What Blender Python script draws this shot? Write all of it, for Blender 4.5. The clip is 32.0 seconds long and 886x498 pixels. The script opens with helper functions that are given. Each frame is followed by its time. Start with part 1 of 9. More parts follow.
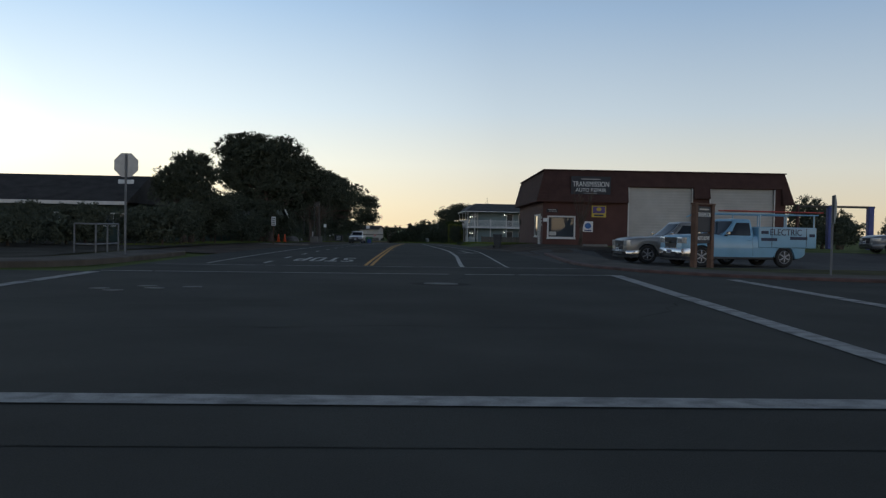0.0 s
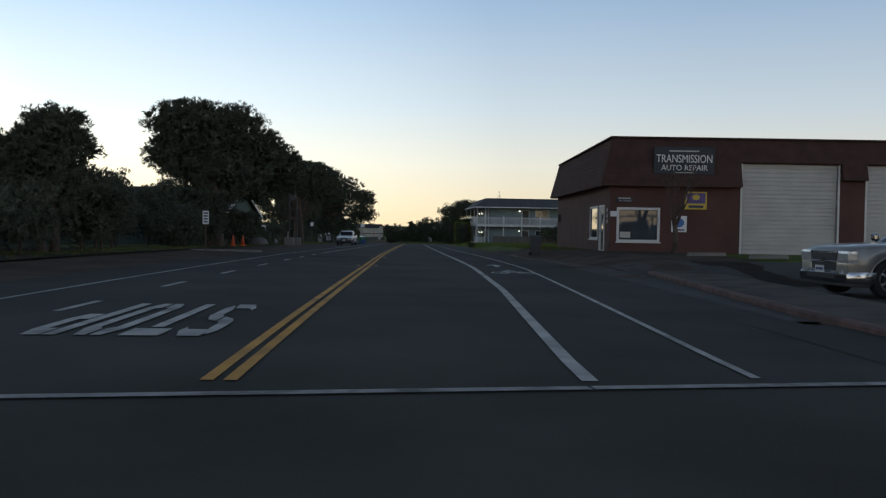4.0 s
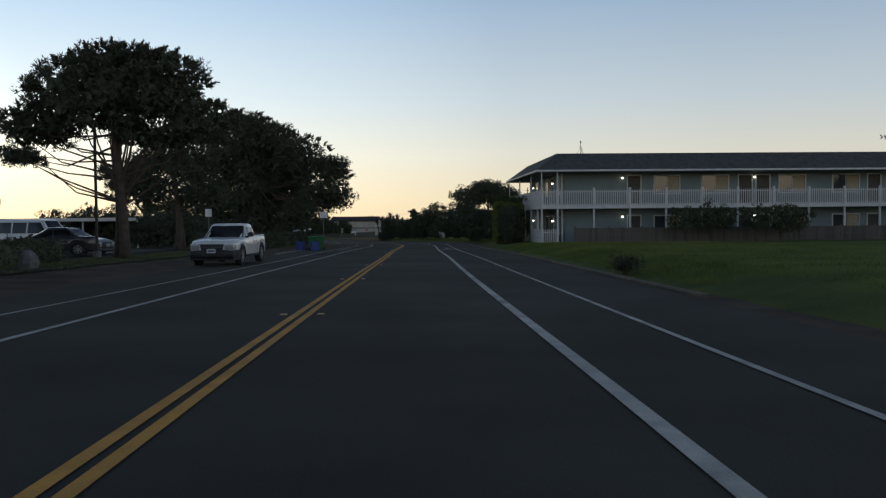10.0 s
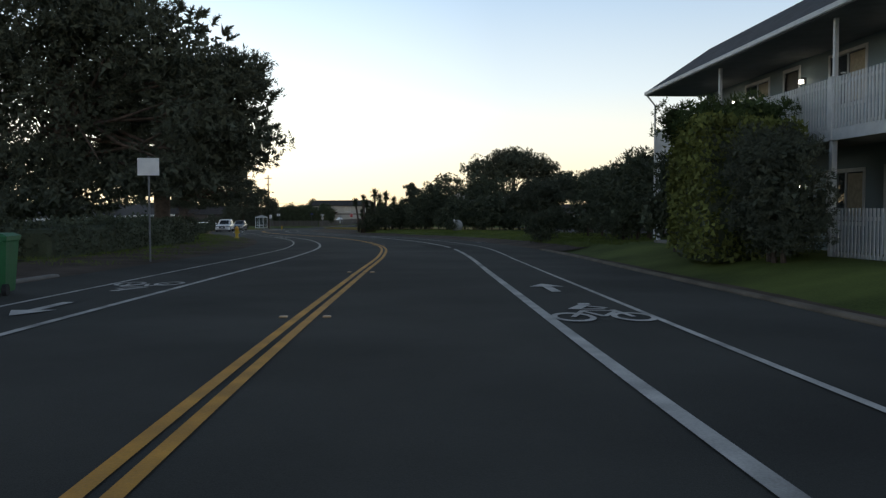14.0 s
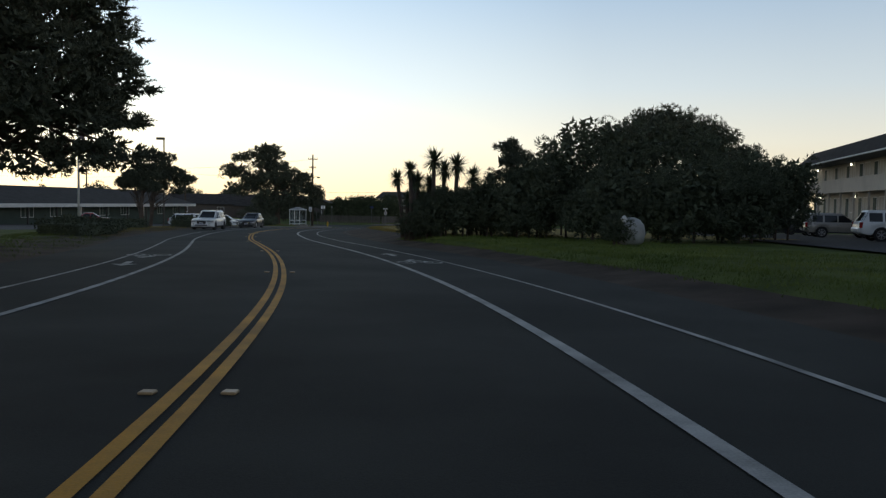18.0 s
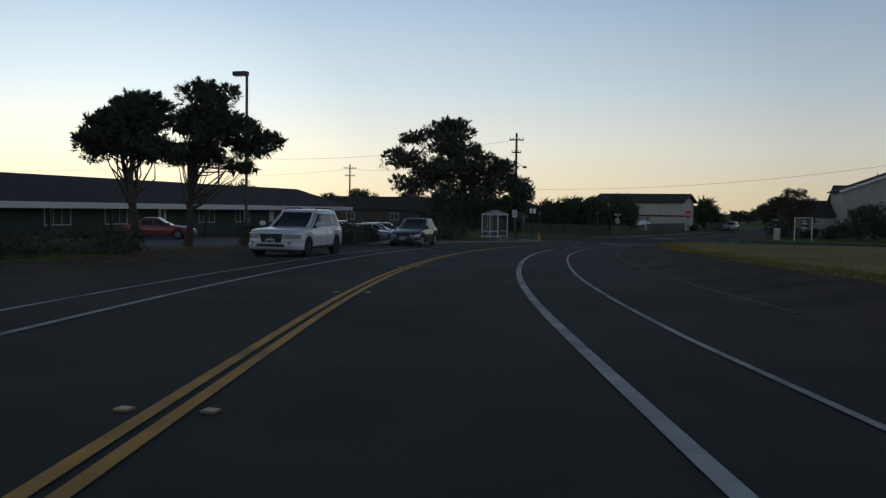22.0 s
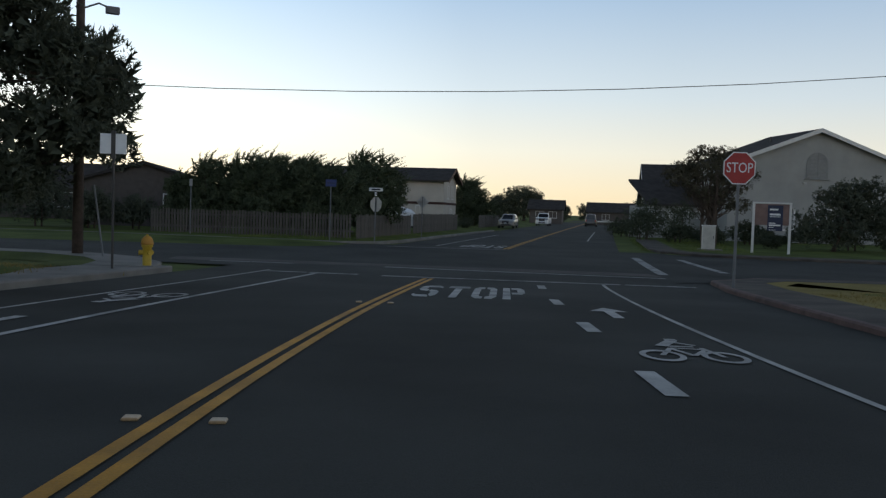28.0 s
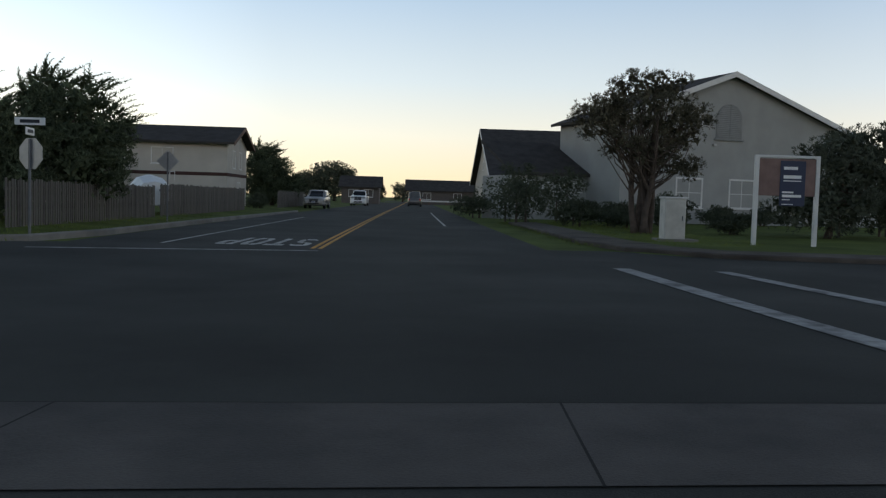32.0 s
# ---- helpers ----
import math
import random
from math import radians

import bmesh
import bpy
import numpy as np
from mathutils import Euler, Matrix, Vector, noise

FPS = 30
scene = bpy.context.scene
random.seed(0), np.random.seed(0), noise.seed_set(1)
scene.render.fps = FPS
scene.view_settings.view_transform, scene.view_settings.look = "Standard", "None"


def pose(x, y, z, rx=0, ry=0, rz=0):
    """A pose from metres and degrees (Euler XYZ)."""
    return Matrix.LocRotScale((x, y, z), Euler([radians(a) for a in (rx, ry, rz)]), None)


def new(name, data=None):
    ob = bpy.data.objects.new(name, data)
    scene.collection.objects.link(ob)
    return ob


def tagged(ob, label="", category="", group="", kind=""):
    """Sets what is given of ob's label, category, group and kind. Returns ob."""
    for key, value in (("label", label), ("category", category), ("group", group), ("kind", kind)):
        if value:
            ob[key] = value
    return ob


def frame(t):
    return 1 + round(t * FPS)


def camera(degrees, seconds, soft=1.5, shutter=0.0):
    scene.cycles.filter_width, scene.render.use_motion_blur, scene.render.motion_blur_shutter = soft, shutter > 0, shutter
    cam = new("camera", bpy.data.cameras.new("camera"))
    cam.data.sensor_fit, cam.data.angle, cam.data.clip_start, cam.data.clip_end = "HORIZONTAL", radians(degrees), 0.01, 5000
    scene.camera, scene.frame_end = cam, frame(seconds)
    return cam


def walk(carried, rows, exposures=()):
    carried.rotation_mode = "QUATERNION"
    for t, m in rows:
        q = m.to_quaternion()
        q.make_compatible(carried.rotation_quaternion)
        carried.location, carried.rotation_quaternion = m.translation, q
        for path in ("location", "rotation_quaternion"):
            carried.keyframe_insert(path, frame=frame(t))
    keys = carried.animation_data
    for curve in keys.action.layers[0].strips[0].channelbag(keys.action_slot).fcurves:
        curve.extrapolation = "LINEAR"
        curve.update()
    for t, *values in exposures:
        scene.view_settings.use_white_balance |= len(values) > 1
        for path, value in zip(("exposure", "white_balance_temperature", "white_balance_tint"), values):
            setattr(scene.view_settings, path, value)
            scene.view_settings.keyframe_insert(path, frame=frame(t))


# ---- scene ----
# ---- camera ----
EYE = 1.15


def smooth_step(u):
    u = np.clip(u, 0.0, 1.0)
    return u * u * (3 - 2 * u)


# The street falls gently ahead and levels out at the far crossing.
GRID_Y = np.arange(-80.0, 900.0, 1.0)
SLOPES = np.radians(-0.906 * smooth_step((GRID_Y - 17) / 51) + -0.209 * smooth_step((GRID_Y - 94) / 77)
                    + -0.405 * smooth_step((GRID_Y - 240) / 40) + 1.839 * smooth_step((GRID_Y - 292) / 25))
SLOPES[GRID_Y > 320] = 0.0
HEIGHTS = np.concatenate([[0.0], np.cumsum(np.tan((SLOPES[1:] + SLOPES[:-1]) / 2))])
HEIGHTS -= np.interp(0.0, GRID_Y, HEIGHTS)


def grade(y):
    """Height of the street at y."""
    return float(np.interp(y, GRID_Y, HEIGHTS))


cam = camera(53.84, 32.0, soft=1.3)
EXPOSURES = ((0.0, -0.25, 6400, 10), (3.5, -0.15, 6500, 10), (6.0, 0.03, 6700, 10), (7.5, 0.12, 6750, 10), (9.0, -0.25, 6650, 10), (10.0, -0.25, 6650, 10), (11.5, -0.05, 6700, 10), (13.0, 0.08, 6800, 10), (14.3, 0.34, 6850, 10), (16.5, 0.2, 6850, 10), (18.0, 0.0, 6850, 10), (20.0, -0.42, 6650, 10), (22.0, -0.62, 6400, 10), (24.0, -0.55, 6400, 10), (27.0, 0.0, 6750, 10), (29.0, 0.1, 6700, 10), (30.0, 0.0, 6650, 10), (32.0, 0.2, 6850, 10))
# seconds, x, y, yaw, pitch, roll
PATH = [
    (0.0, 0.000, -0.000, -2.68, -1.42, -1.09),
    (0.5, 0.009, 1.052, -2.71, -1.46, -1.12),
    (1.0, 0.028, 2.100, -2.73, -1.46, -0.97),
    (1.5, 0.090, 3.704, -2.70, -1.39, -0.89),
    (2.0, 0.145, 5.918, -2.69, -1.41, -0.72),
    (2.5, 0.200, 8.577, -2.68, -1.61, -0.95),
    (3.0, 0.209, 11.587, -2.67, -1.74, -1.13),
    (3.5, 0.255, 14.977, -2.66, -1.71, -1.03),
    (5.5, 0.860, 32.660, -2.20, -0.93, -0.76),
    (6.0, 0.922, 37.291, -2.06, -0.92, -1.27),
    (6.5, 0.911, 42.093, -2.05, -1.03, -1.38),
    (7.0, 0.908, 46.955, -2.05, -1.22, -0.98),
    (7.5, 0.907, 51.953, -2.12, -1.40, -0.55),
    (8.0, 1.027, 56.854, -2.11, -1.50, 0.10),
    (8.5, 1.063, 62.164, -2.14, -1.63, 0.26),
    (9.0, 1.089, 67.752, -2.17, -1.76, 0.45),
    (9.5, 1.128, 73.447, -2.23, -1.90, 0.66),
    (10.0, 1.184, 79.273, -2.26, -2.03, 0.51),
    (10.5, 1.222, 85.116, -2.27, -2.15, 0.52),
    (11.0, 1.305, 91.078, -2.20, -2.25, 0.63),
    (11.5, 1.389, 97.154, -2.17, -2.39, 0.64),
    (12.0, 1.396, 103.031, -2.18, -2.49, 0.43),
    (12.5, 1.404, 109.044, -2.24, -2.56, 0.23),
    (13.0, 1.426, 115.097, -2.30, -2.63, 0.04),
    (13.5, 1.440, 121.194, -2.34, -2.72, 0.04),
    (14.0, 1.481, 127.352, -2.38, -2.85, 0.15),
    (14.5, 1.579, 133.293, -2.40, -2.94, 0.45),
    (16.5, 1.937, 156.144, -2.00, -2.69, -1.28),
    (17.0, 1.813, 161.473, -0.31, -2.63, -0.91),
    (17.5, 1.577, 166.891, 1.29, -2.68, -0.87),
    (18.0, 1.090, 172.324, 3.18, -3.02, -0.94),
    (18.5, 0.393, 177.758, 5.35, -2.51, -0.67),
    (19.0, -0.468, 183.393, 7.38, -2.61, -0.37),
    (19.5, -1.600, 188.902, 9.40, -2.66, -0.56),
    (20.0, -2.962, 194.365, 11.49, -2.62, -0.34),
    (20.5, -4.516, 199.891, 13.58, -2.81, -0.86),
    (21.0, -6.179, 205.396, 15.38, -2.82, -1.03),
    (21.5, -7.844, 210.956, 16.01, -2.40, -1.00),
    (22.0, -9.578, 216.646, 15.48, -2.62, -0.89),
    (22.5, -11.042, 222.004, 14.62, -2.80, -0.96),
    (23.0, -12.463, 227.431, 13.42, -2.73, -0.91),
    (23.5, -13.721, 232.691, 11.87, -2.71, -1.25),
    (24.0, -14.948, 238.221, 10.05, -2.40, -1.00),
    (24.5, -16.037, 243.840, 8.25, -2.60, -1.05),
    (26.5, -18.091, 264.108, 0.93, -2.62, -2.17),
    (27.0, -18.098, 268.934, -1.01, -2.37, -2.54),
    (27.5, -17.926, 273.943, -2.91, -2.33, -2.27),
    (28.0, -17.686, 278.709, -4.77, -2.49, -1.84),
    (28.5, -17.364, 283.119, -6.37, -2.68, -1.71),
    (29.0, -16.976, 287.162, -7.71, -2.88, -1.48),
    (29.5, -16.537, 290.708, -9.04, -3.11, -1.59),
    (30.0, -16.043, 293.839, -10.67, -3.30, -1.65),
    (30.5, -15.485, 296.469, -12.49, -3.44, -1.71),
    (31.0, -14.917, 298.587, -14.35, -3.48, -1.81),
    (31.5, -14.512, 300.132, -16.06, -3.41, -1.65),
    (32.0, -14.193, 301.199, -17.32, -3.30, -1.63),
]
walk(cam, [(t, pose(x, y, grade(y) + EYE, 90 + pitch, roll, yaw)) for t, x, y, yaw, pitch, roll in PATH], EXPOSURES)
# ---- sky and light ----
world = bpy.data.worlds.new("dusk")
scene.world = world
world.use_nodes = True
wn, wl = world.node_tree.nodes, world.node_tree.links
SUN_AZIMUTH = 36.0  # the sun has just set, this many degrees left of straight ahead


def dusk_sky():
    """Afterglow: warm and pale at the horizon, blue overhead, brightest where the sun went down."""
    geo, parts = wn.new("ShaderNodeTexCoord"), wn.new("ShaderNodeSeparateXYZ")
    wl.new(geo.outputs["Generated"], parts.inputs["Vector"])
    ramp = wn.new("ShaderNodeValToRGB")
    stops = ((0.0, (1.0, 0.80, 0.50)), (0.025, (1.0, 0.86, 0.59)), (0.07, (0.92, 0.90, 0.76)), (0.13, (0.70, 0.80, 0.84)), (0.24, (0.42, 0.58, 0.76)), (0.42, (0.14, 0.205, 0.305)), (1.0, (0.05, 0.075, 0.118)))
    el = ramp.color_ramp.elements
    while len(el) < len(stops):
        el.new(0.5)
    for e, (p, c) in zip(el, stops):
        e.position, e.color = p, (*c, 1)
    wl.new(parts.outputs["Z"], ramp.inputs["Fac"])
    dot = wn.new("ShaderNodeVectorMath")
    dot.operation = "DOT_PRODUCT"
    dot.inputs[1].default_value = (-math.sin(radians(SUN_AZIMUTH)), math.cos(radians(SUN_AZIMUTH)), 0.0)
    wl.new(geo.outputs["Generated"], dot.inputs[0])
    glow = wn.new("ShaderNodeValToRGB")
    marks = ((-0.9, (0.70, 0.66, 0.66)), (-0.3, (0.56, 0.54, 0.56)), (0.25, (0.42, 0.425, 0.445)), (0.56, (0.445, 0.455, 0.475)), (0.73, (0.49, 0.50, 0.52)), (0.866, (0.63, 0.64, 0.65)), (0.96, (0.75, 0.75, 0.745)), (0.995, (0.95, 0.93, 0.90)))
    el = glow.color_ramp.elements
    while len(el) < len(marks):
        el.new(0.5)
    for e, (p, c) in zip(el, marks):
        e.position, e.color = p * 0.5 + 0.5, (*c, 1)
    half_turn = wn.new("ShaderNodeMath")
    half_turn.operation, half_turn.inputs[1].default_value, half_turn.inputs[2].default_value = "MULTIPLY_ADD", 0.5, 0.5
    wl.new(dot.outputs["Value"], half_turn.inputs[0]), wl.new(half_turn.outputs[0], glow.inputs["Fac"])
    mix = wn.new("ShaderNodeMix")
    mix.data_type, mix.blend_type, mix.inputs["Factor"].default_value = "RGBA", "MULTIPLY", 1.0
    wl.new(ramp.outputs["Color"], mix.inputs["A"]), wl.new(glow.outputs["Color"], mix.inputs["B"])
    wl.new(mix.outputs["Result"], wn["Background"].inputs["Color"])
    wn["Background"].inputs["Strength"].default_value = 1.98


dusk_sky()


# ---- materials ----
def mat(name, base, rough=0.7, metal=0.0, vary=0.25, scale=3.0, bump=0.2, fine=40.0, emit=0.0, coat=0.0, tint=None, stains=0.0, random=0.0, gloss=0.5):
    """A surface with its colour varied at two scales, fine relief, and optional stains."""
    m = bpy.data.materials.new(name)
    m.use_nodes = True
    n, l = m.node_tree.nodes, m.node_tree.links
    b = n["Principled BSDF"]
    b.inputs["Roughness"].default_value, b.inputs["Metallic"].default_value = rough, metal
    b.inputs["Coat Weight"].default_value, b.inputs["Specular IOR Level"].default_value = coat, gloss
    geo = n.new("ShaderNodeTexCoord")
    big, small = n.new("ShaderNodeTexNoise"), n.new("ShaderNodeTexNoise")
    big.inputs["Scale"].default_value, small.inputs["Scale"].default_value = scale, fine
    big.inputs["Detail"].default_value, small.inputs["Detail"].default_value = 5, 4
    for t in (big, small):
        l.new(geo.outputs["Object"], t.inputs["Vector"])
    add = n.new("ShaderNodeMath")
    add.operation = "MULTIPLY_ADD"
    add.inputs[1].default_value = 0.45
    l.new(small.outputs["Fac"], add.inputs[0]), l.new(big.outputs["Fac"], add.inputs[2])
    value = add.outputs[0]
    if random:
        info, extra = n.new("ShaderNodeObjectInfo"), n.new("ShaderNodeMath")
        extra.operation, extra.inputs[1].default_value = "MULTIPLY_ADD", random
        l.new(info.outputs["Random"], extra.inputs[0]), l.new(value, extra.inputs[2])
        value = extra.outputs[0]
    ramp = n.new("ShaderNodeValToRGB")
    lo, hi = [max(0.0, c * (1 - vary)) for c in base], [min(1.0, c * (1 + vary)) for c in (tint or base)]
    ramp.color_ramp.elements[0].position, ramp.color_ramp.elements[1].position = 0.5, 0.95 + random * 0.6
    ramp.color_ramp.elements[0].color, ramp.color_ramp.elements[1].color = (*lo, 1), (*hi, 1)
    l.new(value, ramp.inputs["Fac"])
    colour = ramp.outputs["Color"]
    if stains:
        blot, cut, mix = n.new("ShaderNodeTexNoise"), n.new("ShaderNodeValToRGB"), n.new("ShaderNodeMix")
        blot.inputs["Scale"].default_value, blot.inputs["Detail"].default_value = scale * 0.35, 8
        l.new(geo.outputs["Object"], blot.inputs["Vector"])
        cut.color_ramp.elements[0].position, cut.color_ramp.elements[1].position = 0.52, 0.68
        l.new(blot.outputs["Fac"], cut.inputs["Fac"])
        mix.data_type, mix.blend_type = "RGBA", "MULTIPLY"
        mix.inputs["B"].default_value = (1 - stains, 1 - stains, 1 - stains, 1)
        l.new(cut.outputs["Color"], mix.inputs["Factor"]), l.new(colour, mix.inputs["A"])
        colour = mix.outputs["Result"]
    l.new(colour, b.inputs["Base Color"])
    if bump:
        bp = n.new("ShaderNodeBump")
        bp.inputs["Strength"].default_value, bp.inputs["Distance"].default_value = bump, 0.02
        l.new(small.outputs["Fac"], bp.inputs["Height"]), l.new(bp.outputs["Normal"], b.inputs["Normal"])
    if emit:
        b.inputs["Emission Color"].default_value = (*base, 1)
        b.inputs["Emission Strength"].default_value = emit
    return m


def glass(name, tint=(0.05, 0.06, 0.07), rough=0.03, coat=0.6, gloss=0.5):
    """Dark window glass that mirrors the sky."""
    m = bpy.data.materials.new(name)
    m.use_nodes = True
    b = m.node_tree.nodes["Principled BSDF"]
    b.inputs["Base Color"].default_value = (*tint, 1)
    b.inputs["Roughness"].default_value, b.inputs["IOR"].default_value = rough, 1.52
    b.inputs["Coat Weight"].default_value, b.inputs["Specular IOR Level"].default_value = coat, gloss
    return m


ASPHALT = mat("asphalt", (0.052, 0.052, 0.0445), 0.9, vary=0.35, scale=0.35, fine=90, bump=0.4, stains=0.35, gloss=0.2)
ASPHALT_OLD = mat("worn_asphalt", (0.05, 0.044, 0.038), 0.85, vary=0.35, scale=0.6, fine=70, bump=0.4, stains=0.3)
PATCH = mat("asphalt_patch", (0.034, 0.032, 0.029), 0.92, vary=0.35, scale=1.0, fine=90, bump=0.3, gloss=0.12)
GRASS = mat("grass_ground", (0.080, 0.108, 0.029), 0.95, vary=0.3, scale=0.4, fine=25, bump=0.6, tint=(0.11, 0.135, 0.036), gloss=0.08)
DIRT = mat("gravel_shoulder", (0.088, 0.067, 0.051), 0.95, vary=0.4, scale=0.8, fine=60, bump=0.6, gloss=0.12, stains=0.25)
CONCRETE = mat("concrete", (0.20, 0.185, 0.165), 0.85, vary=0.25, scale=1.2, fine=50, bump=0.3, stains=0.3)
WHITE_LINE = mat("white_road_paint", (0.52, 0.50, 0.46), 0.9, vary=0.3, scale=2.0, fine=60, bump=0.2, stains=0.4, gloss=0.15)
WORN_LINE = mat("worn_crosswalk_paint", (0.34, 0.33, 0.31), 0.8, vary=0.4, scale=5.0, fine=70, bump=0.3, stains=0.55, gloss=0.3)
YELLOW_LINE = mat("yellow_road_paint", (0.60, 0.27, 0.014), 0.7, vary=0.25, scale=2.0, fine=60, bump=0.2, stains=0.3)
LEAF = mat("dark_needles", (0.078, 0.090, 0.062), 0.8, vary=0.3, scale=1.5, fine=20, bump=0.0, gloss=0.25)
LEAF_HEDGE = mat("hedge_leaves", (0.06, 0.09, 0.028), 0.75, vary=0.5, scale=1.5, fine=20, bump=0.0, gloss=0.25)
LEAF_BUSH = mat("bush_leaves", (0.074, 0.088, 0.054), 0.8, vary=0.35, scale=1.5, fine=20, bump=0.0, gloss=0.25)
BARK = mat("bark", (0.09, 0.065, 0.05), 0.9, vary=0.4, scale=4, fine=30, bump=0.8)
BROWN_WALL = mat("brown_stucco", (0.098, 0.044, 0.036), 0.85, vary=0.2, scale=0.8, fine=60, bump=0.3, stains=0.12)
BROWN_ROOF = mat("brown_shingle", (0.074, 0.041, 0.036), 0.92, vary=0.2, scale=2, fine=40, bump=0.4, random=0.1, gloss=0.2)
TRIM_WHITE = mat("white_trim_paint", (0.66, 0.65, 0.62), 0.5, vary=0.08, scale=2, fine=30, bump=0.08)
DOOR_GREY = mat("roller_door_paint", (0.50, 0.48, 0.45), 0.55, vary=0.1, scale=1, fine=30, bump=0.05, stains=0.1)
MOTEL_WALL = mat("blue_grey_siding", (0.205, 0.27, 0.285), 0.7, vary=0.1, scale=0.8, fine=30, bump=0.15)
MOTEL_ROOF = mat("grey_shingle", (0.08, 0.082, 0.085), 0.9, vary=0.3, scale=3, fine=30, bump=0.5)
DARK_ROOF = mat("dark_composition_roof", (0.055, 0.05, 0.046), 0.9, vary=0.3, scale=1.5, fine=30, bump=0.5, gloss=0.2)
GREEN_WALL = mat("dark_green_siding", (0.036, 0.060, 0.048), 0.7, vary=0.15, scale=1, fine=30, bump=0.15)
STUCCO_GREY = mat("grey_stucco", (0.33, 0.33, 0.31), 0.85, vary=0.1, scale=0.7, fine=60, bump=0.3, stains=0.06)
STUCCO_CREAM = mat("cream_stucco", (0.50, 0.46, 0.40), 0.85, vary=0.1, scale=0.7, fine=60, bump=0.25, stains=0.08)
FENCE_WOOD = mat("weathered_fence_wood", (0.10, 0.088, 0.076), 0.9, vary=0.35, scale=3, fine=35, bump=0.5, random=0.5)
WOOD_BROWN = mat("brown_stained_wood", (0.13, 0.07, 0.045), 0.75, vary=0.3, scale=4, fine=30, bump=0.3)
STEEL = mat("galvanised_steel", (0.17, 0.175, 0.18), 0.6, metal=0.35, vary=0.15, scale=4, fine=40, bump=0.05)
DARK_METAL = mat("dark_painted_metal", (0.05, 0.045, 0.04), 0.5, vary=0.2, scale=4, fine=40, bump=0.05)
GLASS = glass("window_glass")
LAMP_GLOW = mat("lamp_glow", (1.0, 0.93, 0.78), 0.4, bump=0, vary=0, emit=6.0)
# ---- tools for shapes ----
class Shape:
    """Gathers corners and faces for one mesh."""

    def __init__(self):
        self.v, self.f = [], []

    def add(self, verts, faces):
        k = len(self.v)
        self.v.extend(verts)
        self.f.extend([tuple(i + k for i in face) for face in faces])
        return self

    def box(self, x0, y0, z0, x1, y1, z1, b=0.0, m=None):
        """A box between two corners, its edges chamfered by b."""
        cx, cy, cz = (x0 + x1) / 2, (y0 + y1) / 2, (z0 + z1) / 2
        hx, hy, hz = abs(x1 - x0) / 2, abs(y1 - y0) / 2, abs(z1 - z0) / 2
        b = min(b, hx * 0.9, hy * 0.9, hz * 0.9)
        if b <= 0:
            vs = [(cx + i * hx, cy + j * hy, cz + k * hz) for k in (-1, 1) for j in (-1, 1) for i in (-1, 1)]
            fs = [(0, 2, 3, 1), (4, 5, 7, 6), (0, 1, 5, 4), (2, 6, 7, 3), (0, 4, 6, 2), (1, 3, 7, 5)]
        else:
            vs, index = [], {}
            for k in (-1, 1):
                for j in (-1, 1):
                    for i in (-1, 1):
                        for axis in range(3):
                            index[i, j, k, axis] = len(vs)
                            h = [hx - b, hy - b, hz - b]
                            h[axis] += b
                            vs.append((cx + i * h[0], cy + j * h[1], cz + k * h[2]))
            q = index
            fs = []
            for s in (-1, 1):
                loop = [(-1, -1), (1, -1), (1, 1), (-1, 1)] if s > 0 else [(-1, 1), (1, 1), (1, -1), (-1, -1)]
                fs.append(tuple(q[s, a, c, 0] for a, c in loop))
                fs.append(tuple(q[c, s, a, 1] for a, c in loop))
                fs.append(tuple(q[a, c, s, 2] for a, c in loop))
            for a in (-1, 1):
                for c in (-1, 1):
                    fs.append((q[a, c, -1, 0], q[a, c, 1, 0], q[a, c, 1, 1], q[a, c, -1, 1]))
                    fs.append((q[a, -1, c, 0], q[a, 1, c, 0], q[a, 1, c, 2], q[a, -1, c, 2]))
                    fs.append((q[-1, a, c, 1], q[1, a, c, 1], q[1, a, c, 2], q[-1, a, c, 2]))
            for i in (-1, 1):
                for j in (-1, 1):
                    for k in (-1, 1):
                        fs.append((q[i, j, k, 0], q[i, j, k, 1], q[i, j, k, 2]))
        if m is not None:
            vs = [tuple(m @ Vector(p)) for p in vs]
        return self.add(vs, fs)

    def tube(self, points, radii, sides=8, caps=True):
        """A round tube along points."""
        pts = [Vector(p) for p in points]
        if not hasattr(radii, "__len__"):
            radii = [radii] * len(pts)
        rings, vs, fs = len(pts), [], []
        ref = Vector((0, 0, 1)) if abs((pts[-1] - pts[0]).normalized().z) < 0.9 else Vector((1, 0, 0))
        for i, p in enumerate(pts):
            d = (pts[min(i + 1, rings - 1)] - pts[max(i - 1, 0)]).normalized()
            u = d.cross(ref).normalized()
            w = d.cross(u)
            for s in range(sides):
                a = 2 * math.pi * s / sides
                vs.append(tuple(p + (u * math.cos(a) + w * math.sin(a)) * radii[i]))
        for i in range(rings - 1):
            for s in range(sides):
                t = (s + 1) % sides
                fs.append((i * sides + s, (i + 1) * sides + s, (i + 1) * sides + t, i * sides + t))
        if caps:
            fs.append(tuple(range(sides)))
            fs.append(tuple((rings - 1) * sides + s for s in reversed(range(sides))))
        return self.add(vs, fs)

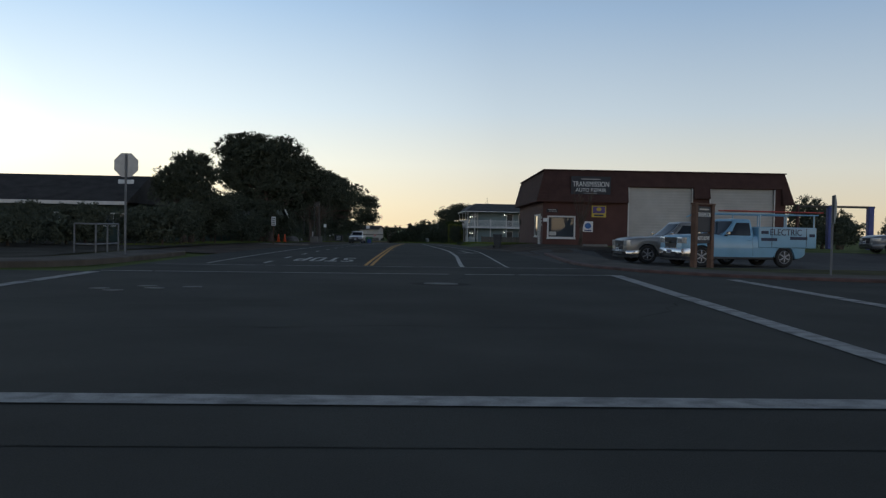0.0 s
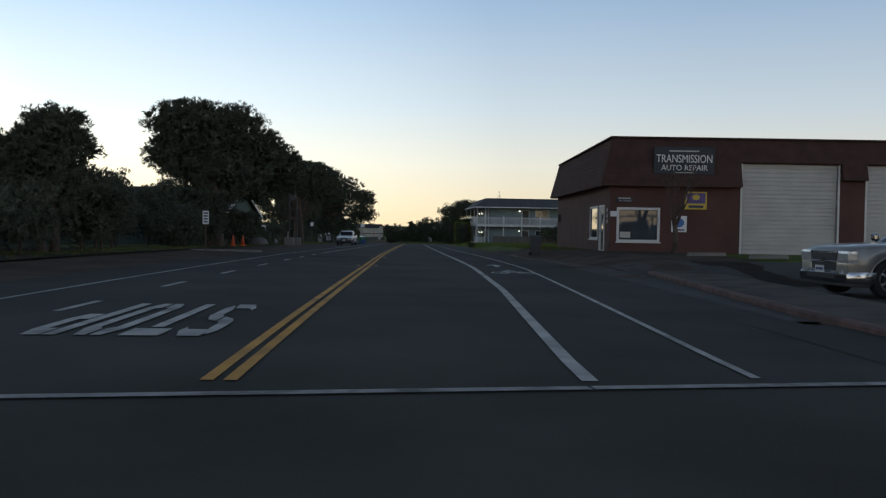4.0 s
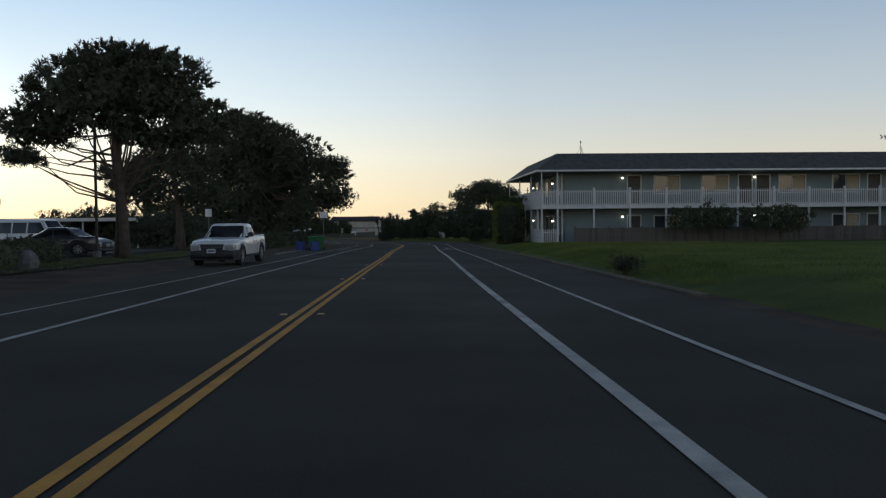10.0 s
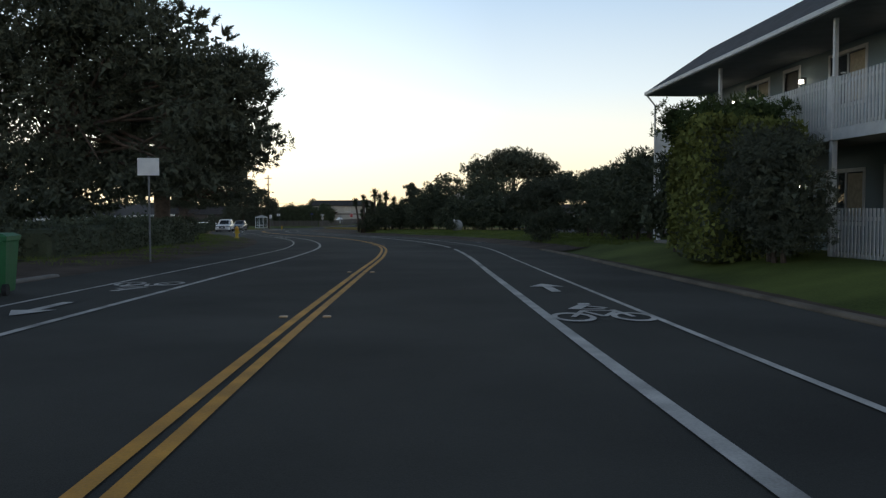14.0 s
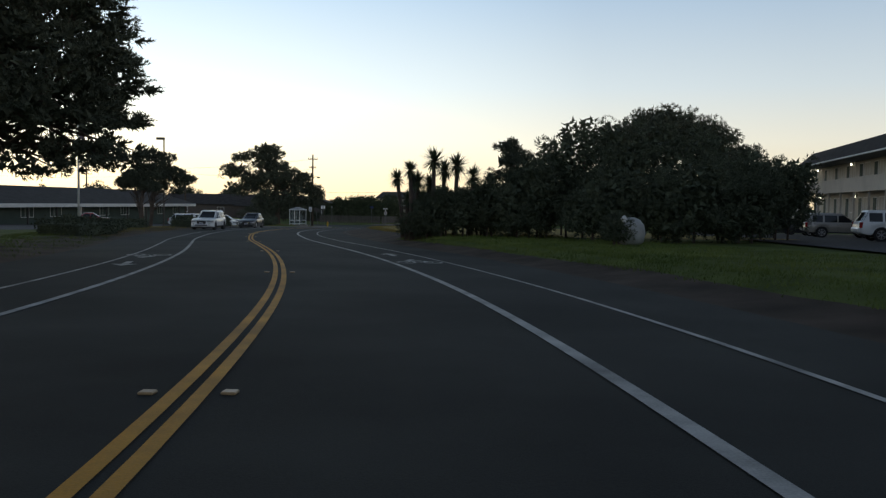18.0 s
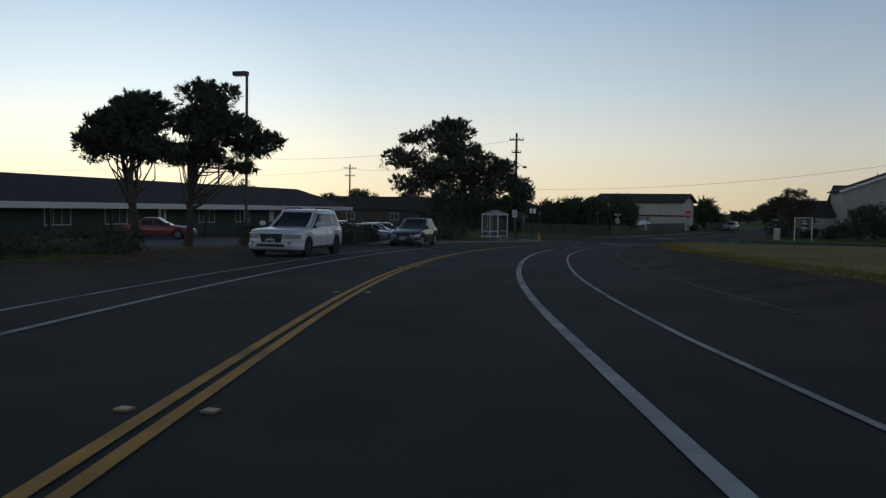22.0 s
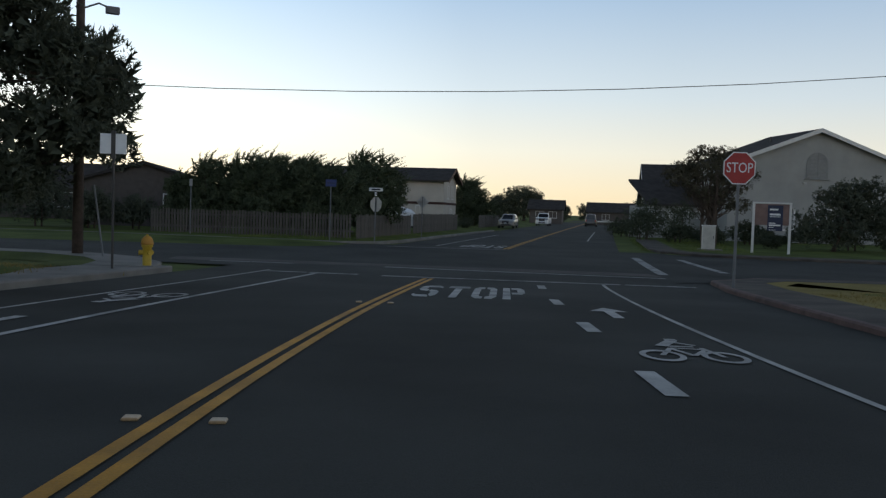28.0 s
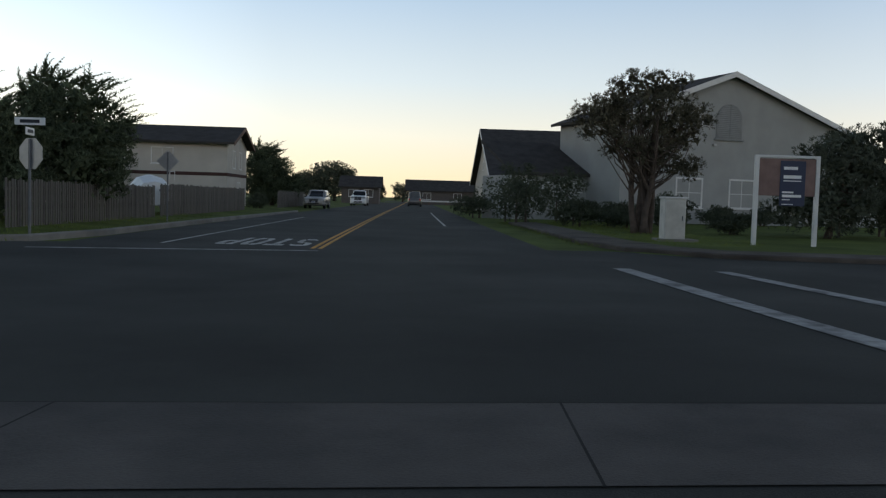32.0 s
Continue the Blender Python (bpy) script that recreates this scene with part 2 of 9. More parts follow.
    def prism(self, outline, a, b, axis="z"):
        """An outline of 2D points pushed from a to b along an axis."""
        n = len(outline)
        put = {"z": lambda p, h: (p[0], p[1], h), "x": lambda p, h: (h, p[0], p[1]), "y": lambda p, h: (p[0], h, p[1])}[axis]
        vs = [put(p, a) for p in outline] + [put(p, b) for p in outline]
        fs = [tuple(reversed(range(n))), tuple(range(n, 2 * n))]
        fs += [(i, (i + 1) % n, n + (i + 1) % n, n + i) for i in range(n)]
        return self.add(vs, fs)

    def loft(self, rings, close=True):
        """A skin over rings of equal length."""
        n, vs, fs = len(rings[0]), [], []
        for r in rings:
            vs.extend([tuple(p) for p in r])
        for i in range(len(rings) - 1):
            for s in range(n):
                t = (s + 1) % n
                fs.append((i * n + s, i * n + t, (i + 1) * n + t, (i + 1) * n + s))
        if close:
            fs.append(tuple(reversed(range(n))))
            fs.append(tuple((len(rings) - 1) * n + s for s in range(n)))
        return self.add(vs, fs)

    def mesh(self, name, material, smooth=False):
        me = bpy.data.meshes.new(name)
        me.from_pydata(self.v, [], self.f)
        me.materials.append(material)
        bm = bmesh.new()
        bm.from_mesh(me)
        if len(self.f) < 30000:
            bmesh.ops.recalc_face_normals(bm, faces=bm.faces)
        if smooth:
            for f in bm.faces:
                f.smooth = True
        bm.to_mesh(me)
        bm.free()
        return me


def part(name, shape, material, parent=None, label="", smooth=False, m=None):
    """Links one mesh under a thing, in the thing's own space."""
    ob = new(name, shape.mesh(name, material, smooth))
    if parent is not None:
        ob.parent = parent
    if m is not None:
        ob.matrix_basis = m
    if label:
        tagged(ob, label)
    return ob


def piece(name, me, parent, m):
    ob = new(name, me)
    ob.parent, ob.matrix_basis = parent, m
    return ob


# ---- the lie of the land ----
AXIS = [(-120, -2.3), (-60, -1.65), (0, -1.05), (26, -0.95), (45, -0.72), (63, -0.62), (85, -0.40), (105, -0.15), (121, 0.10), (134, 0.20), (146, 0.42),
        (157, 0.62), (166, 0.42), (176, -0.58), (184.5, -2.0), (192.2, -3.78), (200, -5.95), (208.3, -8.60), (214.8, -10.72), (222, -12.75), (230.5, -14.95),
        (235.7, -16.10), (241.7, -17.20), (250, -18.40), (258, -19.15), (266, -19.52), (274, -19.42), (282.4, -18.95), (289.3, -18.12), (299.7, -16.32),
        (305, -15.2), (320.3, -11.13), (336.4, -6.74), (420, 16.5), (620, 72.0)]
_ay, _ax = np.array([p[0] for p in AXIS], float), np.array([p[1] for p in AXIS], float)
_m = np.gradient(_ax, _ay)


def axis_x(y):
    """x of the double yellow line at y (a cubic through the axis points)."""
    i = int(np.clip(np.searchsorted(_ay, y) - 1, 0, len(_ay) - 2))
    h = _ay[i + 1] - _ay[i]
    t = (y - _ay[i]) / h
    return float((2 * t**3 - 3 * t**2 + 1) * _ax[i] + (t**3 - 2 * t**2 + t) * h * _m[i] + (3 * t**2 - 2 * t**3) * _ax[i + 1] + (t**3 - t**2) * h * _m[i + 1])


def axis_at(y, off):
    """The point beside the axis at y, off metres to its right."""
    dx = (axis_x(y + 0.5) - axis_x(y - 0.5))
    n = math.hypot(dx, 1.0)
    return axis_x(y) + off / n, y - off * dx / n


ROAD_RIGHT, ROAD_LEFT = 6.3, -6.2


def land(x, y):
    """Height of the open ground."""
    off = x - axis_x(min(max(y, -100), 600))
    rise = 0.0
    wide = ROAD_RIGHT + (1.3 * float(smooth_step((y - 282) / 16)) if y < 320 else 0)
    if off > wide:
        rise = 0.42 * float(smooth_step((off - wide) / 3.0)) * (0.15 + 0.85 * float(smooth_step((y - 38) / 14))) * (1 - 0.75 * float(smooth_step((y - 280) / 20)))
        rise -= 0.24 * float(smooth_step((off - wide - 0.4) / 3.0)) * float(smooth_step((y - 26) / 4)) * (1 - float(smooth_step((y - 40) / 4)))
    elif off < ROAD_LEFT:
        rise = 0.15 * float(smooth_step((ROAD_LEFT - off) / 4.0))
        if 222 < y < 312:
            rise -= 0.25 * float(smooth_step((ROAD_LEFT - 3.6 - off) / 2.6)) * float(smooth_step((y - 224) / 8)) * (1 - float(smooth_step((y - 300) / 10)))
        if 278 < y < 301:
            rise += 0.26 * float(smooth_step((ROAD_LEFT - 0.9 - off) / 1.2)) * (1 - float(smooth_step((-off - 9.6) / 1.4))) * float(smooth_step((y - 280) / 8)) * (1 - float(smooth_step((y - 295) / 5)))
    if abs(y - 12) < 14:
        rise *= float(smooth_step((abs(y - 12) - 9) / 5))
    if 303 < y < 319:
        rise *= float(smooth_step((abs(y - 311) - 6) / 2))
    return grade(y) + rise


def thing(name, x, y, turn=0.0, label="", category="", group="", z=None, kind=""):
    ob = new(name)
    ob.empty_display_size = 0.2
    ob.matrix_basis = pose(x, y, land(x, y) if z is None else z, 0, 0, turn)
    return tagged(ob, label, category, group, kind)


def strip(a, b, y0, y1, lift, step=1.0, wander=None):
    """A ribbon beside the axis, from offset a to b, lying lift above the street."""
    s = Shape()
    n = max(1, int(abs(y1 - y0) / step))
    vs, fs = [], []
    for i in range(n + 1):
        y = y0 + (y1 - y0) * i / n
        for o in (a, b):
            px, py = axis_at(y, o + (np.interp(y, *wander) if wander else 0.0))
            vs.append((px, py, grade(py) + lift))
    for i in range(n):
        fs.append((2 * i, 2 * i + 1, 2 * i + 3, 2 * i + 2))
    return s.add(vs, fs)


def slab(points, lift, thick=0.0):
    """A flat piece with the given corners, laid on the street."""
    s = Shape()
    top = [(x, y, grade(y) + lift) for x, y in points]
    if not thick:
        return s.add(top, [tuple(range(len(top)))])
    low = [(x, y, z - thick) for x, y, z in top]
    n = len(top)
    return s.add(top + low, [tuple(range(n)), tuple(range(2 * n - 1, n - 1, -1))] + [(i, n + i, n + (i + 1) % n, (i + 1) % n) for i in range(n)])


# ground: one sheet to the horizon, finer near the street
gx = np.concatenate([[-3000, -1500, -700, -400, -250, -170, -120, -95], np.arange(-80, -36, 1.5), np.arange(-36, 26, 0.62), np.arange(26.5, 60, 1.5), [62, 66, 72, 80, 95, 120, 170, 250, 400, 700, 1500, 3000]])
gy = np.concatenate([[-2000, -900, -400, -200, -100, -60], np.arange(-30, 420, 2.0), [425, 440, 470, 520, 600, 750, 1000, 1600, 3000, 4500]])
sheet = Shape()
verts = [(float(x), float(y), land(float(x), float(y)) - 0.05) for y in gy for x in gx]
w = len(gx)
sheet.add(verts, [(j * w + i, j * w + i + 1, (j + 1) * w + i + 1, (j + 1) * w + i) for j in range(len(gy) - 1) for i in range(w - 1)])
tagged(part("ground", sheet, GRASS, smooth=True), "short dusky grass and bare verge beside the street", "ground", kind="structure")

road = strip(ROAD_LEFT, ROAD_RIGHT, -60, 20.0, 0.0)
road.add(*(lambda s: (s.v, s.f))(strip(ROAD_LEFT, ROAD_RIGHT, 20.0, 304.0, 0.0)))
road.add(*(lambda s: (s.v, s.f))(strip(-5.6, 5.4, 304.0, 600.0, 0.0, step=2.0)))
tagged(part("road", road, ASPHALT, smooth=True), "dark grey asphalt street with worn wheel tracks", "road", kind="structure")


def ribbon(south, north, lift, rows=12, step=2.0):
    """A street surface between two edge lines, following the street's slope."""
    s = Shape()
    sx, sy, nx, ny = [q[0] for q in south], [q[1] for q in south], [q[0] for q in north], [q[1] for q in north]
    n = int((sx[-1] - sx[0]) / step)
    vs = []
    for i in range(n + 1):
        x = sx[0] + (sx[-1] - sx[0]) * i / n
        a, b = float(np.interp(x, sx, sy)), float(np.interp(x, nx, ny))
        vs += [(x, a + (b - a) * k / rows, grade(a + (b - a) * k / rows) + lift) for k in range(rows + 1)]
    w = rows + 1
    return s.add(vs, [(i * w + k, (i + 1) * w + k, (i + 1) * w + k + 1, i * w + k + 1) for i in range(n) for k in range(rows)])


tagged(part("cross_road", ribbon([(-90, 4), (90, 5)], [(-90, 19), (-6.9, 20.2), (6.2, 20.2), (90, 20)], 0.004), ASPHALT, smooth=True), "dark asphalt side street at the first crossing", "road", kind="structure")
tagged(part("cross_road", ribbon([(-90, 314.5), (-40, 310.8), (-27, 307.4), (-24, 305), (-17, 303), (-9, 300.8), (-6.5, 302.8), (0, 302.4), (20, 299), (40, 295.3), (70, 289)], [(-90, 331), (-30, 324.4), (-19, 321.5), (-17, 322.3), (-4, 320.5), (1, 317), (20, 312.4), (60, 303.5), (70, 301)], 0.004), ASPHALT, smooth=True), "dark asphalt side street at the far crossing", "road", kind="structure")


def verge(a, b, y0, y1, material, name, label, category, step=0.45, lift=-0.008, ragged=0.35):
    """A sheet beside the street that follows the ground; its outer edge wanders."""
    n = max(2, int((b - a) / step))
    ys = np.arange(y0, y1 + 1.0, 1.0)
    rng = random.Random(int(y0 * 10 + b * 3))
    out = 0.0
    vs = []
    for i, y in enumerate(ys):
        out = 0.75 * out + rng.uniform(-ragged, ragged)
        for k in range(n + 1):
            f = k / n
            x = axis_x(float(y)) + a + (b - a) * f + out * f * (1 if b > a else -1)
            vs.append((x, float(y), land(x, float(y)) + lift - 0.03 * (k == n)))
    w = n + 1
    s = Shape().add(vs, [(j * w + i, j * w + i + 1, (j + 1) * w + i + 1, (j + 1) * w + i) for j in range(len(ys) - 1) for i in range(n)])
    return tagged(part(name, s, material, smooth=True), label, category, kind="structure")


for a, b, w in ((58, 78, 1.3), (78, 160, 0.55), (160, 216, 1.4), (216, 286, 2.5)):
    verge(ROAD_RIGHT - (0.06 if a < 100 else 0.35), ROAD_RIGHT + w, a, b, DIRT, "shoulder", "bare dirt and gravel shoulder along the grass", "shoulder", ragged=0.07 * w)
MULCH = mat("dark_mulch", (0.055, 0.048, 0.036), 0.95, vary=0.45, scale=0.8, fine=40, bump=0.7, gloss=0.1)
verge(ROAD_LEFT - 3.2, ROAD_LEFT - 8.5, 62, 152, MULCH, "planting_bed", "dark bare planting bed beside the shoulder", "planting bed", 0.8)
verge(ROAD_LEFT + 0.06, ROAD_LEFT - 3.3, 34, 262, DIRT, "shoulder", "wide gravel and worn asphalt parking shoulder", "shoulder")
verge(ROAD_RIGHT - 0.06, ROAD_RIGHT + 1.5, 284, 305, ASPHALT, "turn_lane", "dark asphalt widening at the crossing", "road", ragged=0.05)
DRY_TURF = mat("dry_turf", (0.24, 0.19, 0.062), 0.95, vary=0.3, scale=0.3, fine=25, bump=0.6, tint=(0.29, 0.22, 0.075), gloss=0.08)
DULL_TURF = mat("dull_brown_turf", (0.065, 0.06, 0.032), 0.95, vary=0.45, scale=0.6, fine=25, bump=0.6, tint=(0.09, 0.085, 0.035), gloss=0.08)
verge(-9.2, -46, 23, 62, MULCH, "planting_bed", "dark bare planting bed under the corner shrubs", "planting bed", 1.5, lift=0.01)
verge(9.0, 60, 23.5, 31.4, DULL_TURF, "verge", "dull trampled turf between the path and the yard", "grass", 1.2, lift=0.012)
verge(6.3, 36, 30, 46, ASPHALT_OLD, "shop_yard", "dim gravel and asphalt yard before the repair shop", "yard", 1.0)
verge(ROAD_RIGHT - 0.06, 12.5, 40, 71, DIRT, "shop_yard", "bare brown dirt strip beside the repair shop", "yard", 0.6)

# painted lines: lane 3.05 wide, bike lanes 1.55 wide
MARK = 0.009


def marking(name, shape, material, label):
    return tagged(part(name, shape, material), label, "road marking", kind="structure")


for y0, y1 in ((25.3, 300.4), (320.3, 560)):
    for o in (-0.135, 0.035):
        marking("yellow_line", strip(o, o + 0.10, y0, y1, MARK), YELLOW_LINE, "double yellow centre line paint")

W_OFF = ([26, 35, 45, 63, 85, 100, 132, 155, 170, 205, 232, 268], [2.74, 3.06, 3.17, 3.09, 3.05, 2.97, 2.90, 2.87, 2.97, 2.93, 2.97, 3.05])
E_OFF = ([26, 45, 63, 85, 100, 132, 154, 167, 180, 190, 211, 225, 233, 245, 270, 284, 299], [4.08, 4.70, 4.62, 4.44, 4.36, 4.16, 4.12, 4.5, 4.58, 4.5, 4.38, 4.22, 4.34, 4.5, 4.6, 4.72, 4.3])
L_OFF = ([26, 66, 90, 137, 152, 182, 212, 235, 246, 272, 300], [-3.1, -3.02, -2.93, -2.89, -2.84, -2.85, -2.7, -2.62, -2.72, -3.05, -3.0])
M_OFF = ([25, 50, 70, 92, 116, 140, 153, 185, 214, 237, 252, 275, 300], [-4.6, -4.45, -4.5, -4.42, -4.22, -4.35, -4.4, -4.08, -3.88, -3.68, -4.0, -4.5, -4.5])
marking("bike_lane_line", strip(-0.065, 0.065, 25.4, 163.5, MARK, wander=W_OFF), WHITE_LINE, "solid white bike lane line, worn in places")
marking("bike_lane_line", strip(-0.065, 0.065, 165.6, 264.5, MARK, wander=W_OFF), WHITE_LINE, "solid white bike lane line, worn in places")
marking("edge_line", strip(-0.04, 0.04, 25.6, 300.5, MARK, wander=E_OFF), WHITE_LINE, "thin white edge line")
marking("bike_lane_line", strip(-0.055, 0.055, 61.8, 300.8, MARK, wander=L_OFF), WHITE_LINE, "solid white bike lane line")
marking("edge_line", strip(-0.04, 0.04, 25.2, 301.6, MARK, wander=M_OFF), WHITE_LINE, "thin white edge line")
for y0 in (25.9, 30.1, 34.7, 39.4, 44.2, 49.05, 53.5, 57.9):
    marking("lane_dash", strip(-0.055, 0.055, y0, y0 + 1.5, MARK, wander=L_OFF), WHITE_LINE, "short white dash of the bike lane")
for y0 in (267.9, 272.0, 276.2, 281.0, 285.3, 289.6, 293.8, 298.1):
    marking("lane_dash", strip(-0.09, 0.09, y0, y0 + (1.75 if y0 < 280 else 1.2), MARK, wander=([266, 277, 282, 290, 294.5, 299], [3.2, 3.3, 3.33, 3.2, 3.0, 2.78])), WHITE_LINE, "short white dash of the bike lane")
marking("edge_line", strip(-3.6, -3.5, 321, 346, MARK), WHITE_LINE, "thin white edge line")
marking("edge_line", strip(3.5, 3.6, 338, 370, MARK), WHITE_LINE, "thin white edge line")


def bar(p, q, width, worn=0.0, seed=1):
    """A straight painted bar between two points; worn ones break up into ragged pieces."""
    rng = random.Random(seed)
    a, b = Vector(p), Vector(q)
    d = (b - a)
    n = Vector((-d.y, d.x)).normalized() * width / 2
    s = Shape()
    cuts = [0.0]
    while cuts[-1] < d.length:
        cuts.append(cuts[-1] + rng.uniform(0.5, 1.6))
    cuts[-1] = d.length
    for c0, c1 in zip(cuts, cuts[1:]):
        g = rng.uniform(0, 0.16) if rng.random() < worn * 0.6 else 0
        u0, u1 = a + d.normalized() * c0, a + d.normalized() * max(c0 + 0.1, c1 - g)
        skew = d.normalized() * rng.uniform(-0.06, 0.06) * (g > 0)
        pts = [u0 - n, u1 - n + skew, u1 + n, u0 + n - skew * 0.5]
        t = slab([(v.x, v.y) for v in pts], MARK + 0.004)
        s.add(t.v, t.f)
    return s


# first crossing
tagged(part("corner_asphalt", slab([(4.6, 20.1), (12.5, 20.25), (9.6, 21.25), (8.0, 22.4), (6.6, 24.1), (5.9, 26.1), (5.7, 29.5), (4.6, 29.5)], 0.006), ASPHALT), "dark asphalt at the rounded street corner", "road", kind="structure")
for k, (p, q, wd, wn) in enumerate((((-9.5, 5.62), (3.6, 5.72), 0.32, 0.15), ((3.7, 5.7), (11, 5.55), 0.32, 0.8), ((-6.9, 20.45), (1.15, 21.2), 0.17, 0.1), ((1.55, 21.24), (5.45, 21.95), 0.17, 0.1),
                             ((-6.65, 24.1), (5.3, 25.5), 0.13, 0.2), ((-6.95, 6.5), (-6.9, 20.0), 0.28, 0.2), ((-9.8, 6.5), (-9.6, 19.5), 0.28, 0.2), ((5.45, 21.95), (4.35, 6.2), 0.3, 0.2), ((8.05, 20.9), (7.6, 6.2), 0.3, 0.3))):
    marking("crosswalk_line", bar(p, q, wd, wn, k + 3), WORN_LINE, "cracked white crosswalk line across the crossing")
marking("survey_mark", bar((-16.95, 239.75), (-16.2, 240.15), 0.07), WHITE_LINE, "short white survey mark across the yellow line")
# far crossing
GUTTER = mat("worn_gutter_concrete", (0.072, 0.06, 0.05), 0.85, vary=0.35, scale=1.5, fine=60, bump=0.4, stains=0.35)
for k, (p, q, wd, wn) in enumerate((((-17.35, 301.0), (-9.7, 299.35), 0.30, 0.3), ((-17.2, 305.27), (-9.2, 303.02), 0.26, 0.1), ((-22.6, 306.3), (-20.0, 305.9), 0.2, 0.7), ((-20.3, 301.9), (-18.0, 301.3), 0.3, 0.8),
                             ((-6.2, 315.6), (-8.6, 304.95), 0.34, 0.2), ((-4.45, 315.0), (-5.9, 306.6), 0.3, 0.2), ((-16.9, 319.9), (-11.2, 319.6), 0.22, 0.1))):
    marking("crosswalk_line", bar(p, q, wd, wn, k + 30), WORN_LINE, "cracked white crosswalk line across the crossing")
tagged(part("gutter_pan", ribbon([(-24, 306.75), (-15, 304.95), (-9.0, 303.7)], [(-24, 308.3), (-15, 306.5), (-9.0, 305.3)], 0.012, 4, 1.0), GUTTER), "concrete valley gutter with dark joints", "gutter", kind="structure")
for p, q in (((-15.3, 305.0), (-14.8, 306.47)), ((-12.45, 304.4), (-11.95, 305.92)), ((-18.6, 305.65), (-18.0, 307.1)), ((-24, 308.3), (-15, 306.5)), ((-15, 306.5), (-9.0, 305.3))):
    tagged(part("joint", bar(p, q, 0.016), PATCH), "dark tarred joint in the gutter", "joint", kind="structure")


def text_shape(body, size, extrude=0.0, squeeze=1.0):
    """Letters of the built-in font as a mesh."""
    cu = bpy.data.curves.new("letters", "FONT")
    cu.body, cu.size, cu.extrude, cu.align_x, cu.align_y, cu.resolution_u = body, size, extrude, "CENTER", "CENTER", 3
    ob = bpy.data.objects.new("letters", cu)
    scene.collection.objects.link(ob)
    me = ob.to_mesh()
    s = Shape()
    s.v = [(v.co.x * squeeze, v.co.y, v.co.z) for v in me.vertices]
    s.f = [tuple(p.vertices) for p in me.polygons]
    ob.to_mesh_clear()
    bpy.data.objects.remove(ob)
    return s


def painted(name, shape, x, y, turn, label, sx=1.0, sy=1.0):
    """Paint laid on the sloping street."""
    m = pose(x, y, 0, 0, 0, turn)
    s = Shape()
    s.f = shape.f
    for v in shape.v:
        w = m @ Vector((v[0] * sx, v[1] * sy, 0))
        s.v.append((w.x, w.y, grade(w.y) + MARK + 0.004))
    return marking(name, s, WHITE_LINE, label)


def stencil_stop():
    """The word STOP in broad stencilled strokes, one unit high and centred."""
    s = Shape()

    def poly(x, *pts):
        s.add([(x + a - 1.46, b - 0.5, 0) for a, b in pts], [tuple(range(len(pts)))])

    # S
    poly(0, (0.12, 0.84), (0.50, 0.84), (0.58, 0.78), (0.60, 0.88), (0.48, 1.0), (0.14, 1.0))
    poly(0, (0.0, 0.62), (0.08, 0.53), (0.28, 0.47), (0.28, 0.62), (0.2, 0.66), (0.2, 0.8), (0.09, 0.97), (0.0, 0.86))
    poly(0, (0.32, 0.46), (0.40, 0.40), (0.40, 0.2), (0.51, 0.04), (0.6, 0.16), (0.6, 0.44), (0.5, 0.56), (0.32, 0.61))
    poly(0, (0.0, 0.14), (0.12, 0.0), (0.46, 0.0), (0.40, 0.16), (0.1, 0.16), (0.02, 0.24))
    # T
    poly(0.76, (0.0, 0.83), (0.6, 0.83), (0.6, 1.0), (0.0, 1.0))
    poly(0.76, (0.2, 0.0), (0.4, 0.0), (0.4, 0.79), (0.2, 0.79))
    # O
    for m in (1, -1):
        c = 1.82
        poly(c, *[(m * a, b) for a, b in ((0.03, 1.0), (0.2, 1.0), (0.32, 0.84), (0.32, 0.5), (0.13, 0.5), (0.13, 0.8), (0.03, 0.84))])
        poly(c, *[(m * a, b) for a, b in ((0.03, 0.0), (0.2, 0.0), (0.32, 0.16), (0.32, 0.5), (0.13, 0.5), (0.13, 0.2), (0.03, 0.16))])
    # P
    poly(2.3, (0.0, 0.0), (0.2, 0.0), (0.2, 1.0), (0.0, 1.0))
    poly(2.3, (0.24, 0.84), (0.4, 0.84), (0.4, 0.58), (0.24, 0.58), (0.24, 0.42), (0.5, 0.42), (0.6, 0.55), (0.6, 0.87), (0.5, 1.0), (0.24, 1.0))
    return s


STOP = stencil_stop()
painted("stop_text", STOP, -15.63, 295.9, -9.0, "large white painted word STOP", 0.74, 3.3)
painted("stop_text", STOP, -2.55, 29.5, 180.5, "large white painted word STOP", 0.66, 3.5)
painted("stop_text", STOP, -11.85, 322.9, 164.5, "large white painted word STOP", 0.74, 3.1)


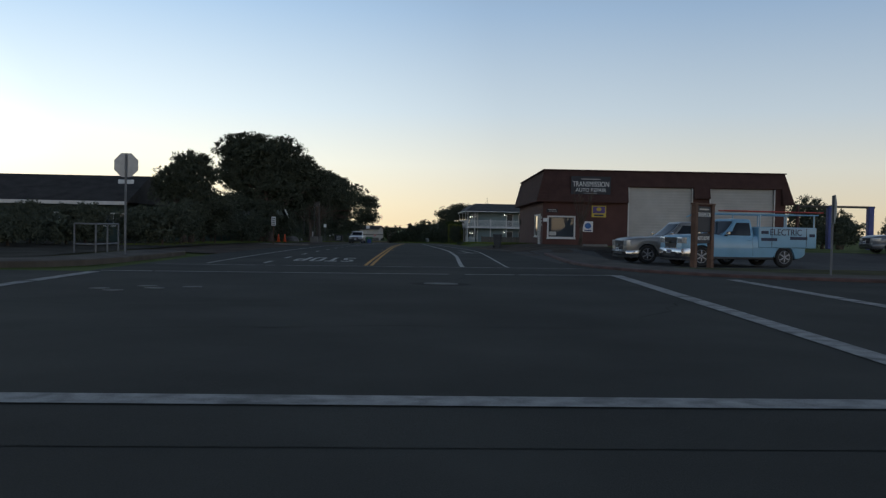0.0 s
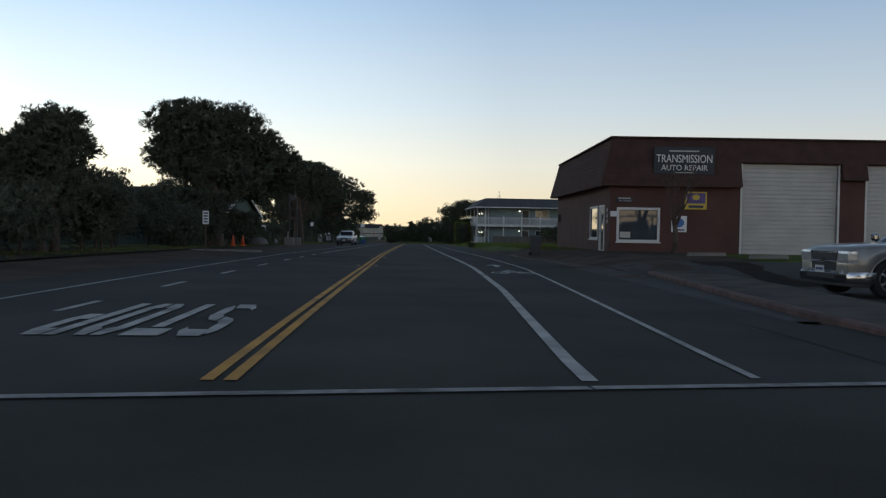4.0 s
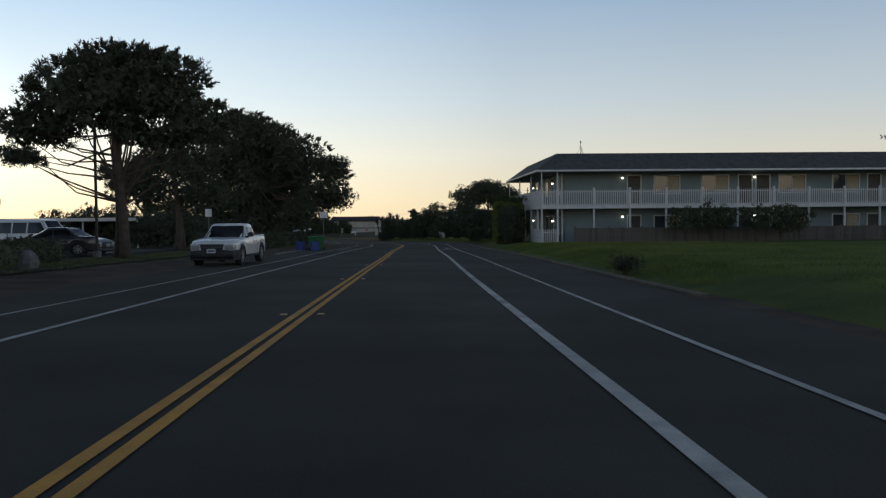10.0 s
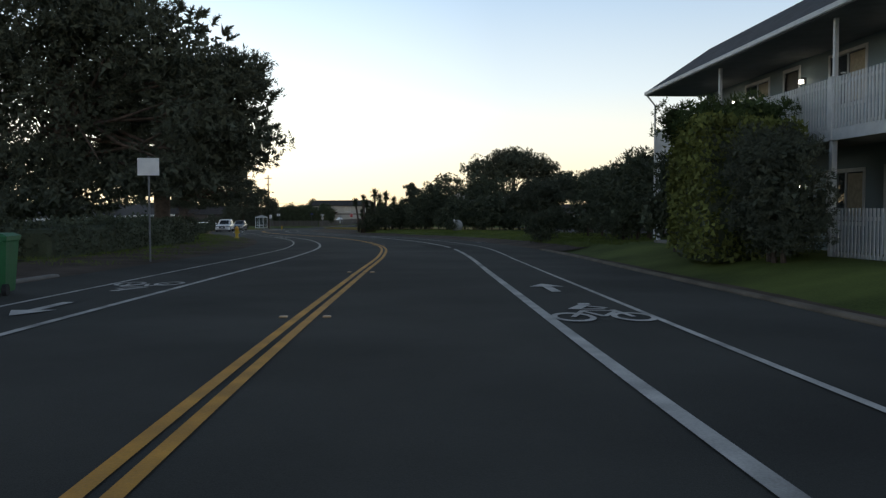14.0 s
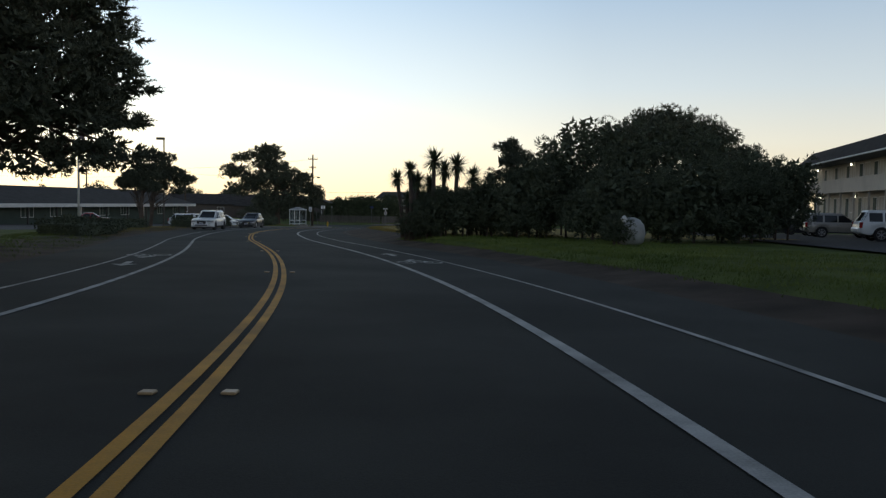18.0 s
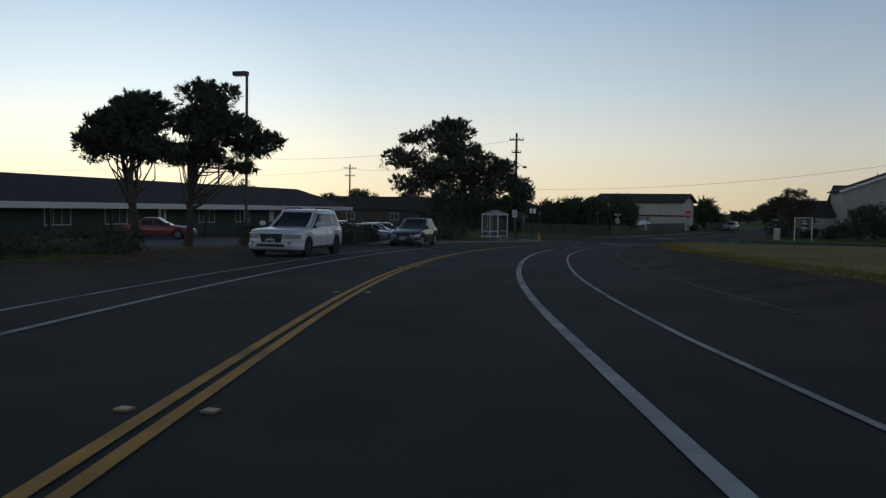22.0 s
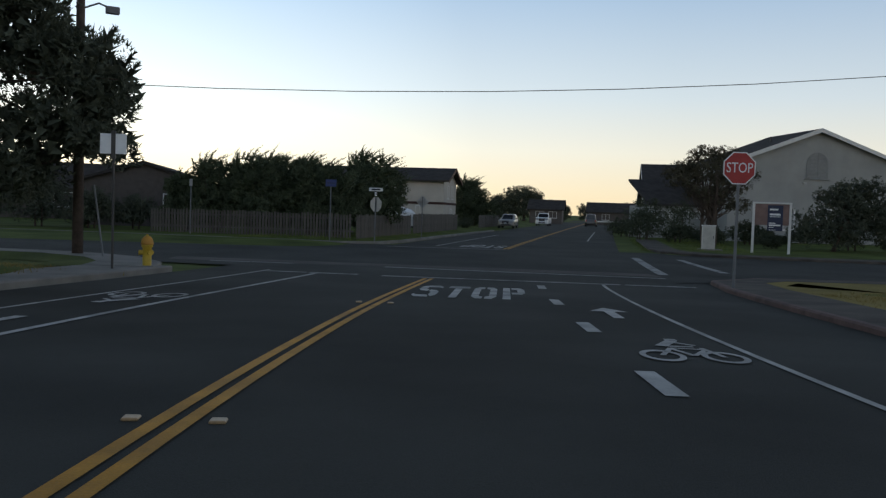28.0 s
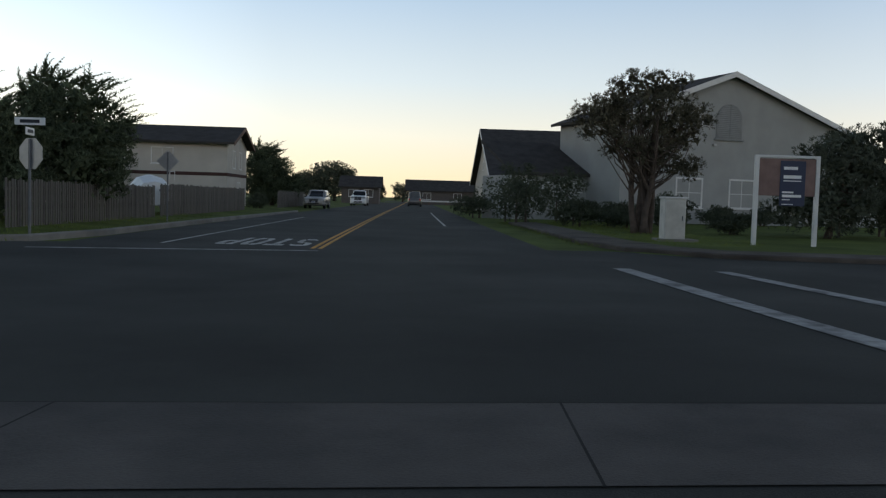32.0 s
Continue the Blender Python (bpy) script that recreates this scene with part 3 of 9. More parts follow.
def bike_symbol():
    s = Shape()
    for cx in (-0.36, 0.36):
        ring = [(cx + 0.26 * r * math.cos(a), 0.48 * r * math.sin(a)) for a in [i * math.pi / 10 for i in range(20)] for r in (1.0, 0.72)]
        s.add([(x, y, 0) for x, y in ring], [((2 * i) % 40, (2 * i + 2) % 40, (2 * i + 3) % 40, (2 * i + 1) % 40) for i in range(20)])
    for p, q, w in (((-0.36, 0.0), (-0.12, 0.72), 0.07), ((-0.12, 0.72), (0.3, 0.66), 0.07), ((0.02, 0.05), (0.3, 0.66), 0.07), ((0.02, 0.05), (-0.14, 0.7), 0.07), ((0.36, 0.0), (0.27, 0.8), 0.07), ((-0.12, 0.9), (0.2, 0.9), 0.1), ((-0.2, 0.9), (0.05, 1.5), 0.16), ((0.05, 1.3), (0.25, 1.05), 0.08), ((-0.02, 1.62), (0.14, 1.62), 0.2)):
        d = Vector((q[0] - p[0], q[1] - p[1]))
        n = Vector((-d.y, d.x)).normalized() * w / 2
        s.add([(p[0] - n.x, p[1] - n.y, 0), (q[0] - n.x, q[1] - n.y, 0), (q[0] + n.x, q[1] + n.y, 0), (p[0] + n.x, p[1] + n.y, 0)], [(0, 1, 2, 3)])
    return s


ARROW = Shape().add([(-0.08, -0.9, 0), (0.08, -0.9, 0), (0.08, 0.25, 0), (-0.08, 0.25, 0), (-0.3, 0.2, 0), (0.3, 0.2, 0), (0.0, 0.9, 0)], [(0, 1, 2, 3), (4, 5, 6)])
BIKE = bike_symbol()
for y, o, away, k, d in ((41.65, 4.0, True, 0.95, 4.9), (137.6, 3.55, True, 1, 4.6), (194.4, 3.7, True, 1, 4.6), (287.6, 3.95, True, 0.86, 4.9), (143.6, -3.65, False, 1, 4.6), (197.6, -3.5, False, 1, 4.6), (292.8, -3.75, False, 1, 4.6)):
    x0, y0 = axis_at(y, o)
    turn = -math.degrees(math.atan(axis_x(y + 0.5) - axis_x(y - 0.5))) + (0 if away else 180)
    painted("bike_symbol", BIKE, x0, y0, turn, "white painted bicycle symbol in the bike lane", k, k)
    x1, y1 = axis_at(y + (d if away else -d), o - 0.2 * (y == 287.6))
    painted("bike_arrow", ARROW, x1, y1, turn, "white painted arrow in the bike lane")

# raised markers beside the yellow line
AMBER = mat("amber_marker", (0.42, 0.27, 0.13), 0.4, vary=0.2, bump=0.1)
dot = Shape().box(-0.05, -0.05, -0.01, 0.05, 0.05, 0.013, 0.008).mesh("road_marker", AMBER)
for y in [45.3 + 9.25 * i for i in range(12)] + [170.4, 177.8, 190.2, 201.2, 212.3] + [221.2 + 8.96 * i for i in range(9)]:
    for o in (-0.26, 0.26):
        px, py = axis_at(y, o)
        ob = new("road_marker", dot)
        ob.matrix_basis = pose(px, py, grade(py) + 0.008)
        tagged(ob, "small amber raised road marker on the asphalt", "road marker", "markers along the yellow line")

# covers, patches and cracks in the street
IRON = mat("cast_iron_cover", (0.095, 0.095, 0.092), 0.6, metal=0.3, vary=0.3, scale=6, fine=50, bump=0.5)


def cover(x, y, r, label, pad=0.0):
    t = thing("manhole_cover", x, y, 0, label, "manhole cover", z=grade(y))
    if pad:
        rng = random.Random(7)
        part("collar", slab_round(pad, rng, 0.0045), PATCH, t)
    lid = Shape().tube([(0, 0, 0.0), (0, 0, 0.013)], [r, r], 32)
    lid.tube([(0, 0, 0.012), (0, 0, 0.016)], [r * 0.82, r * 0.82], 32)
    part("lid", lid, IRON, t)
    part("rim", Shape().loft([[(rr * math.cos(a), rr * math.sin(a), zz) for a in [i * math.pi / 16 for i in range(32)]] for rr, zz in ((r * 1.02, 0.005), (r * 1.02, 0.017), (r * 1.12, 0.017), (r * 1.12, 0.005))], False), IRON, t)
    return t


def slab_round(r, rng, z):
    pts = [(r * (1 + rng.uniform(-0.12, 0.12)) * math.cos(a), r * 0.85 * (1 + rng.uniform(-0.12, 0.12)) * math.sin(a), z) for a in [i * math.pi / 12 for i in range(24)]]
    return Shape().add(pts, [tuple(range(24))])


cover(0.80, 17.6, 0.31, "round cast iron manhole cover in a tarred collar", 0.62)
cover(-18.65, 275.2, 0.31, "round worn cast iron manhole cover", 0.0)
for x, y in ((-5.1, 15.0), (-4.75, 14.6), (-4.5, 15.7), (-4.25, 15.25), (-3.7, 15.65)):
    cover(x, y, 0.15, "small round metal valve cover in the street")
rp = random.Random(5)
edge = [(o + rp.uniform(-0.14, 0.14), y + rp.uniform(-0.3, 0.3)) for o, y in [(2.0 + 0.1 * math.sin(i), 164.4 + i * 0.62) for i in range(11)] + [(3.5, 170.8)] + [(3.9 - 0.12 * math.cos(i), 170.2 - i * 0.6) for i in range(10)] + [(3.0, 164.2)]]
tagged(part("asphalt_patch", slab([axis_at(y, o) for o, y in edge], 0.005), PATCH), "dark ragged asphalt patch worn into the lane", "patch", kind="structure")


def crack(points, width=0.03):
    s = Shape()
    for i, (p, q) in enumerate(zip(points, points[1:])):
        t = bar(p, q, width * (0.6 + 0.4 * ((i * 7) % 3)), 0, i)
        s.add([(a, b, c - 0.006) for a, b, c in t.v], t.f)
    return tagged(part("road_crack", s, PATCH), "thin dark tar-filled crack in the asphalt", "crack", kind="structure")


rc = random.Random(11)
for x0, y0, dx, dy, n in ((0.9, 18.3, 0.25, 1.0, 7), (0.3, 17.5, -1.0, -0.1, 8), (-3.0, 9.5, 1.0, 0.12, 10), (3.1, 11.0, 0.4, 0.9, 6), (-6, 12.3, 1.0, 0.05, 12), (-16.5, 268, 0.15, 1.0, 9), (-20.5, 301, 0.5, 1.0, 6), (-14, 300.3, 1.0, -0.15, 6)):
    pts = [(x0, y0)]
    for i in range(n):
        pts.append((pts[-1][0] + dx * 0.55 + rc.uniform(-0.16, 0.16), pts[-1][1] + dy * 0.55 + rc.uniform(-0.16, 0.16)))
    crack(pts)


def kerb(points, width=0.16, height=0.13, label="grey concrete kerb along the street", paint=None, back=0.0, paving=None, turf=None):
    """A kerb along a line of corner points; back adds a pavement of that width on its left side."""
    s, n = Shape(), len(points)
    rings = []
    for i, p in enumerate(points):
        a, b = Vector(points[max(i - 1, 0)]), Vector(points[min(i + 1, n - 1)])
        d = (b - a).normalized()
        side = Vector((-d.y, d.x))
        z = grade(p[1])
        q = Vector(p)
        e = q + side * width
        rings.append([(q.x, q.y, z - 0.1), (q.x, q.y, z + height - 0.03), (q.x + side.x * 0.03, q.y + side.y * 0.03, z + height), (e.x, e.y, z + height), (e.x, e.y, z - 0.1)])
    s.loft(rings)
    tagged(part("kerb", s, paint or CONCRETE), label, "kerb", kind="structure")
    if back:
        w = Shape()
        rows = []
        for i, p in enumerate(points):
            a, b = Vector(points[max(i - 1, 0)]), Vector(points[min(i + 1, n - 1)])
            d = (b - a).normalized()
            side = Vector((-d.y, d.x))
            q, e = Vector(p) + side * width, Vector(p) + side * (width + back)
            f, g = e + side * 0.5, e + side * (4.0 if turf is DRY_TURF else 1.1)
            rows.append([(q.x, q.y, grade(q.y) + height - 0.004), (e.x, e.y, grade(q.y) + height + 0.02), (e.x, e.y, grade(q.y) + height + 0.015), (f.x, f.y, max(land(f.x, f.y), grade(q.y) + height * 0.6) - 0.005), (g.x, g.y, land(g.x, g.y) - 0.04)])
        for i in range(n - 1):
            w.add([rows[i][0], rows[i][1], rows[i + 1][1], rows[i + 1][0]], [(0, 1, 2, 3)])
            w.add([rows[i][1], rows[i + 1][1], tuple(Vector(rows[i + 1][1]) - Vector((0, 0, 0.3))), tuple(Vector(rows[i][1]) - Vector((0, 0, 0.3)))], [(0, 1, 2, 3)])
        for r in (rows[0], rows[-1]):
            w.add([r[0], r[1], tuple(Vector(r[1]) - Vector((0, 0, 0.3))), tuple(Vector(r[0]) - Vector((0, 0, 0.3)))], [(0, 1, 2, 3)])
        if turf:
            bank = Shape()
            for i in range(n - 1):
                for k in (2, 3):
                    bank.add([rows[i][k], rows[i][k + 1], rows[i + 1][k + 1], rows[i + 1][k]], [(0, 1, 2, 3)])
            tagged(part("grass_bank", bank, turf, smooth=True), "strip of turf behind the path at the corner", "grass", kind="structure")
        tagged(part("pavement", w, paving or CONCRETE), "worn path behind the kerb" if paving else "pale worn concrete pavement", "pavement", kind="structure")


DUSTY = mat("dusty_kerb_concrete", (0.15, 0.125, 0.095), 0.9, vary=0.35, scale=1.2, fine=50, bump=0.35, stains=0.35, gloss=0.2)
PATH = mat("worn_path_concrete", (0.10, 0.085, 0.07), 0.9, vary=0.35, scale=1.2, fine=50, bump=0.35, stains=0.35, gloss=0.2)
RED_KERB = mat("faded_red_kerb", (0.12, 0.07, 0.06), 0.85, vary=0.35, scale=3, fine=40, bump=0.3, stains=0.3)
kerb([(60, 16.5), (30, 18.8), (20, 20.0), (11.7, 20.6), (9.6, 21.2), (8.0, 22.3), (6.6, 24.0), (5.9, 26.0), (5.7, 28.5), (5.85, 31.0), (6.1, 34), (6.5, 38), (6.9, 42)][::-1], height=0.09, back=1.5, paint=RED_KERB, paving=PATH, label="worn reddish kerb round the street corner")
kerb([axis_at(y, ROAD_RIGHT + 0.0) for y in range(46, 57, 2)][::-1], height=0.04, back=1.6, paint=PATH, paving=PATH, label="low concrete driveway apron")
kerb([axis_at(y, ROAD_RIGHT + 0.02) for y in (56.2, 57.5, 59.0, 60.5, 61.6)] + [axis_at(62.0, ROAD_RIGHT + 0.35)], height=0.055, width=0.18, paint=DUSTY, label="short low concrete kerb beside the shop bin")
kerb([(-60, 17), (-20, 20.4), (-10.2, 21.4), (-8.9, 22.3), (-8.3, 23.5), (-8.0, 25.5), (-7.9, 29), (-7.95, 32.5)], back=1.4, paint=PATH, paving=PATH, turf=DULL_TURF, label="pale concrete kerb round the street corner")
kerb([axis_at(y, 6.42 - 0.2 * float(smooth_step((y - 128) / 20))) for y in range(94, 163, 2)][::-1], height=0.05, paint=DUSTY, label="half-buried dusty concrete kerb along the verge")
kerb([axis_at(y, 6.45) for y in range(228, 277, 2)][::-1], height=0.035, back=1.5, label="low worn kerb lost in dirt along the bend", paint=PATH, paving=DIRT)
kerb([axis_at(y, -6.5) for y in range(262, 301, 2)], height=0.11, back=1.5, label="concrete kerb with a pale path behind it")
kerb([(-22.9, 300.5), (-23.3, 303), (-24.5, 305.5), (-27, 307.6), (-40, 311)], height=0.12, back=1.5, turf=GRASS, label="concrete kerb round the street corner")
kerb([axis_at(y, -6.3) for y in range(128, 148, 2)], height=0.06, label="low concrete kerb by the bins")
kerb([(40, 295.5), (20, 299.2), (0, 302.6), (-6.5, 303.0), (-8.6, 301.2), (-9.5, 298), (-10.25, 294), (-10.95, 290), axis_at(286, 6.75), axis_at(282, 6.5), axis_at(276, 6.45)], height=0.10, back=1.2, paint=RED_KERB, paving=PATH, turf=DRY_TURF, label="faded red painted kerb at the stop sign")
kerb([(60, 303.6), (20, 312.5), (1.0, 317.0), (-2.2, 318.2), (-3.4, 320.5), (-2.9, 324.0), (2.0, 342)][::-1], height=0.12, back=1.2, paint=PATH, paving=PATH, turf=GRASS, label="concrete kerb round the far corner")
kerb([(-60, 330.5), (-30, 324.5), (-19.0, 321.6), (-17.2, 322.6), (-15.8, 326.0), (-12.5, 338), (-6, 360)], height=0.12, label="concrete kerb round the far corner")
kerb([(-12.0, 61.5), (-9.8, 61.3), (-7.0, 61.8), (-6.6, 62.3), (-7.0, 62.7), (-12.0, 62.6)], height=0.12, label="concrete kerb island by the driveway")
# ---- trees ----
def crown(blobs, clumps, leaves, leaf, seed, spread=0.55, lean=0.0, fill=1.0, flat=0.75):
    """Needle tufts gathered into puffs over a set of ellipsoids (x, y, z, rx, ry, rz); each puff has a coarse dark heart."""
    rng = np.random.default_rng(seed)
    E = np.array(blobs, dtype=float)
    area = E[:, 3] * E[:, 4] + E[:, 3] * E[:, 5] + E[:, 4] * E[:, 5]

    def unit(v):
        return v / np.linalg.norm(v, axis=1)[:, None]

    def blades(p, a, L, wide):
        b = unit(np.cross(a, rng.normal(size=a.shape)))
        L = L[:, None]
        return np.stack([p - b * L * wide, p + b * L * wide, p + a * L * 1.15], 1).reshape(-1, 3)

    # puffs over the ellipsoids
    count = max(10, int(clumps * 0.34))
    B = E[rng.choice(len(E), count, p=area / area.sum())]
    d = unit(rng.normal(size=(count, 3)) + np.array([0, 0, 0.12]))
    size = spread * rng.uniform(0.55, 1.45, count)
    size = np.minimum(size, 0.55 * B[:, 3:].min(1) + 0.12)
    c = B[:, :3] + d * (rng.uniform(0.55, 1.0, count) ** 0.5)[:, None] * np.maximum(B[:, 3:] - 0.22 * size[:, None], 0.3 * B[:, 3:])
    squash = np.array([1.0, 1.0, flat])
    # tufts over each puff, mostly on its outer and upper side
    k = int(max(10, 2.6 * clumps * 1.9 / count))
    pc, pd, ps = np.repeat(c, k, 0), np.repeat(d, k, 0), np.repeat(size, k)
    u = unit(rng.normal(size=(len(pc), 3)) + pd * 0.75 + np.array([0, 0, 0.35 + lean]))
    tc = pc + u * (ps * rng.uniform(0.72, 1.08, len(pc)))[:, None] * squash
    axis = unit(u + np.array([0, 0, 0.35 + lean]) + rng.normal(size=u.shape) * 0.25)
    n = max(6, int(leaves * 0.36))
    tc, axis = np.repeat(tc, n, 0), np.repeat(axis, n, 0)
    m = len(tc)
    p = tc + np.clip(rng.normal(size=(m, 3)), -1.8, 1.8) * leaf * 0.22
    v = blades(p, unit(axis + rng.normal(size=(m, 3)) * 0.6), leaf * 0.46 * rng.uniform(0.6, 1.35, m), 0.2)
    # coarse hearts
    q = 16
    hc, hs = np.repeat(c, q, 0), np.repeat(size, q)
    p = hc + unit(rng.normal(size=(len(hc), 3))) * (hs * rng.uniform(0.0, 0.5, len(hc)))[:, None] * squash
    v = np.concatenate([v, blades(p, unit(rng.normal(size=p.shape)), hs * rng.uniform(0.28, 0.46, len(hs)), 0.42)])
    # limbs' worth of foliage within the ellipsoids
    m = int(clumps * 11 * fill)
    B = E[rng.choice(len(E), m, p=area / area.sum())]
    p = B[:, :3] + unit(rng.normal(size=(m, 3))) * (rng.uniform(0, 1, m) ** 0.45 * 0.8)[:, None] * B[:, 3:]
    v = np.concatenate([v, blades(p, unit(rng.normal(size=(m, 3))), leaf * 0.95 * rng.uniform(0.7, 1.3, m), 0.36)])
    s = Shape()
    s.v = v.tolist()
    s.f = np.arange(len(v)).reshape(-1, 3).tolist()
    return s


def plumes(blobs, n, length, leaf, seed, wind=(0.5, 0.0), up=0.75, low=0.1, steps=16):
    """Feathery sprays that stand out of a crown and nod with the wind."""
    rng = np.random.default_rng(seed)
    E = np.array(blobs, dtype=float)
    if low >= 0:
        E = E[np.argsort(E[:, 2])][len(E) // 4:]
    area = E[:, 3] * E[:, 4] + E[:, 3] * E[:, 5] + E[:, 4] * E[:, 5]
    e = E[rng.choice(len(E), n, p=area / area.sum())]
    a, f = rng.uniform(0, 6.28, n), rng.uniform(low, 0.97, n)
    r = np.sqrt(1 - f * f)
    d = np.column_stack([np.cos(a) * r, np.sin(a) * r, f])
    base = e[:, :3] + d * e[:, 3:] * 0.88
    L = length * rng.uniform(0.5, 1.25, n)[:, None]
    blow = np.array([wind[0], wind[1], up])
    way = d * np.array([0.9, 0.9, 0.4]) + blow * rng.uniform(0.5, 1.2, n)[:, None]
    way /= np.linalg.norm(way, axis=1)[:, None]
    m = steps * 3
    t = np.tile((np.repeat(np.arange(steps), 3) + 0.5) / steps, n)[:, None] + rng.uniform(-0.03, 0.03, (n * m, 1))
    base, way, L = np.repeat(base, m, 0), np.repeat(way, m, 0), np.repeat(L, m, 0)
    p = base + way * L * t + np.array([wind[0], wind[1], -0.4 * up]) * t * t * L * 0.5
    q = rng.normal(size=p.shape)
    q = q / np.linalg.norm(q, axis=1)[:, None] * 0.8 + way * 0.8
    q = q / np.linalg.norm(q, axis=1)[:, None] * leaf * (1.3 - t) * rng.uniform(0.6, 1.2, (len(p), 1))
    w = np.cross(q, rng.normal(size=p.shape))
    w = w / np.linalg.norm(w, axis=1)[:, None] * np.linalg.norm(q, axis=1)[:, None] * 0.2
    v = np.stack([p - w, p + w, p + q], 1).reshape(-1, 3)
    return Shape().add(v.tolist(), np.arange(len(v)).reshape(-1, 3).tolist())


def trunk_shape(blobs, height, radius, seed, base=(0, 0), forks=1):
    rng = random.Random(seed)
    s = Shape()
    for k in range(forks):
        bx, by = base[0] + rng.uniform(-0.3, 0.3) * (forks > 1), base[1] + rng.uniform(-0.3, 0.3) * (forks > 1)
        top = (bx + rng.uniform(-0.6, 0.6), by + rng.uniform(-0.6, 0.6), height * 0.8)
        pts = [(bx + (top[0] - bx) * t + math.sin(t * 5 + k) * 0.12, by + (top[1] - by) * t + math.cos(t * 4 + k) * 0.12, top[2] * t - 0.1 * (t == 0)) for t in (0, 0.06, 0.2, 0.4, 0.6, 0.8, 1.0)]
        s.tube(pts, [radius * 1.35, radius * 1.05, radius * 0.92, radius * 0.8, radius * 0.6, radius * 0.4, radius * 0.12], 9)
        for i, b in enumerate(blobs):
            for j in range(1 if len(blobs) > 10 else 3):
                t = rng.uniform(0.3, 0.75)
                a = Vector((bx + (top[0] - bx) * t, by + (top[1] - by) * t, top[2] * t))
                e = Vector((b[0] + rng.uniform(-0.7, 0.7) * b[3], b[1] + rng.uniform(-0.7, 0.7) * b[4], b[2] + rng.uniform(-0.3, 0.6) * b[5]))
                mid = (a + e) / 2 + Vector((rng.uniform(-0.3, 0.3), rng.uniform(-0.3, 0.3), -0.15 * (e - a).length * rng.random()))
                s.tube([a, mid, e], [radius * 0.26, radius * 0.15, radius * 0.04], 6, caps=False)
    return s


def tree(x, y, blobs, height, radius=0.22, clumps=220, leaves=26, leaf=0.3, seed=1, spread=0.6, label="", name="tree", leafmat=None, forks=1, lean=0.0, turn=0.0, category="tree", group="", fill=1.0, flat=0.75, sprays=0, spray=0.9, wind=(0.5, 0.0), up=0.75, low=0.1):
    t = thing(name, x, y, turn, label, category, group)
    part("trunk", trunk_shape(blobs, height, radius, seed, forks=forks), BARK, t, smooth=True)
    s = crown(blobs, clumps, leaves, leaf, seed, spread, lean, fill, flat)
    if sprays:
        more = plumes(blobs, sprays, spray, leaf, seed + 7, wind, up, low)
        s.add(more.v, more.f)
    part("crown", s, leafmat or LEAF, t)
    return t


def bush(x, y, blobs, clumps=90, leaves=28, leaf=0.16, seed=1, label="", leafmat=None, name="bush", spread=0.35, category="bush", turn=0.0, group="", z=None):
    t = thing(name, x, y, turn, label, category, group, z=z)
    for b in blobs:
        part("stem", Shape().tube([(b[0], b[1], -0.05), (b[0] * 1.02, b[1] * 0.98 + 0.05, b[2])], [0.06, 0.03], 6), BARK, t)
    part("foliage", crown(blobs, clumps, leaves, leaf, seed, spread), leafmat or LEAF_BUSH, t)
    return t


# ---- vehicles ----
RUBBER = mat("tyre_rubber", (0.022, 0.022, 0.023), 0.85, vary=0.2, scale=6, fine=40, bump=0.3)
RIM = mat("alloy_rim", (0.35, 0.35, 0.36), 0.4, metal=0.8, vary=0.15, scale=6, bump=0.05)
CHROME = mat("chrome", (0.6, 0.6, 0.6), 0.15, metal=1.0, vary=0.05, bump=0)
PLASTIC = mat("black_plastic", (0.03, 0.03, 0.032), 0.55, vary=0.2, scale=6, fine=50, bump=0.1)
HEADLAMP = mat("headlamp_lens", (0.55, 0.56, 0.56), 0.12, metal=0.4, vary=0.15, scale=12, fine=60, bump=0.1, coat=0.8)
TAILLAMP = mat("tail_lamp_lens", (0.35, 0.02, 0.02), 0.2, vary=0.15, scale=12, bump=0.05, coat=0.6)
PLATE = mat("number_plate", (0.62, 0.62, 0.6), 0.5, vary=0.08, bump=0.05)
PLATE_INK = mat("plate_ink", (0.05, 0.07, 0.2), 0.6, vary=0.05, bump=0)
CAR_GLASS = glass("car_glass", (0.014, 0.016, 0.018), 0.02, 0.0, 0.4)


def paint(name, base, metal=0.0):
    return mat(name, base, 0.32, metal=metal, vary=0.06, scale=2, fine=80, bump=0.02, coat=0.7, stains=0.05)


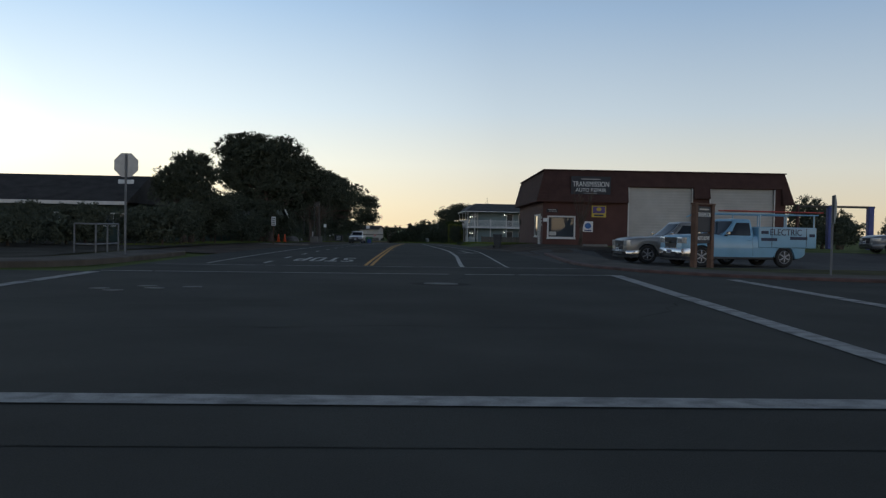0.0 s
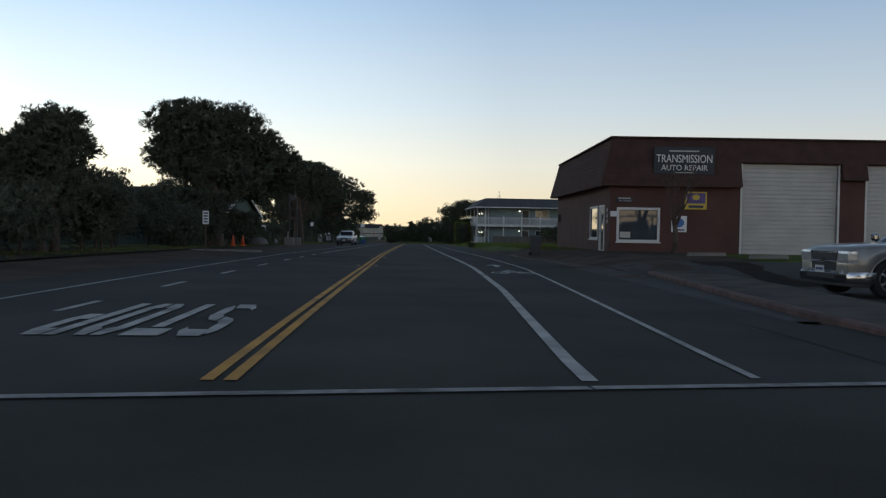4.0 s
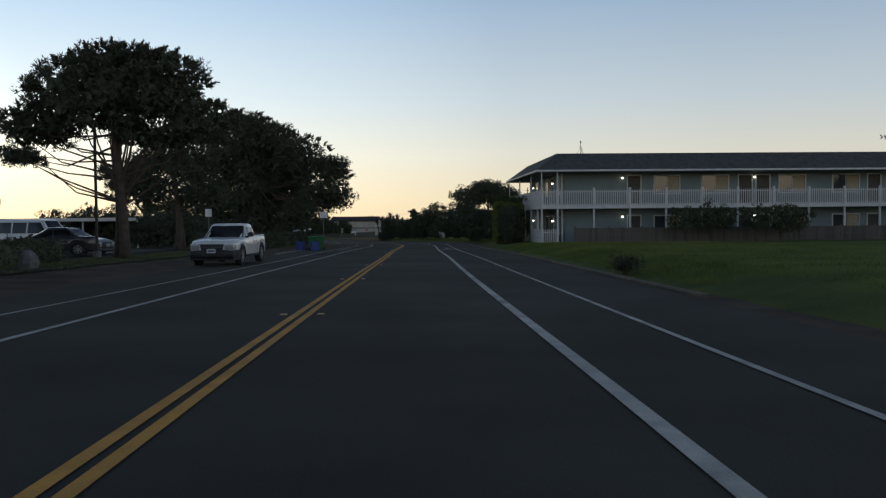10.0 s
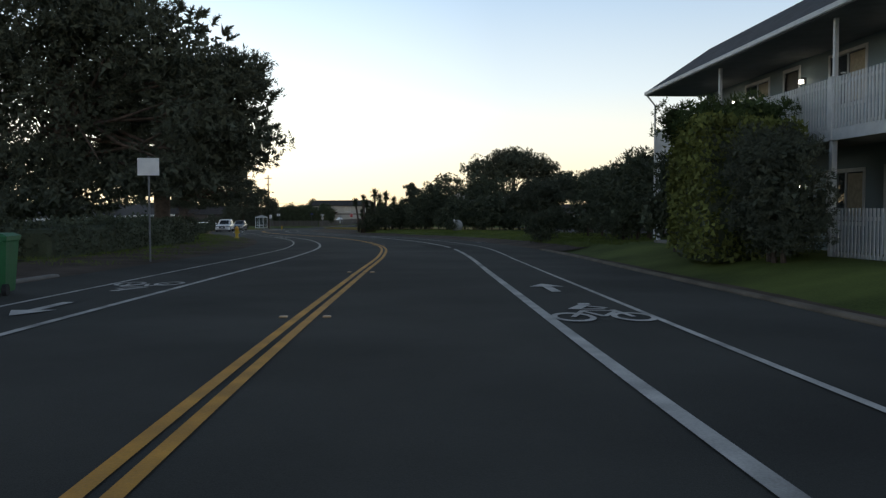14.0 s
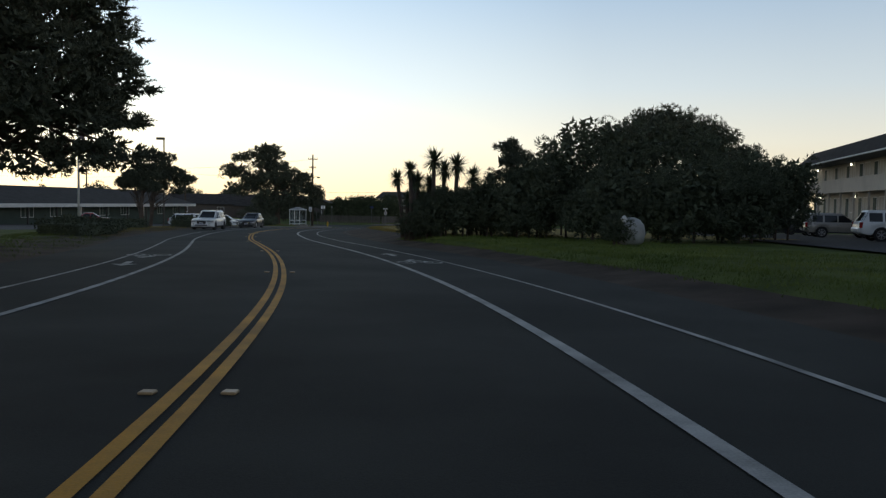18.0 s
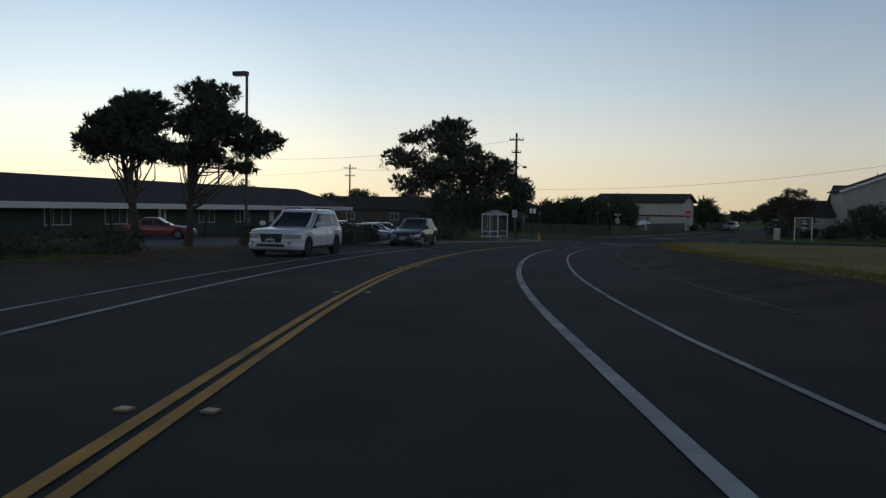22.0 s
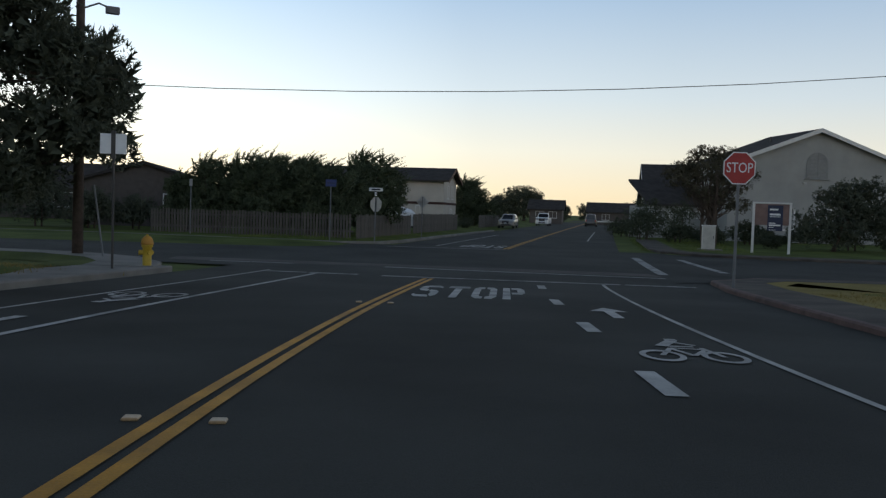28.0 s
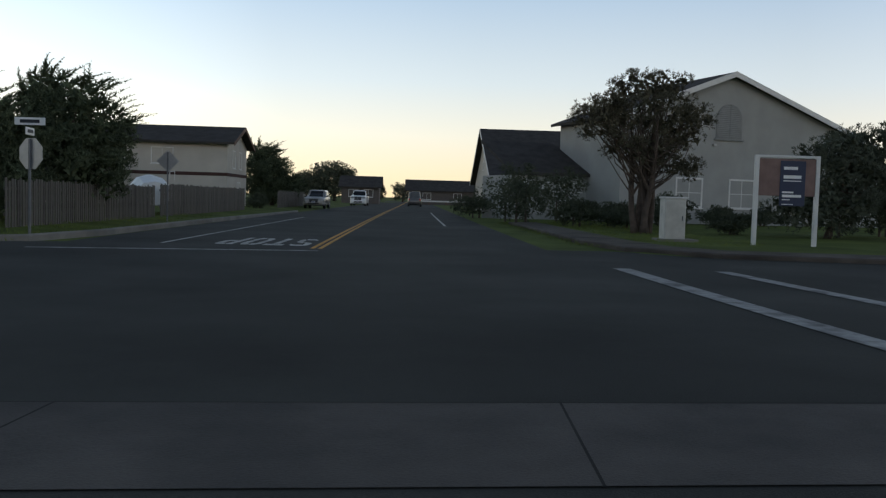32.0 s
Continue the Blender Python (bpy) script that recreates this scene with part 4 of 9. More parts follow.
# per kind: length, width, height, belt, wheel radius, front and rear axle, then hood/deck stations and cabin stations
KINDS = {
    "pickup": dict(L=5.05, W=1.80, H=1.56, belt=1.05, r=0.36, fa=1.55, ra=-1.5, deck=[(-2.5, 1.06), (-0.75, 1.06), (-0.7, 1.05), (0.75, 1.03), (1.0, 1.04), (1.7, 1.0), (2.15, 0.95), (2.4, 0.90), (2.5, 0.86)], cab=(-0.9, -0.7, 0.30, 1.02), panes=[(-0.62, -0.3), (-0.2, 0.5)]),
    "big_pickup": dict(L=5.6, W=2.0, H=1.93, belt=1.25, r=0.41, fa=2.0, ra=-1.75, deck=[(-2.8, 1.28), (-0.45, 1.28), (-0.4, 1.24), (0.9, 1.24), (1.2, 1.28), (2.3, 1.25), (2.65, 1.21), (2.8, 1.17)], cab=(-0.5, -0.36, 0.45, 1.2), panes=[(-0.22, 0.55)]),
    "crew_pickup": dict(L=5.5, W=1.95, H=1.80, belt=1.17, r=0.40, fa=1.85, ra=-1.75, deck=[(-2.75, 1.18), (-1.45, 1.18), (-1.4, 1.15), (0.8, 1.13), (1.05, 1.15), (2.2, 1.1), (2.55, 1.05), (2.75, 0.99)], cab=(-1.45, -1.25, 0.3, 1.1), panes=[(-1.15, -0.5), (-0.38, 0.5)]),
    "suv": dict(L=4.8, W=1.94, H=1.64, belt=1.04, r=0.365, fa=1.42, ra=-1.38, deck=[(-2.4, 0.96), (-2.32, 1.04), (0.8, 1.02), (1.0, 1.025), (1.75, 0.985), (2.1, 0.94), (2.3, 0.89), (2.4, 0.85)], cab=(-2.34, -2.0, 0.05, 1.05), panes=[(-1.95, -1.32), (-1.2, -0.42), (-0.34, 0.74)]),
    "crossover": dict(L=4.6, W=1.8, H=1.58, belt=0.99, r=0.345, fa=1.38, ra=-1.32, deck=[(-2.3, 0.94), (-2.2, 1.03), (0.6, 0.99), (0.95, 0.98), (1.5, 0.93), (1.9, 0.85), (2.15, 0.77), (2.3, 0.68)], cab=(-2.24, -1.45, -0.08, 1.18), panes=[(-1.72, -1.22), (-1.12, -0.34), (-0.26, 0.78)]),
    "sedan": dict(L=4.6, W=1.8, H=1.43, belt=0.93, r=0.32, fa=1.38, ra=-1.35, deck=[(-2.3, 0.86), (-2.2, 0.96), (-1.4, 0.97), (0.8, 0.92), (1.0, 0.92), (1.8, 0.81), (2.15, 0.72), (2.3, 0.64)], cab=(-1.6, -0.95, 0.05, 1.1), panes=[(-1.0, -0.28), (-0.2, 0.55)]),
    "van": dict(L=5.1, W=1.95, H=2.0, belt=1.15, r=0.35, fa=1.6, ra=-1.45, deck=[(-2.55, 1.1), (-2.5, 1.16), (1.2, 1.12), (1.4, 1.1), (2.1, 0.98), (2.4, 0.88), (2.55, 0.76)], cab=(-2.52, -2.42, 0.8, 1.65), panes=[(-2.25, -1.3), (-1.2, -0.2), (-0.1, 0.95)]),
}


def wheel(parent, x, y, r, w=0.22, rim=None):
    side = 1 if y > 0 else -1
    t = part("wheel", Shape().tube([(x, y - w * 0.42 * side, r), (x, y + 0.02 * side, r)], [r * 0.5, r * 0.5], 16), PLASTIC, parent)
    prof = [(0.66, -0.5), (0.93, -0.5), (1.0, -0.38), (1.0, 0.38), (0.93, 0.5), (0.66, 0.5), (0.62, 0.3), (0.62, -0.3)]
    rings = []
    for i in range(25):
        a = i * math.pi / 12
        rings.append([(x + r * k * math.cos(a), y - (0.5 - h) * w * side + 0.02 * side, r + r * k * math.sin(a)) for k, h in prof])
    part("tyre", Shape().loft(rings, False), RUBBER, t, smooth=True)
    s = Shape()
    for i in range(6):
        a = i * math.pi / 3
        m = Matrix.Translation((x, y + 0.005 * side, r)) @ Matrix.Rotation(-a, 4, "Y")
        s.box(-0.03, -0.02, 0.04, 0.03, 0.02, r * 0.62, 0.008, m)
    s.tube([(x, y - 0.06 * side, r), (x, y + 0.028 * side, r)], [r * 0.2, r * 0.16], 12)
    rings = [[(x + r * k * math.cos(i * math.pi / 12), y + h * side, r + r * k * math.sin(i * math.pi / 12)) for k, h in ((0.58, -0.03), (0.67, 0.012), (0.6, 0.015))] for i in range(25)]
    s.loft(rings, False)
    part("rim", s, rim or RIM, t, smooth=True)


def rounded(ob, degrees=38):
    """Smooth shading that keeps the sharper creases."""
    ob.data.set_sharp_from_angle(angle=radians(degrees))
    return ob


def car(name, x, y, turn, kind, colour, label, category, rails=False, group="", z=None, trim=None, rim=None):
    """A parked vehicle: a lofted body with wheel arches, a bowed glasshouse, and its fittings."""
    k = KINDS[kind]
    L, W, H, belt, r = k["L"], k["W"], k["H"], k["belt"], k["r"]
    t = thing(name, x, y, turn, label, category, group, z=z)
    h, nose = W / 2, L / 2
    truck = "pickup" in kind
    low = 0.24 + 0.1 * (r > 0.35)
    trim = trim or PLASTIC
    dx, dz = [d[0] for d in k["deck"]], [d[1] for d in k["deck"]]

    def half(px):
        """Half the body's width at px: the corners are rounded, the flanks barrelled."""
        e = max(abs(px) - (nose - 0.62), 0) / 0.62
        return h * (0.985 + 0.015 * math.cos(px * 1.1)) * (1 - (0.13 if truck else 0.24) * e**2.6)

    def top(px):
        e = max(abs(px) - (nose - 0.16), 0) / 0.16
        return float(np.interp(px, dx, dz)) - 0.10 * e**2

    xs = sorted(set(list(np.linspace(-nose, nose, 61)) + [nose - 0.12, nose - 0.06, nose - 0.02, 0.02 - nose, 0.06 - nose]))
    rings = []
    for px in xs:
        zt, hw = top(px), half(px)
        e = max(abs(px) - (nose - 0.5), 0) / 0.5
        z0 = low + 0.14 * e**2
        for ax in (k["fa"], k["ra"]):
            gap = r * 1.17
            if abs(px - ax) < gap:
                z0 = max(z0, r + math.sqrt(gap**2 - (px - ax) ** 2) * 0.97)
        z0 = min(z0, zt - 0.12)
        g = zt - z0
        side = [(0.93, z0), (0.975, z0 + 0.05 * min(1, g)), (1.0, z0 + g * 0.42), (0.995, z0 + g * 0.6), (0.972, z0 + g * 0.8), (0.93, zt - 0.035), (0.86, zt - 0.004), (0.45, zt + 0.022 * (px > 0.9))]
        rings.append([(px, -hw * a, b) for a, b in side] + [(px, hw * a, b) for a, b in reversed(side)])
    rounded(part("body", Shape().loft(rings), colour, t, smooth=True), 34)
    part("underbody", Shape().box(-nose + 0.3, -h * 0.8, low - 0.04, nose - 0.3, h * 0.8, low + 0.42, 0.05), PLASTIC, t)
    # glasshouse: rounded plan, leaning in towards the roof
    a, b, c, d = k["cab"]
    hb, ht, zb, zr = h * 0.905, h * 0.74, belt - 0.06, H - 0.055

    def plan(f):
        u = f + 0.10 * math.sin(math.pi * min(f, 1.0))
        x0, x1 = a + (b - a) * u, d + (c - d) * u
        return (x0 + x1) / 2, (x1 - x0) / 2, hb + (ht - hb) * f ** 1.25

    def flank(px, side, f, out=0.007):
        xc, hx, hw = plan(f)
        q = min(abs(px - xc) / hx, 0.995)
        return px, side * (hw * (1 - q**8) ** 0.125 + out), zb + (zr - zb) * f

    def screen(py, f, sign, out=0.010):
        xc, hx, hw = plan(f)
        q = min(abs(py) / hw, 0.995)
        return xc + sign * (hx * (1 - q**8) ** 0.125 + out), py, zb + (zr - zb) * f

    rings = []
    for f, scale, lift in ((0, 1, 0), (0.25, 1, 0), (0.5, 1, 0), (0.75, 1, 0), (0.93, 1, 0), (1.0, 0.985, 0), (1.0, 0.93, 0.03), (1.0, 0.75, 0.05), (1.0, 0.35, 0.058)):
        xc, hx, hw = plan(f)
        ring = []
        for i in range(40):
            g = 2 * math.pi * i / 40
            cs, sn = math.cos(g), math.sin(g)
            ring.append((xc + hx * scale * math.copysign(abs(cs) ** 0.25, cs), hw * scale * math.copysign(abs(sn) ** 0.25, sn), zb + (zr - zb) * f + lift))
        rings.append(ring)
    rounded(part("cabin", Shape().loft(rings), colour, t, smooth=True), 60)

    def patch(grid):
        n, m = len(grid), len(grid[0])
        return Shape().add([p for row in grid for p in row], [(i * m + j, i * m + j + 1, (i + 1) * m + j + 1, (i + 1) * m + j) for i in range(n - 1) for j in range(m - 1)])

    for side in (-1, 1):
        for u0, u1 in k["panes"]:
            grid = []
            for f in (0.1, 0.3, 0.5, 0.7, 0.84):
                xc, hx, hw = plan(f)
                lo, hi = max(u0, xc - hx * 0.9), min(u1 + 0.3 * (u1 > 0.4) * (1 - f), xc + hx * 0.9)
                grid.append([flank(lo + (hi - lo) * j / 5, side, f) for j in range(6)])
            part("side_window", patch(grid), CAR_GLASS, t, smooth=True)
            if u1 > -0.7 or not truck:
                part("door_handle", Shape().box(u0 + 0.04, side * (half(u0) * 0.985), belt - 0.2, u0 + 0.2, side * (half(u0) * 0.985 + 0.03), belt - 0.165, 0.012), trim if trim is PLASTIC and kind != "suv" else colour, t)
            g = top(u0) - low
            if u1 > -0.7:
                part("door_seam", Shape().tube([(u0 - 0.05, side * half(u0) * a0, low + g * b0) for a0, b0 in ((0.985, 0.12), (1.0, 0.42), (0.995, 0.6), (0.972, 0.8), (0.94, 0.93))], 0.004, 4), PLASTIC, t)
        mx = d - 0.34
        mirror = part("mirror", Shape().box(mx - 0.02, side * (h * 0.97), belt + 0.01, mx + 0.1, side * (h * 1.0 + 0.19), belt + 0.18, 0.045), colour if kind == "suv" else trim, t)
        part("mirror_foot", Shape().box(mx + 0.02, side * (h * 0.86), belt - 0.03, mx + 0.09, side * (h * 1.0), belt + 0.04, 0.01), PLASTIC, mirror)
        part("tail_light", Shape().box(-nose - 0.005, side * h * 0.66, belt - 0.34, -nose + 0.16, side * h * 0.84, belt - 0.04, 0.02), TAILLAMP, t)
        part("sill", Shape().box(k["ra"] + r * 1.25, side * h * 0.88, low - 0.03, k["fa"] - r * 1.25, side * h * 0.985, low + 0.07, 0.02), PLASTIC, t)
        for ax in (k["fa"], k["ra"]):
            arch = [(ax + r * 1.17 * math.cos(i * math.pi / 12), r + r * 1.15 * math.sin(i * math.pi / 12)) for i in range(13)]
            lip = [(px, side * (half(px) * 0.985), pz) for px, pz in arch]
            part("wheel_arch", Shape().tube(lip, 0.022, 6), PLASTIC if kind in ("pickup", "crossover") else colour, t, smooth=True)
    grid = [[screen((j / 4 - 1) * plan(f)[2] * 0.89, f, 1) for j in range(9)] for f in (0.06, 0.25, 0.5, 0.75, 0.93)]
    part("windscreen", patch(grid), CAR_GLASS, t, smooth=True)
    for side in (-1, 1):
        m0 = screen(0.3 * side, 0.08, 1, 0.02)
        part("wiper", Shape().tube([m0, screen(0.3 * side + 0.42, 0.13, 1, 0.02)], 0.009, 5), PLASTIC, t)
    grid = [[screen((j / 4 - 1) * plan(f)[2] * 0.86, f, -1) for j in range(9)] for f in (0.12, 0.4, 0.65, 0.88)]
    part("rear_window", patch(grid), CAR_GLASS, t, smooth=True)
    for ax in (k["fa"], k["ra"]):
        for side in (-1, 1):
            wheel(t, ax, side * (h - 0.045), r, rim=rim)

    def wrap(z0, z1, back, out, inner=0.0, lo=0.0, bulge=0.0):
        """A piece that follows the nose in plan, from `inner` metres off the middle round to `back` metres behind the tip."""
        sides = []
        for sgn in ((1, -1) if inner else (1,)):
            path = [(nose, inner + (half(nose) - inner) * i / 5) for i in range(6)] + [(nose - back * i / 7, half(nose - back * i / 7)) for i in range(1, 8)]
            if not inner:
                path = [(px, -py) for px, py in reversed(path[1:])] + path
            outer = [(px + out * (1 if px > nose - 0.03 else 0.35) + bulge * (1 - (py / h) ** 2), (py + math.copysign(out, py) * (abs(py) > half(nose) * 0.9)) * sgn) for px, py in path]
            core = [(px - 0.09, py * 0.9 * sgn) for px, py in path]
            n = len(path)
            s = Shape()
            vs = [(p[0] - lo, p[1], z0) for p in outer] + [(p[0], p[1], z0 + (z1 - z0) * 0.25) for p in outer] + [(p[0], p[1], z0 + (z1 - z0) * 0.8) for p in outer] + [(p[0] - lo, p[1], z1) for p in outer] + [(p[0], p[1], z1) for p in core] + [(p[0], p[1], z0) for p in core]
            fs = [(q * n + i, q * n + i + 1, ((q + 1) % 6) * n + i + 1, ((q + 1) % 6) * n + i) for q in range(6) for i in range(n - 1)]
            fs += [tuple(q * n for q in range(6)), tuple(q * n + n - 1 for q in range(6))]
            sides.append(s.add(vs, fs))
        return sides

    zh = top(nose - 0.1)
    tall = 0.40 if kind in ("big_pickup", "crew_pickup") else 0.28
    lamp0, lamp1 = zh - (0.27 if truck else 0.2), zh - 0.035
    for s in wrap(lamp0, lamp1, 0.16 if truck else 0.34, 0.012, inner=half(nose) * (0.60 if truck else 0.62), lo=0.01):
        part("headlight", s, HEADLAMP, t)
    gw = half(nose) * (0.57 if truck else 0.56)
    part("grille", Shape().prism([(-gw, zh - 0.05), (gw, zh - 0.05), (gw * 0.86, zh - 0.05 - tall), (-gw * 0.86, zh - 0.05 - tall)], nose - 0.14, nose + 0.018, "x"), PLASTIC, t)
    if kind == "crossover":
        for side in (-1, 1):
            for i in range(2):
                for j in range(2):
                    y0, z0 = side * gw * (0.34 + 0.36 * i), zh - 0.08 - 0.12 * j
                    part("grille_slot", Shape().box(nose + 0.0, y0 - gw * 0.15, z0 - 0.07, nose + 0.035, y0 + gw * 0.15, z0, 0.012), CHROME, t)
    bars = 2 if kind in ("big_pickup", "crew_pickup") else 1
    for i in range(bars + 1 if bars == 2 else 1):
        z1 = zh - 0.06 - tall * (i / 2 if bars == 2 else 0.38)
        part("grille_bar", Shape().box(nose - 0.06, -gw * 0.97, z1 - 0.02, nose + 0.032, gw * 0.97, z1 + 0.02, 0.008), CHROME if kind != "suv" else PLASTIC, t)
    part("badge", Shape().prism([(0.07 * math.cos(i * math.pi / 5), zh - 0.06 - tall * 0.45 + 0.055 * math.sin(i * math.pi / 5)) for i in range(10)], nose + 0.02, nose + 0.038, "x"), CHROME, t)
    hi = zh - 0.05 - tall - 0.01
    if kind == "pickup":
        hi = zh - 0.26
    dark = trim if trim is not PLASTIC or kind in ("pickup",) else colour
    rounded(part("front_bumper", wrap(low - 0.04, hi, 0.5, 0.022, lo=0.07, bulge=0.06)[0], dark, t, smooth=True), 50)
    iw = h * 0.52
    part("lower_intake", Shape().prism([(-iw, low + 0.06), (iw, low + 0.06), (iw * 0.92, low + 0.06 + (hi - low) * 0.45), (-iw * 0.92, low + 0.06 + (hi - low) * 0.45)], nose - 0.1, nose + 0.083, "x"), PLASTIC, t)
    part("front_skirt", wrap(low - 0.1, low - 0.03, 0.42, -0.01, lo=0.02, bulge=0.03)[0], PLASTIC, t)
    part("rear_bumper", Shape().box(-nose - 0.07, -h * 0.76, low + 0.1, -nose + 0.12, h * 0.76, low + 0.36, 0.05), trim if truck else colour, t)
    if kind not in ("pickup",):
        for side in (-1, 1):
            part("fog_lamp", Shape().tube([(nose - 0.02, side * h * 0.66, low + 0.2), (nose + 0.05, side * h * 0.66, low + 0.2)], 0.05, 12), HEADLAMP, t)
    p = part("number_plate", Shape().box(nose + 0.098, -0.16, low + 0.17, nose + 0.108, 0.16, low + 0.32, 0.004), PLATE, t)
    part("plate_bar", Shape().box(nose + 0.108, -0.12, low + 0.22, nose + 0.112, 0.12, low + 0.27), PLATE_INK, p)
    if rails:
        for side in (-1, 1):
            part("roof_rail", Shape().tube([(b + 0.25, side * ht * 0.8, H - 0.03), (b + 0.35, side * ht * 0.82, H + 0.045), (c - 0.35, side * ht * 0.82, H + 0.045), (c - 0.22, side * ht * 0.8, H - 0.03)], 0.02, 8), PLASTIC, t, smooth=True)
    if kind in ("pickup", "crew_pickup"):
        b0, b1 = -nose + 0.12, a - 0.06
        part("bed_liner", Shape().box(b0, -h * 0.78, dz[0] - 0.02, b1, h * 0.78, dz[0] + 0.012, 0.01), PLASTIC, t)
        part("bed_rail", Shape().box(b0, h * 0.79, dz[0] - 0.02, b1, h * 0.87, dz[0] + 0.03, 0.012).box(b0, -h * 0.87, dz[0] - 0.02, b1, -h * 0.79, dz[0] + 0.03, 0.012), colour, t)
    return t


# ---- building pieces ----
def window(parent, m, w, h, frame_mat=None, bars=1, depth=0.09, label="", sill=True, mullion_h=0, fw=0.07, pane_mat=None):
    """A framed window; m places its lower left corner, x along the wall, y into the wall."""
    frame_mat = frame_mat or TRIM_WHITE
    s = Shape()
    s.box(-fw, -0.03, -fw, 0, depth, h + fw, 0.008, m), s.box(w, -0.03, -fw, w + fw, depth, h + fw, 0.008, m)
    s.box(0, -0.03, h, w, depth, h + fw, 0.008, m), s.box(0, -0.03, -fw, w, depth, 0, 0.008, m)
    win = part("window", s, frame_mat, parent, label)
    n = bars + 1
    for i in range(n):
        x0, x1 = w * i / n, w * (i + 1) / n
        for j in range(mullion_h + 1):
            z0, z1 = h * j / (mullion_h + 1), h * (j + 1) / (mullion_h + 1)
            part("pane", Shape().box(x0 + 0.015, 0.02, z0 + 0.015, x1 - 0.015, 0.035, z1 - 0.015, 0, m), pane_mat or GLASS, win)
    for i in range(1, n):
        part("mullion", Shape().box(w * i / n - 0.025, -0.01, 0, w * i / n + 0.025, depth * 0.7, h, 0.006, m), frame_mat, win)
    for j in range(1, mullion_h + 1):
        part("glazing_bar", Shape().box(0, -0.005, h * j / (mullion_h + 1) - 0.02, w, depth * 0.6, h * j / (mullion_h + 1) + 0.02, 0.005, m), frame_mat, win)
    if sill:
        part("sill", Shape().box(-fw * 1.4, -0.09, -fw - 0.04, w + fw * 1.4, 0.02, -fw, 0.008, m), frame_mat, win)
    return win


def gable_roof(parent, x0, y0, x1, y1, eave, ridge, over=0.4, along="y", material=None, thick=0.16, barge=None):
    """Two roof slopes with thickness and barge boards."""
    material = material or MOTEL_ROOF
    if along == "y":
        c = (x0 + x1) / 2
        drop = (ridge - eave) / (c - x0) * over
        prof = [(x0 - over, eave - drop), (c, ridge), (x1 + over, eave - drop), (x1 + over, eave - drop + thick), (c, ridge + thick * 1.2), (x0 - over, eave - drop + thick)]
        part("roof", Shape().prism(prof, y0 - over, y1 + over, "y"), material, parent)
        ends, axis = (y0 - over, y1 + over), "y"
    else:
        c = (y0 + y1) / 2
        drop = (ridge - eave) / (c - y0) * over
        prof = [(y0 - over, eave - drop), (c, ridge), (y1 + over, eave - drop), (y1 + over, eave - drop + thick), (c, ridge + thick * 1.2), (y0 - over, eave - drop + thick)]
        part("roof", Shape().prism(prof, x0 - over, x1 + over, "x"), material, parent)
        ends, axis = (x0 - over, x1 + over), "x"
    if barge:
        a, b, c_ = prof[0], prof[1], prof[2]
        for e, s in ((ends[0], -1), (ends[1], 1)):
            for p, q in ((a, b), (c_, b)):
                quad = [(p[0], p[1] - 0.1), (q[0], q[1] - 0.1), (q[0], q[1] + thick * 1.25), (p[0], p[1] + thick * 1.05)]
                part("barge_board", Shape().prism(quad, e + s * 0.004, e + s * 0.045, axis), barge, parent)
    return parent


def gable_walls(parent, x0, y0, x1, y1, eave, ridge, material, along="y", t=0.2, base=-0.5):
    """Four walls with thickness; the gable ends reach the ridge."""
    if along == "y":
        c = (x0 + x1) / 2
        prof = [(x0, base), (x1, base), (x1, eave), (c, ridge - 0.02), (x0, eave)]
        part("wall", Shape().prism(prof, y0, y0 + t, "y"), material, parent), part("wall", Shape().prism(prof, y1 - t, y1, "y"), material, parent)
        part("wall", Shape().box(x0, y0 + t, base, x0 + t, y1 - t, eave), material, parent), part("wall", Shape().box(x1 - t, y0 + t, base, x1, y1 - t, eave), material, parent)
    else:
        c = (y0 + y1) / 2
        prof = [(y0, base), (y1, base), (y1, eave), (c, ridge - 0.02), (y0, eave)]
        part("wall", Shape().prism(prof, x0, x0 + t, "x"), material, parent), part("wall", Shape().prism(prof, x1 - t, x1, "x"), material, parent)
        part("wall", Shape().box(x0 + t, y0, base, x1 - t, y0 + t, eave), material, parent), part("wall", Shape().box(x0 + t, y1 - t, base, x1 - t, y1, eave), material, parent)


def facing(x, y, z, side):
    """Places wall pieces: x runs along the wall, y into it. side: which way the wall looks."""
    return {"s": pose(x, y, z), "w": pose(x, y, z, 0, 0, -90), "e": pose(x, y, z, 0, 0, 90), "n": pose(x, y, z, 0, 0, 180)}[side]


def lettering(parent, body, size, m, material, squeeze=1.0, name="lettering", label=""):
    s = text_shape(body, size, 0.006, squeeze)
    return part(name, s, material, parent, label, m=m @ pose(0, 0, 0, 90))


SIGN_BLUE = mat("sign_blue", (0.03, 0.05, 0.16), 0.5, vary=0.1, bump=0.03)
SIGN_NAVY = mat("sign_navy", (0.02, 0.03, 0.07), 0.5, vary=0.1, bump=0.03)
SIGN_DARK = mat("sign_dark", (0.02, 0.024, 0.034), 0.55, vary=0.1, bump=0.03)
SIGN_WHITE = mat("sign_white", (0.8, 0.8, 0.78), 0.5, vary=0.08, bump=0.03)
SIGN_YELLOW = mat("sign_yellow", (0.6, 0.42, 0.05), 0.5, vary=0.1, bump=0.03)
SIGN_RED = mat("sign_red", (0.42, 0.035, 0.03), 0.5, vary=0.12, bump=0.03)
SIGN_GREY = mat("sign_back_aluminium", (0.4, 0.4, 0.4), 0.4, metal=0.6, vary=0.12, scale=5, bump=0.05)
LIGHT_BLUE = paint("light_blue_truck_paint", (0.22, 0.44, 0.60))
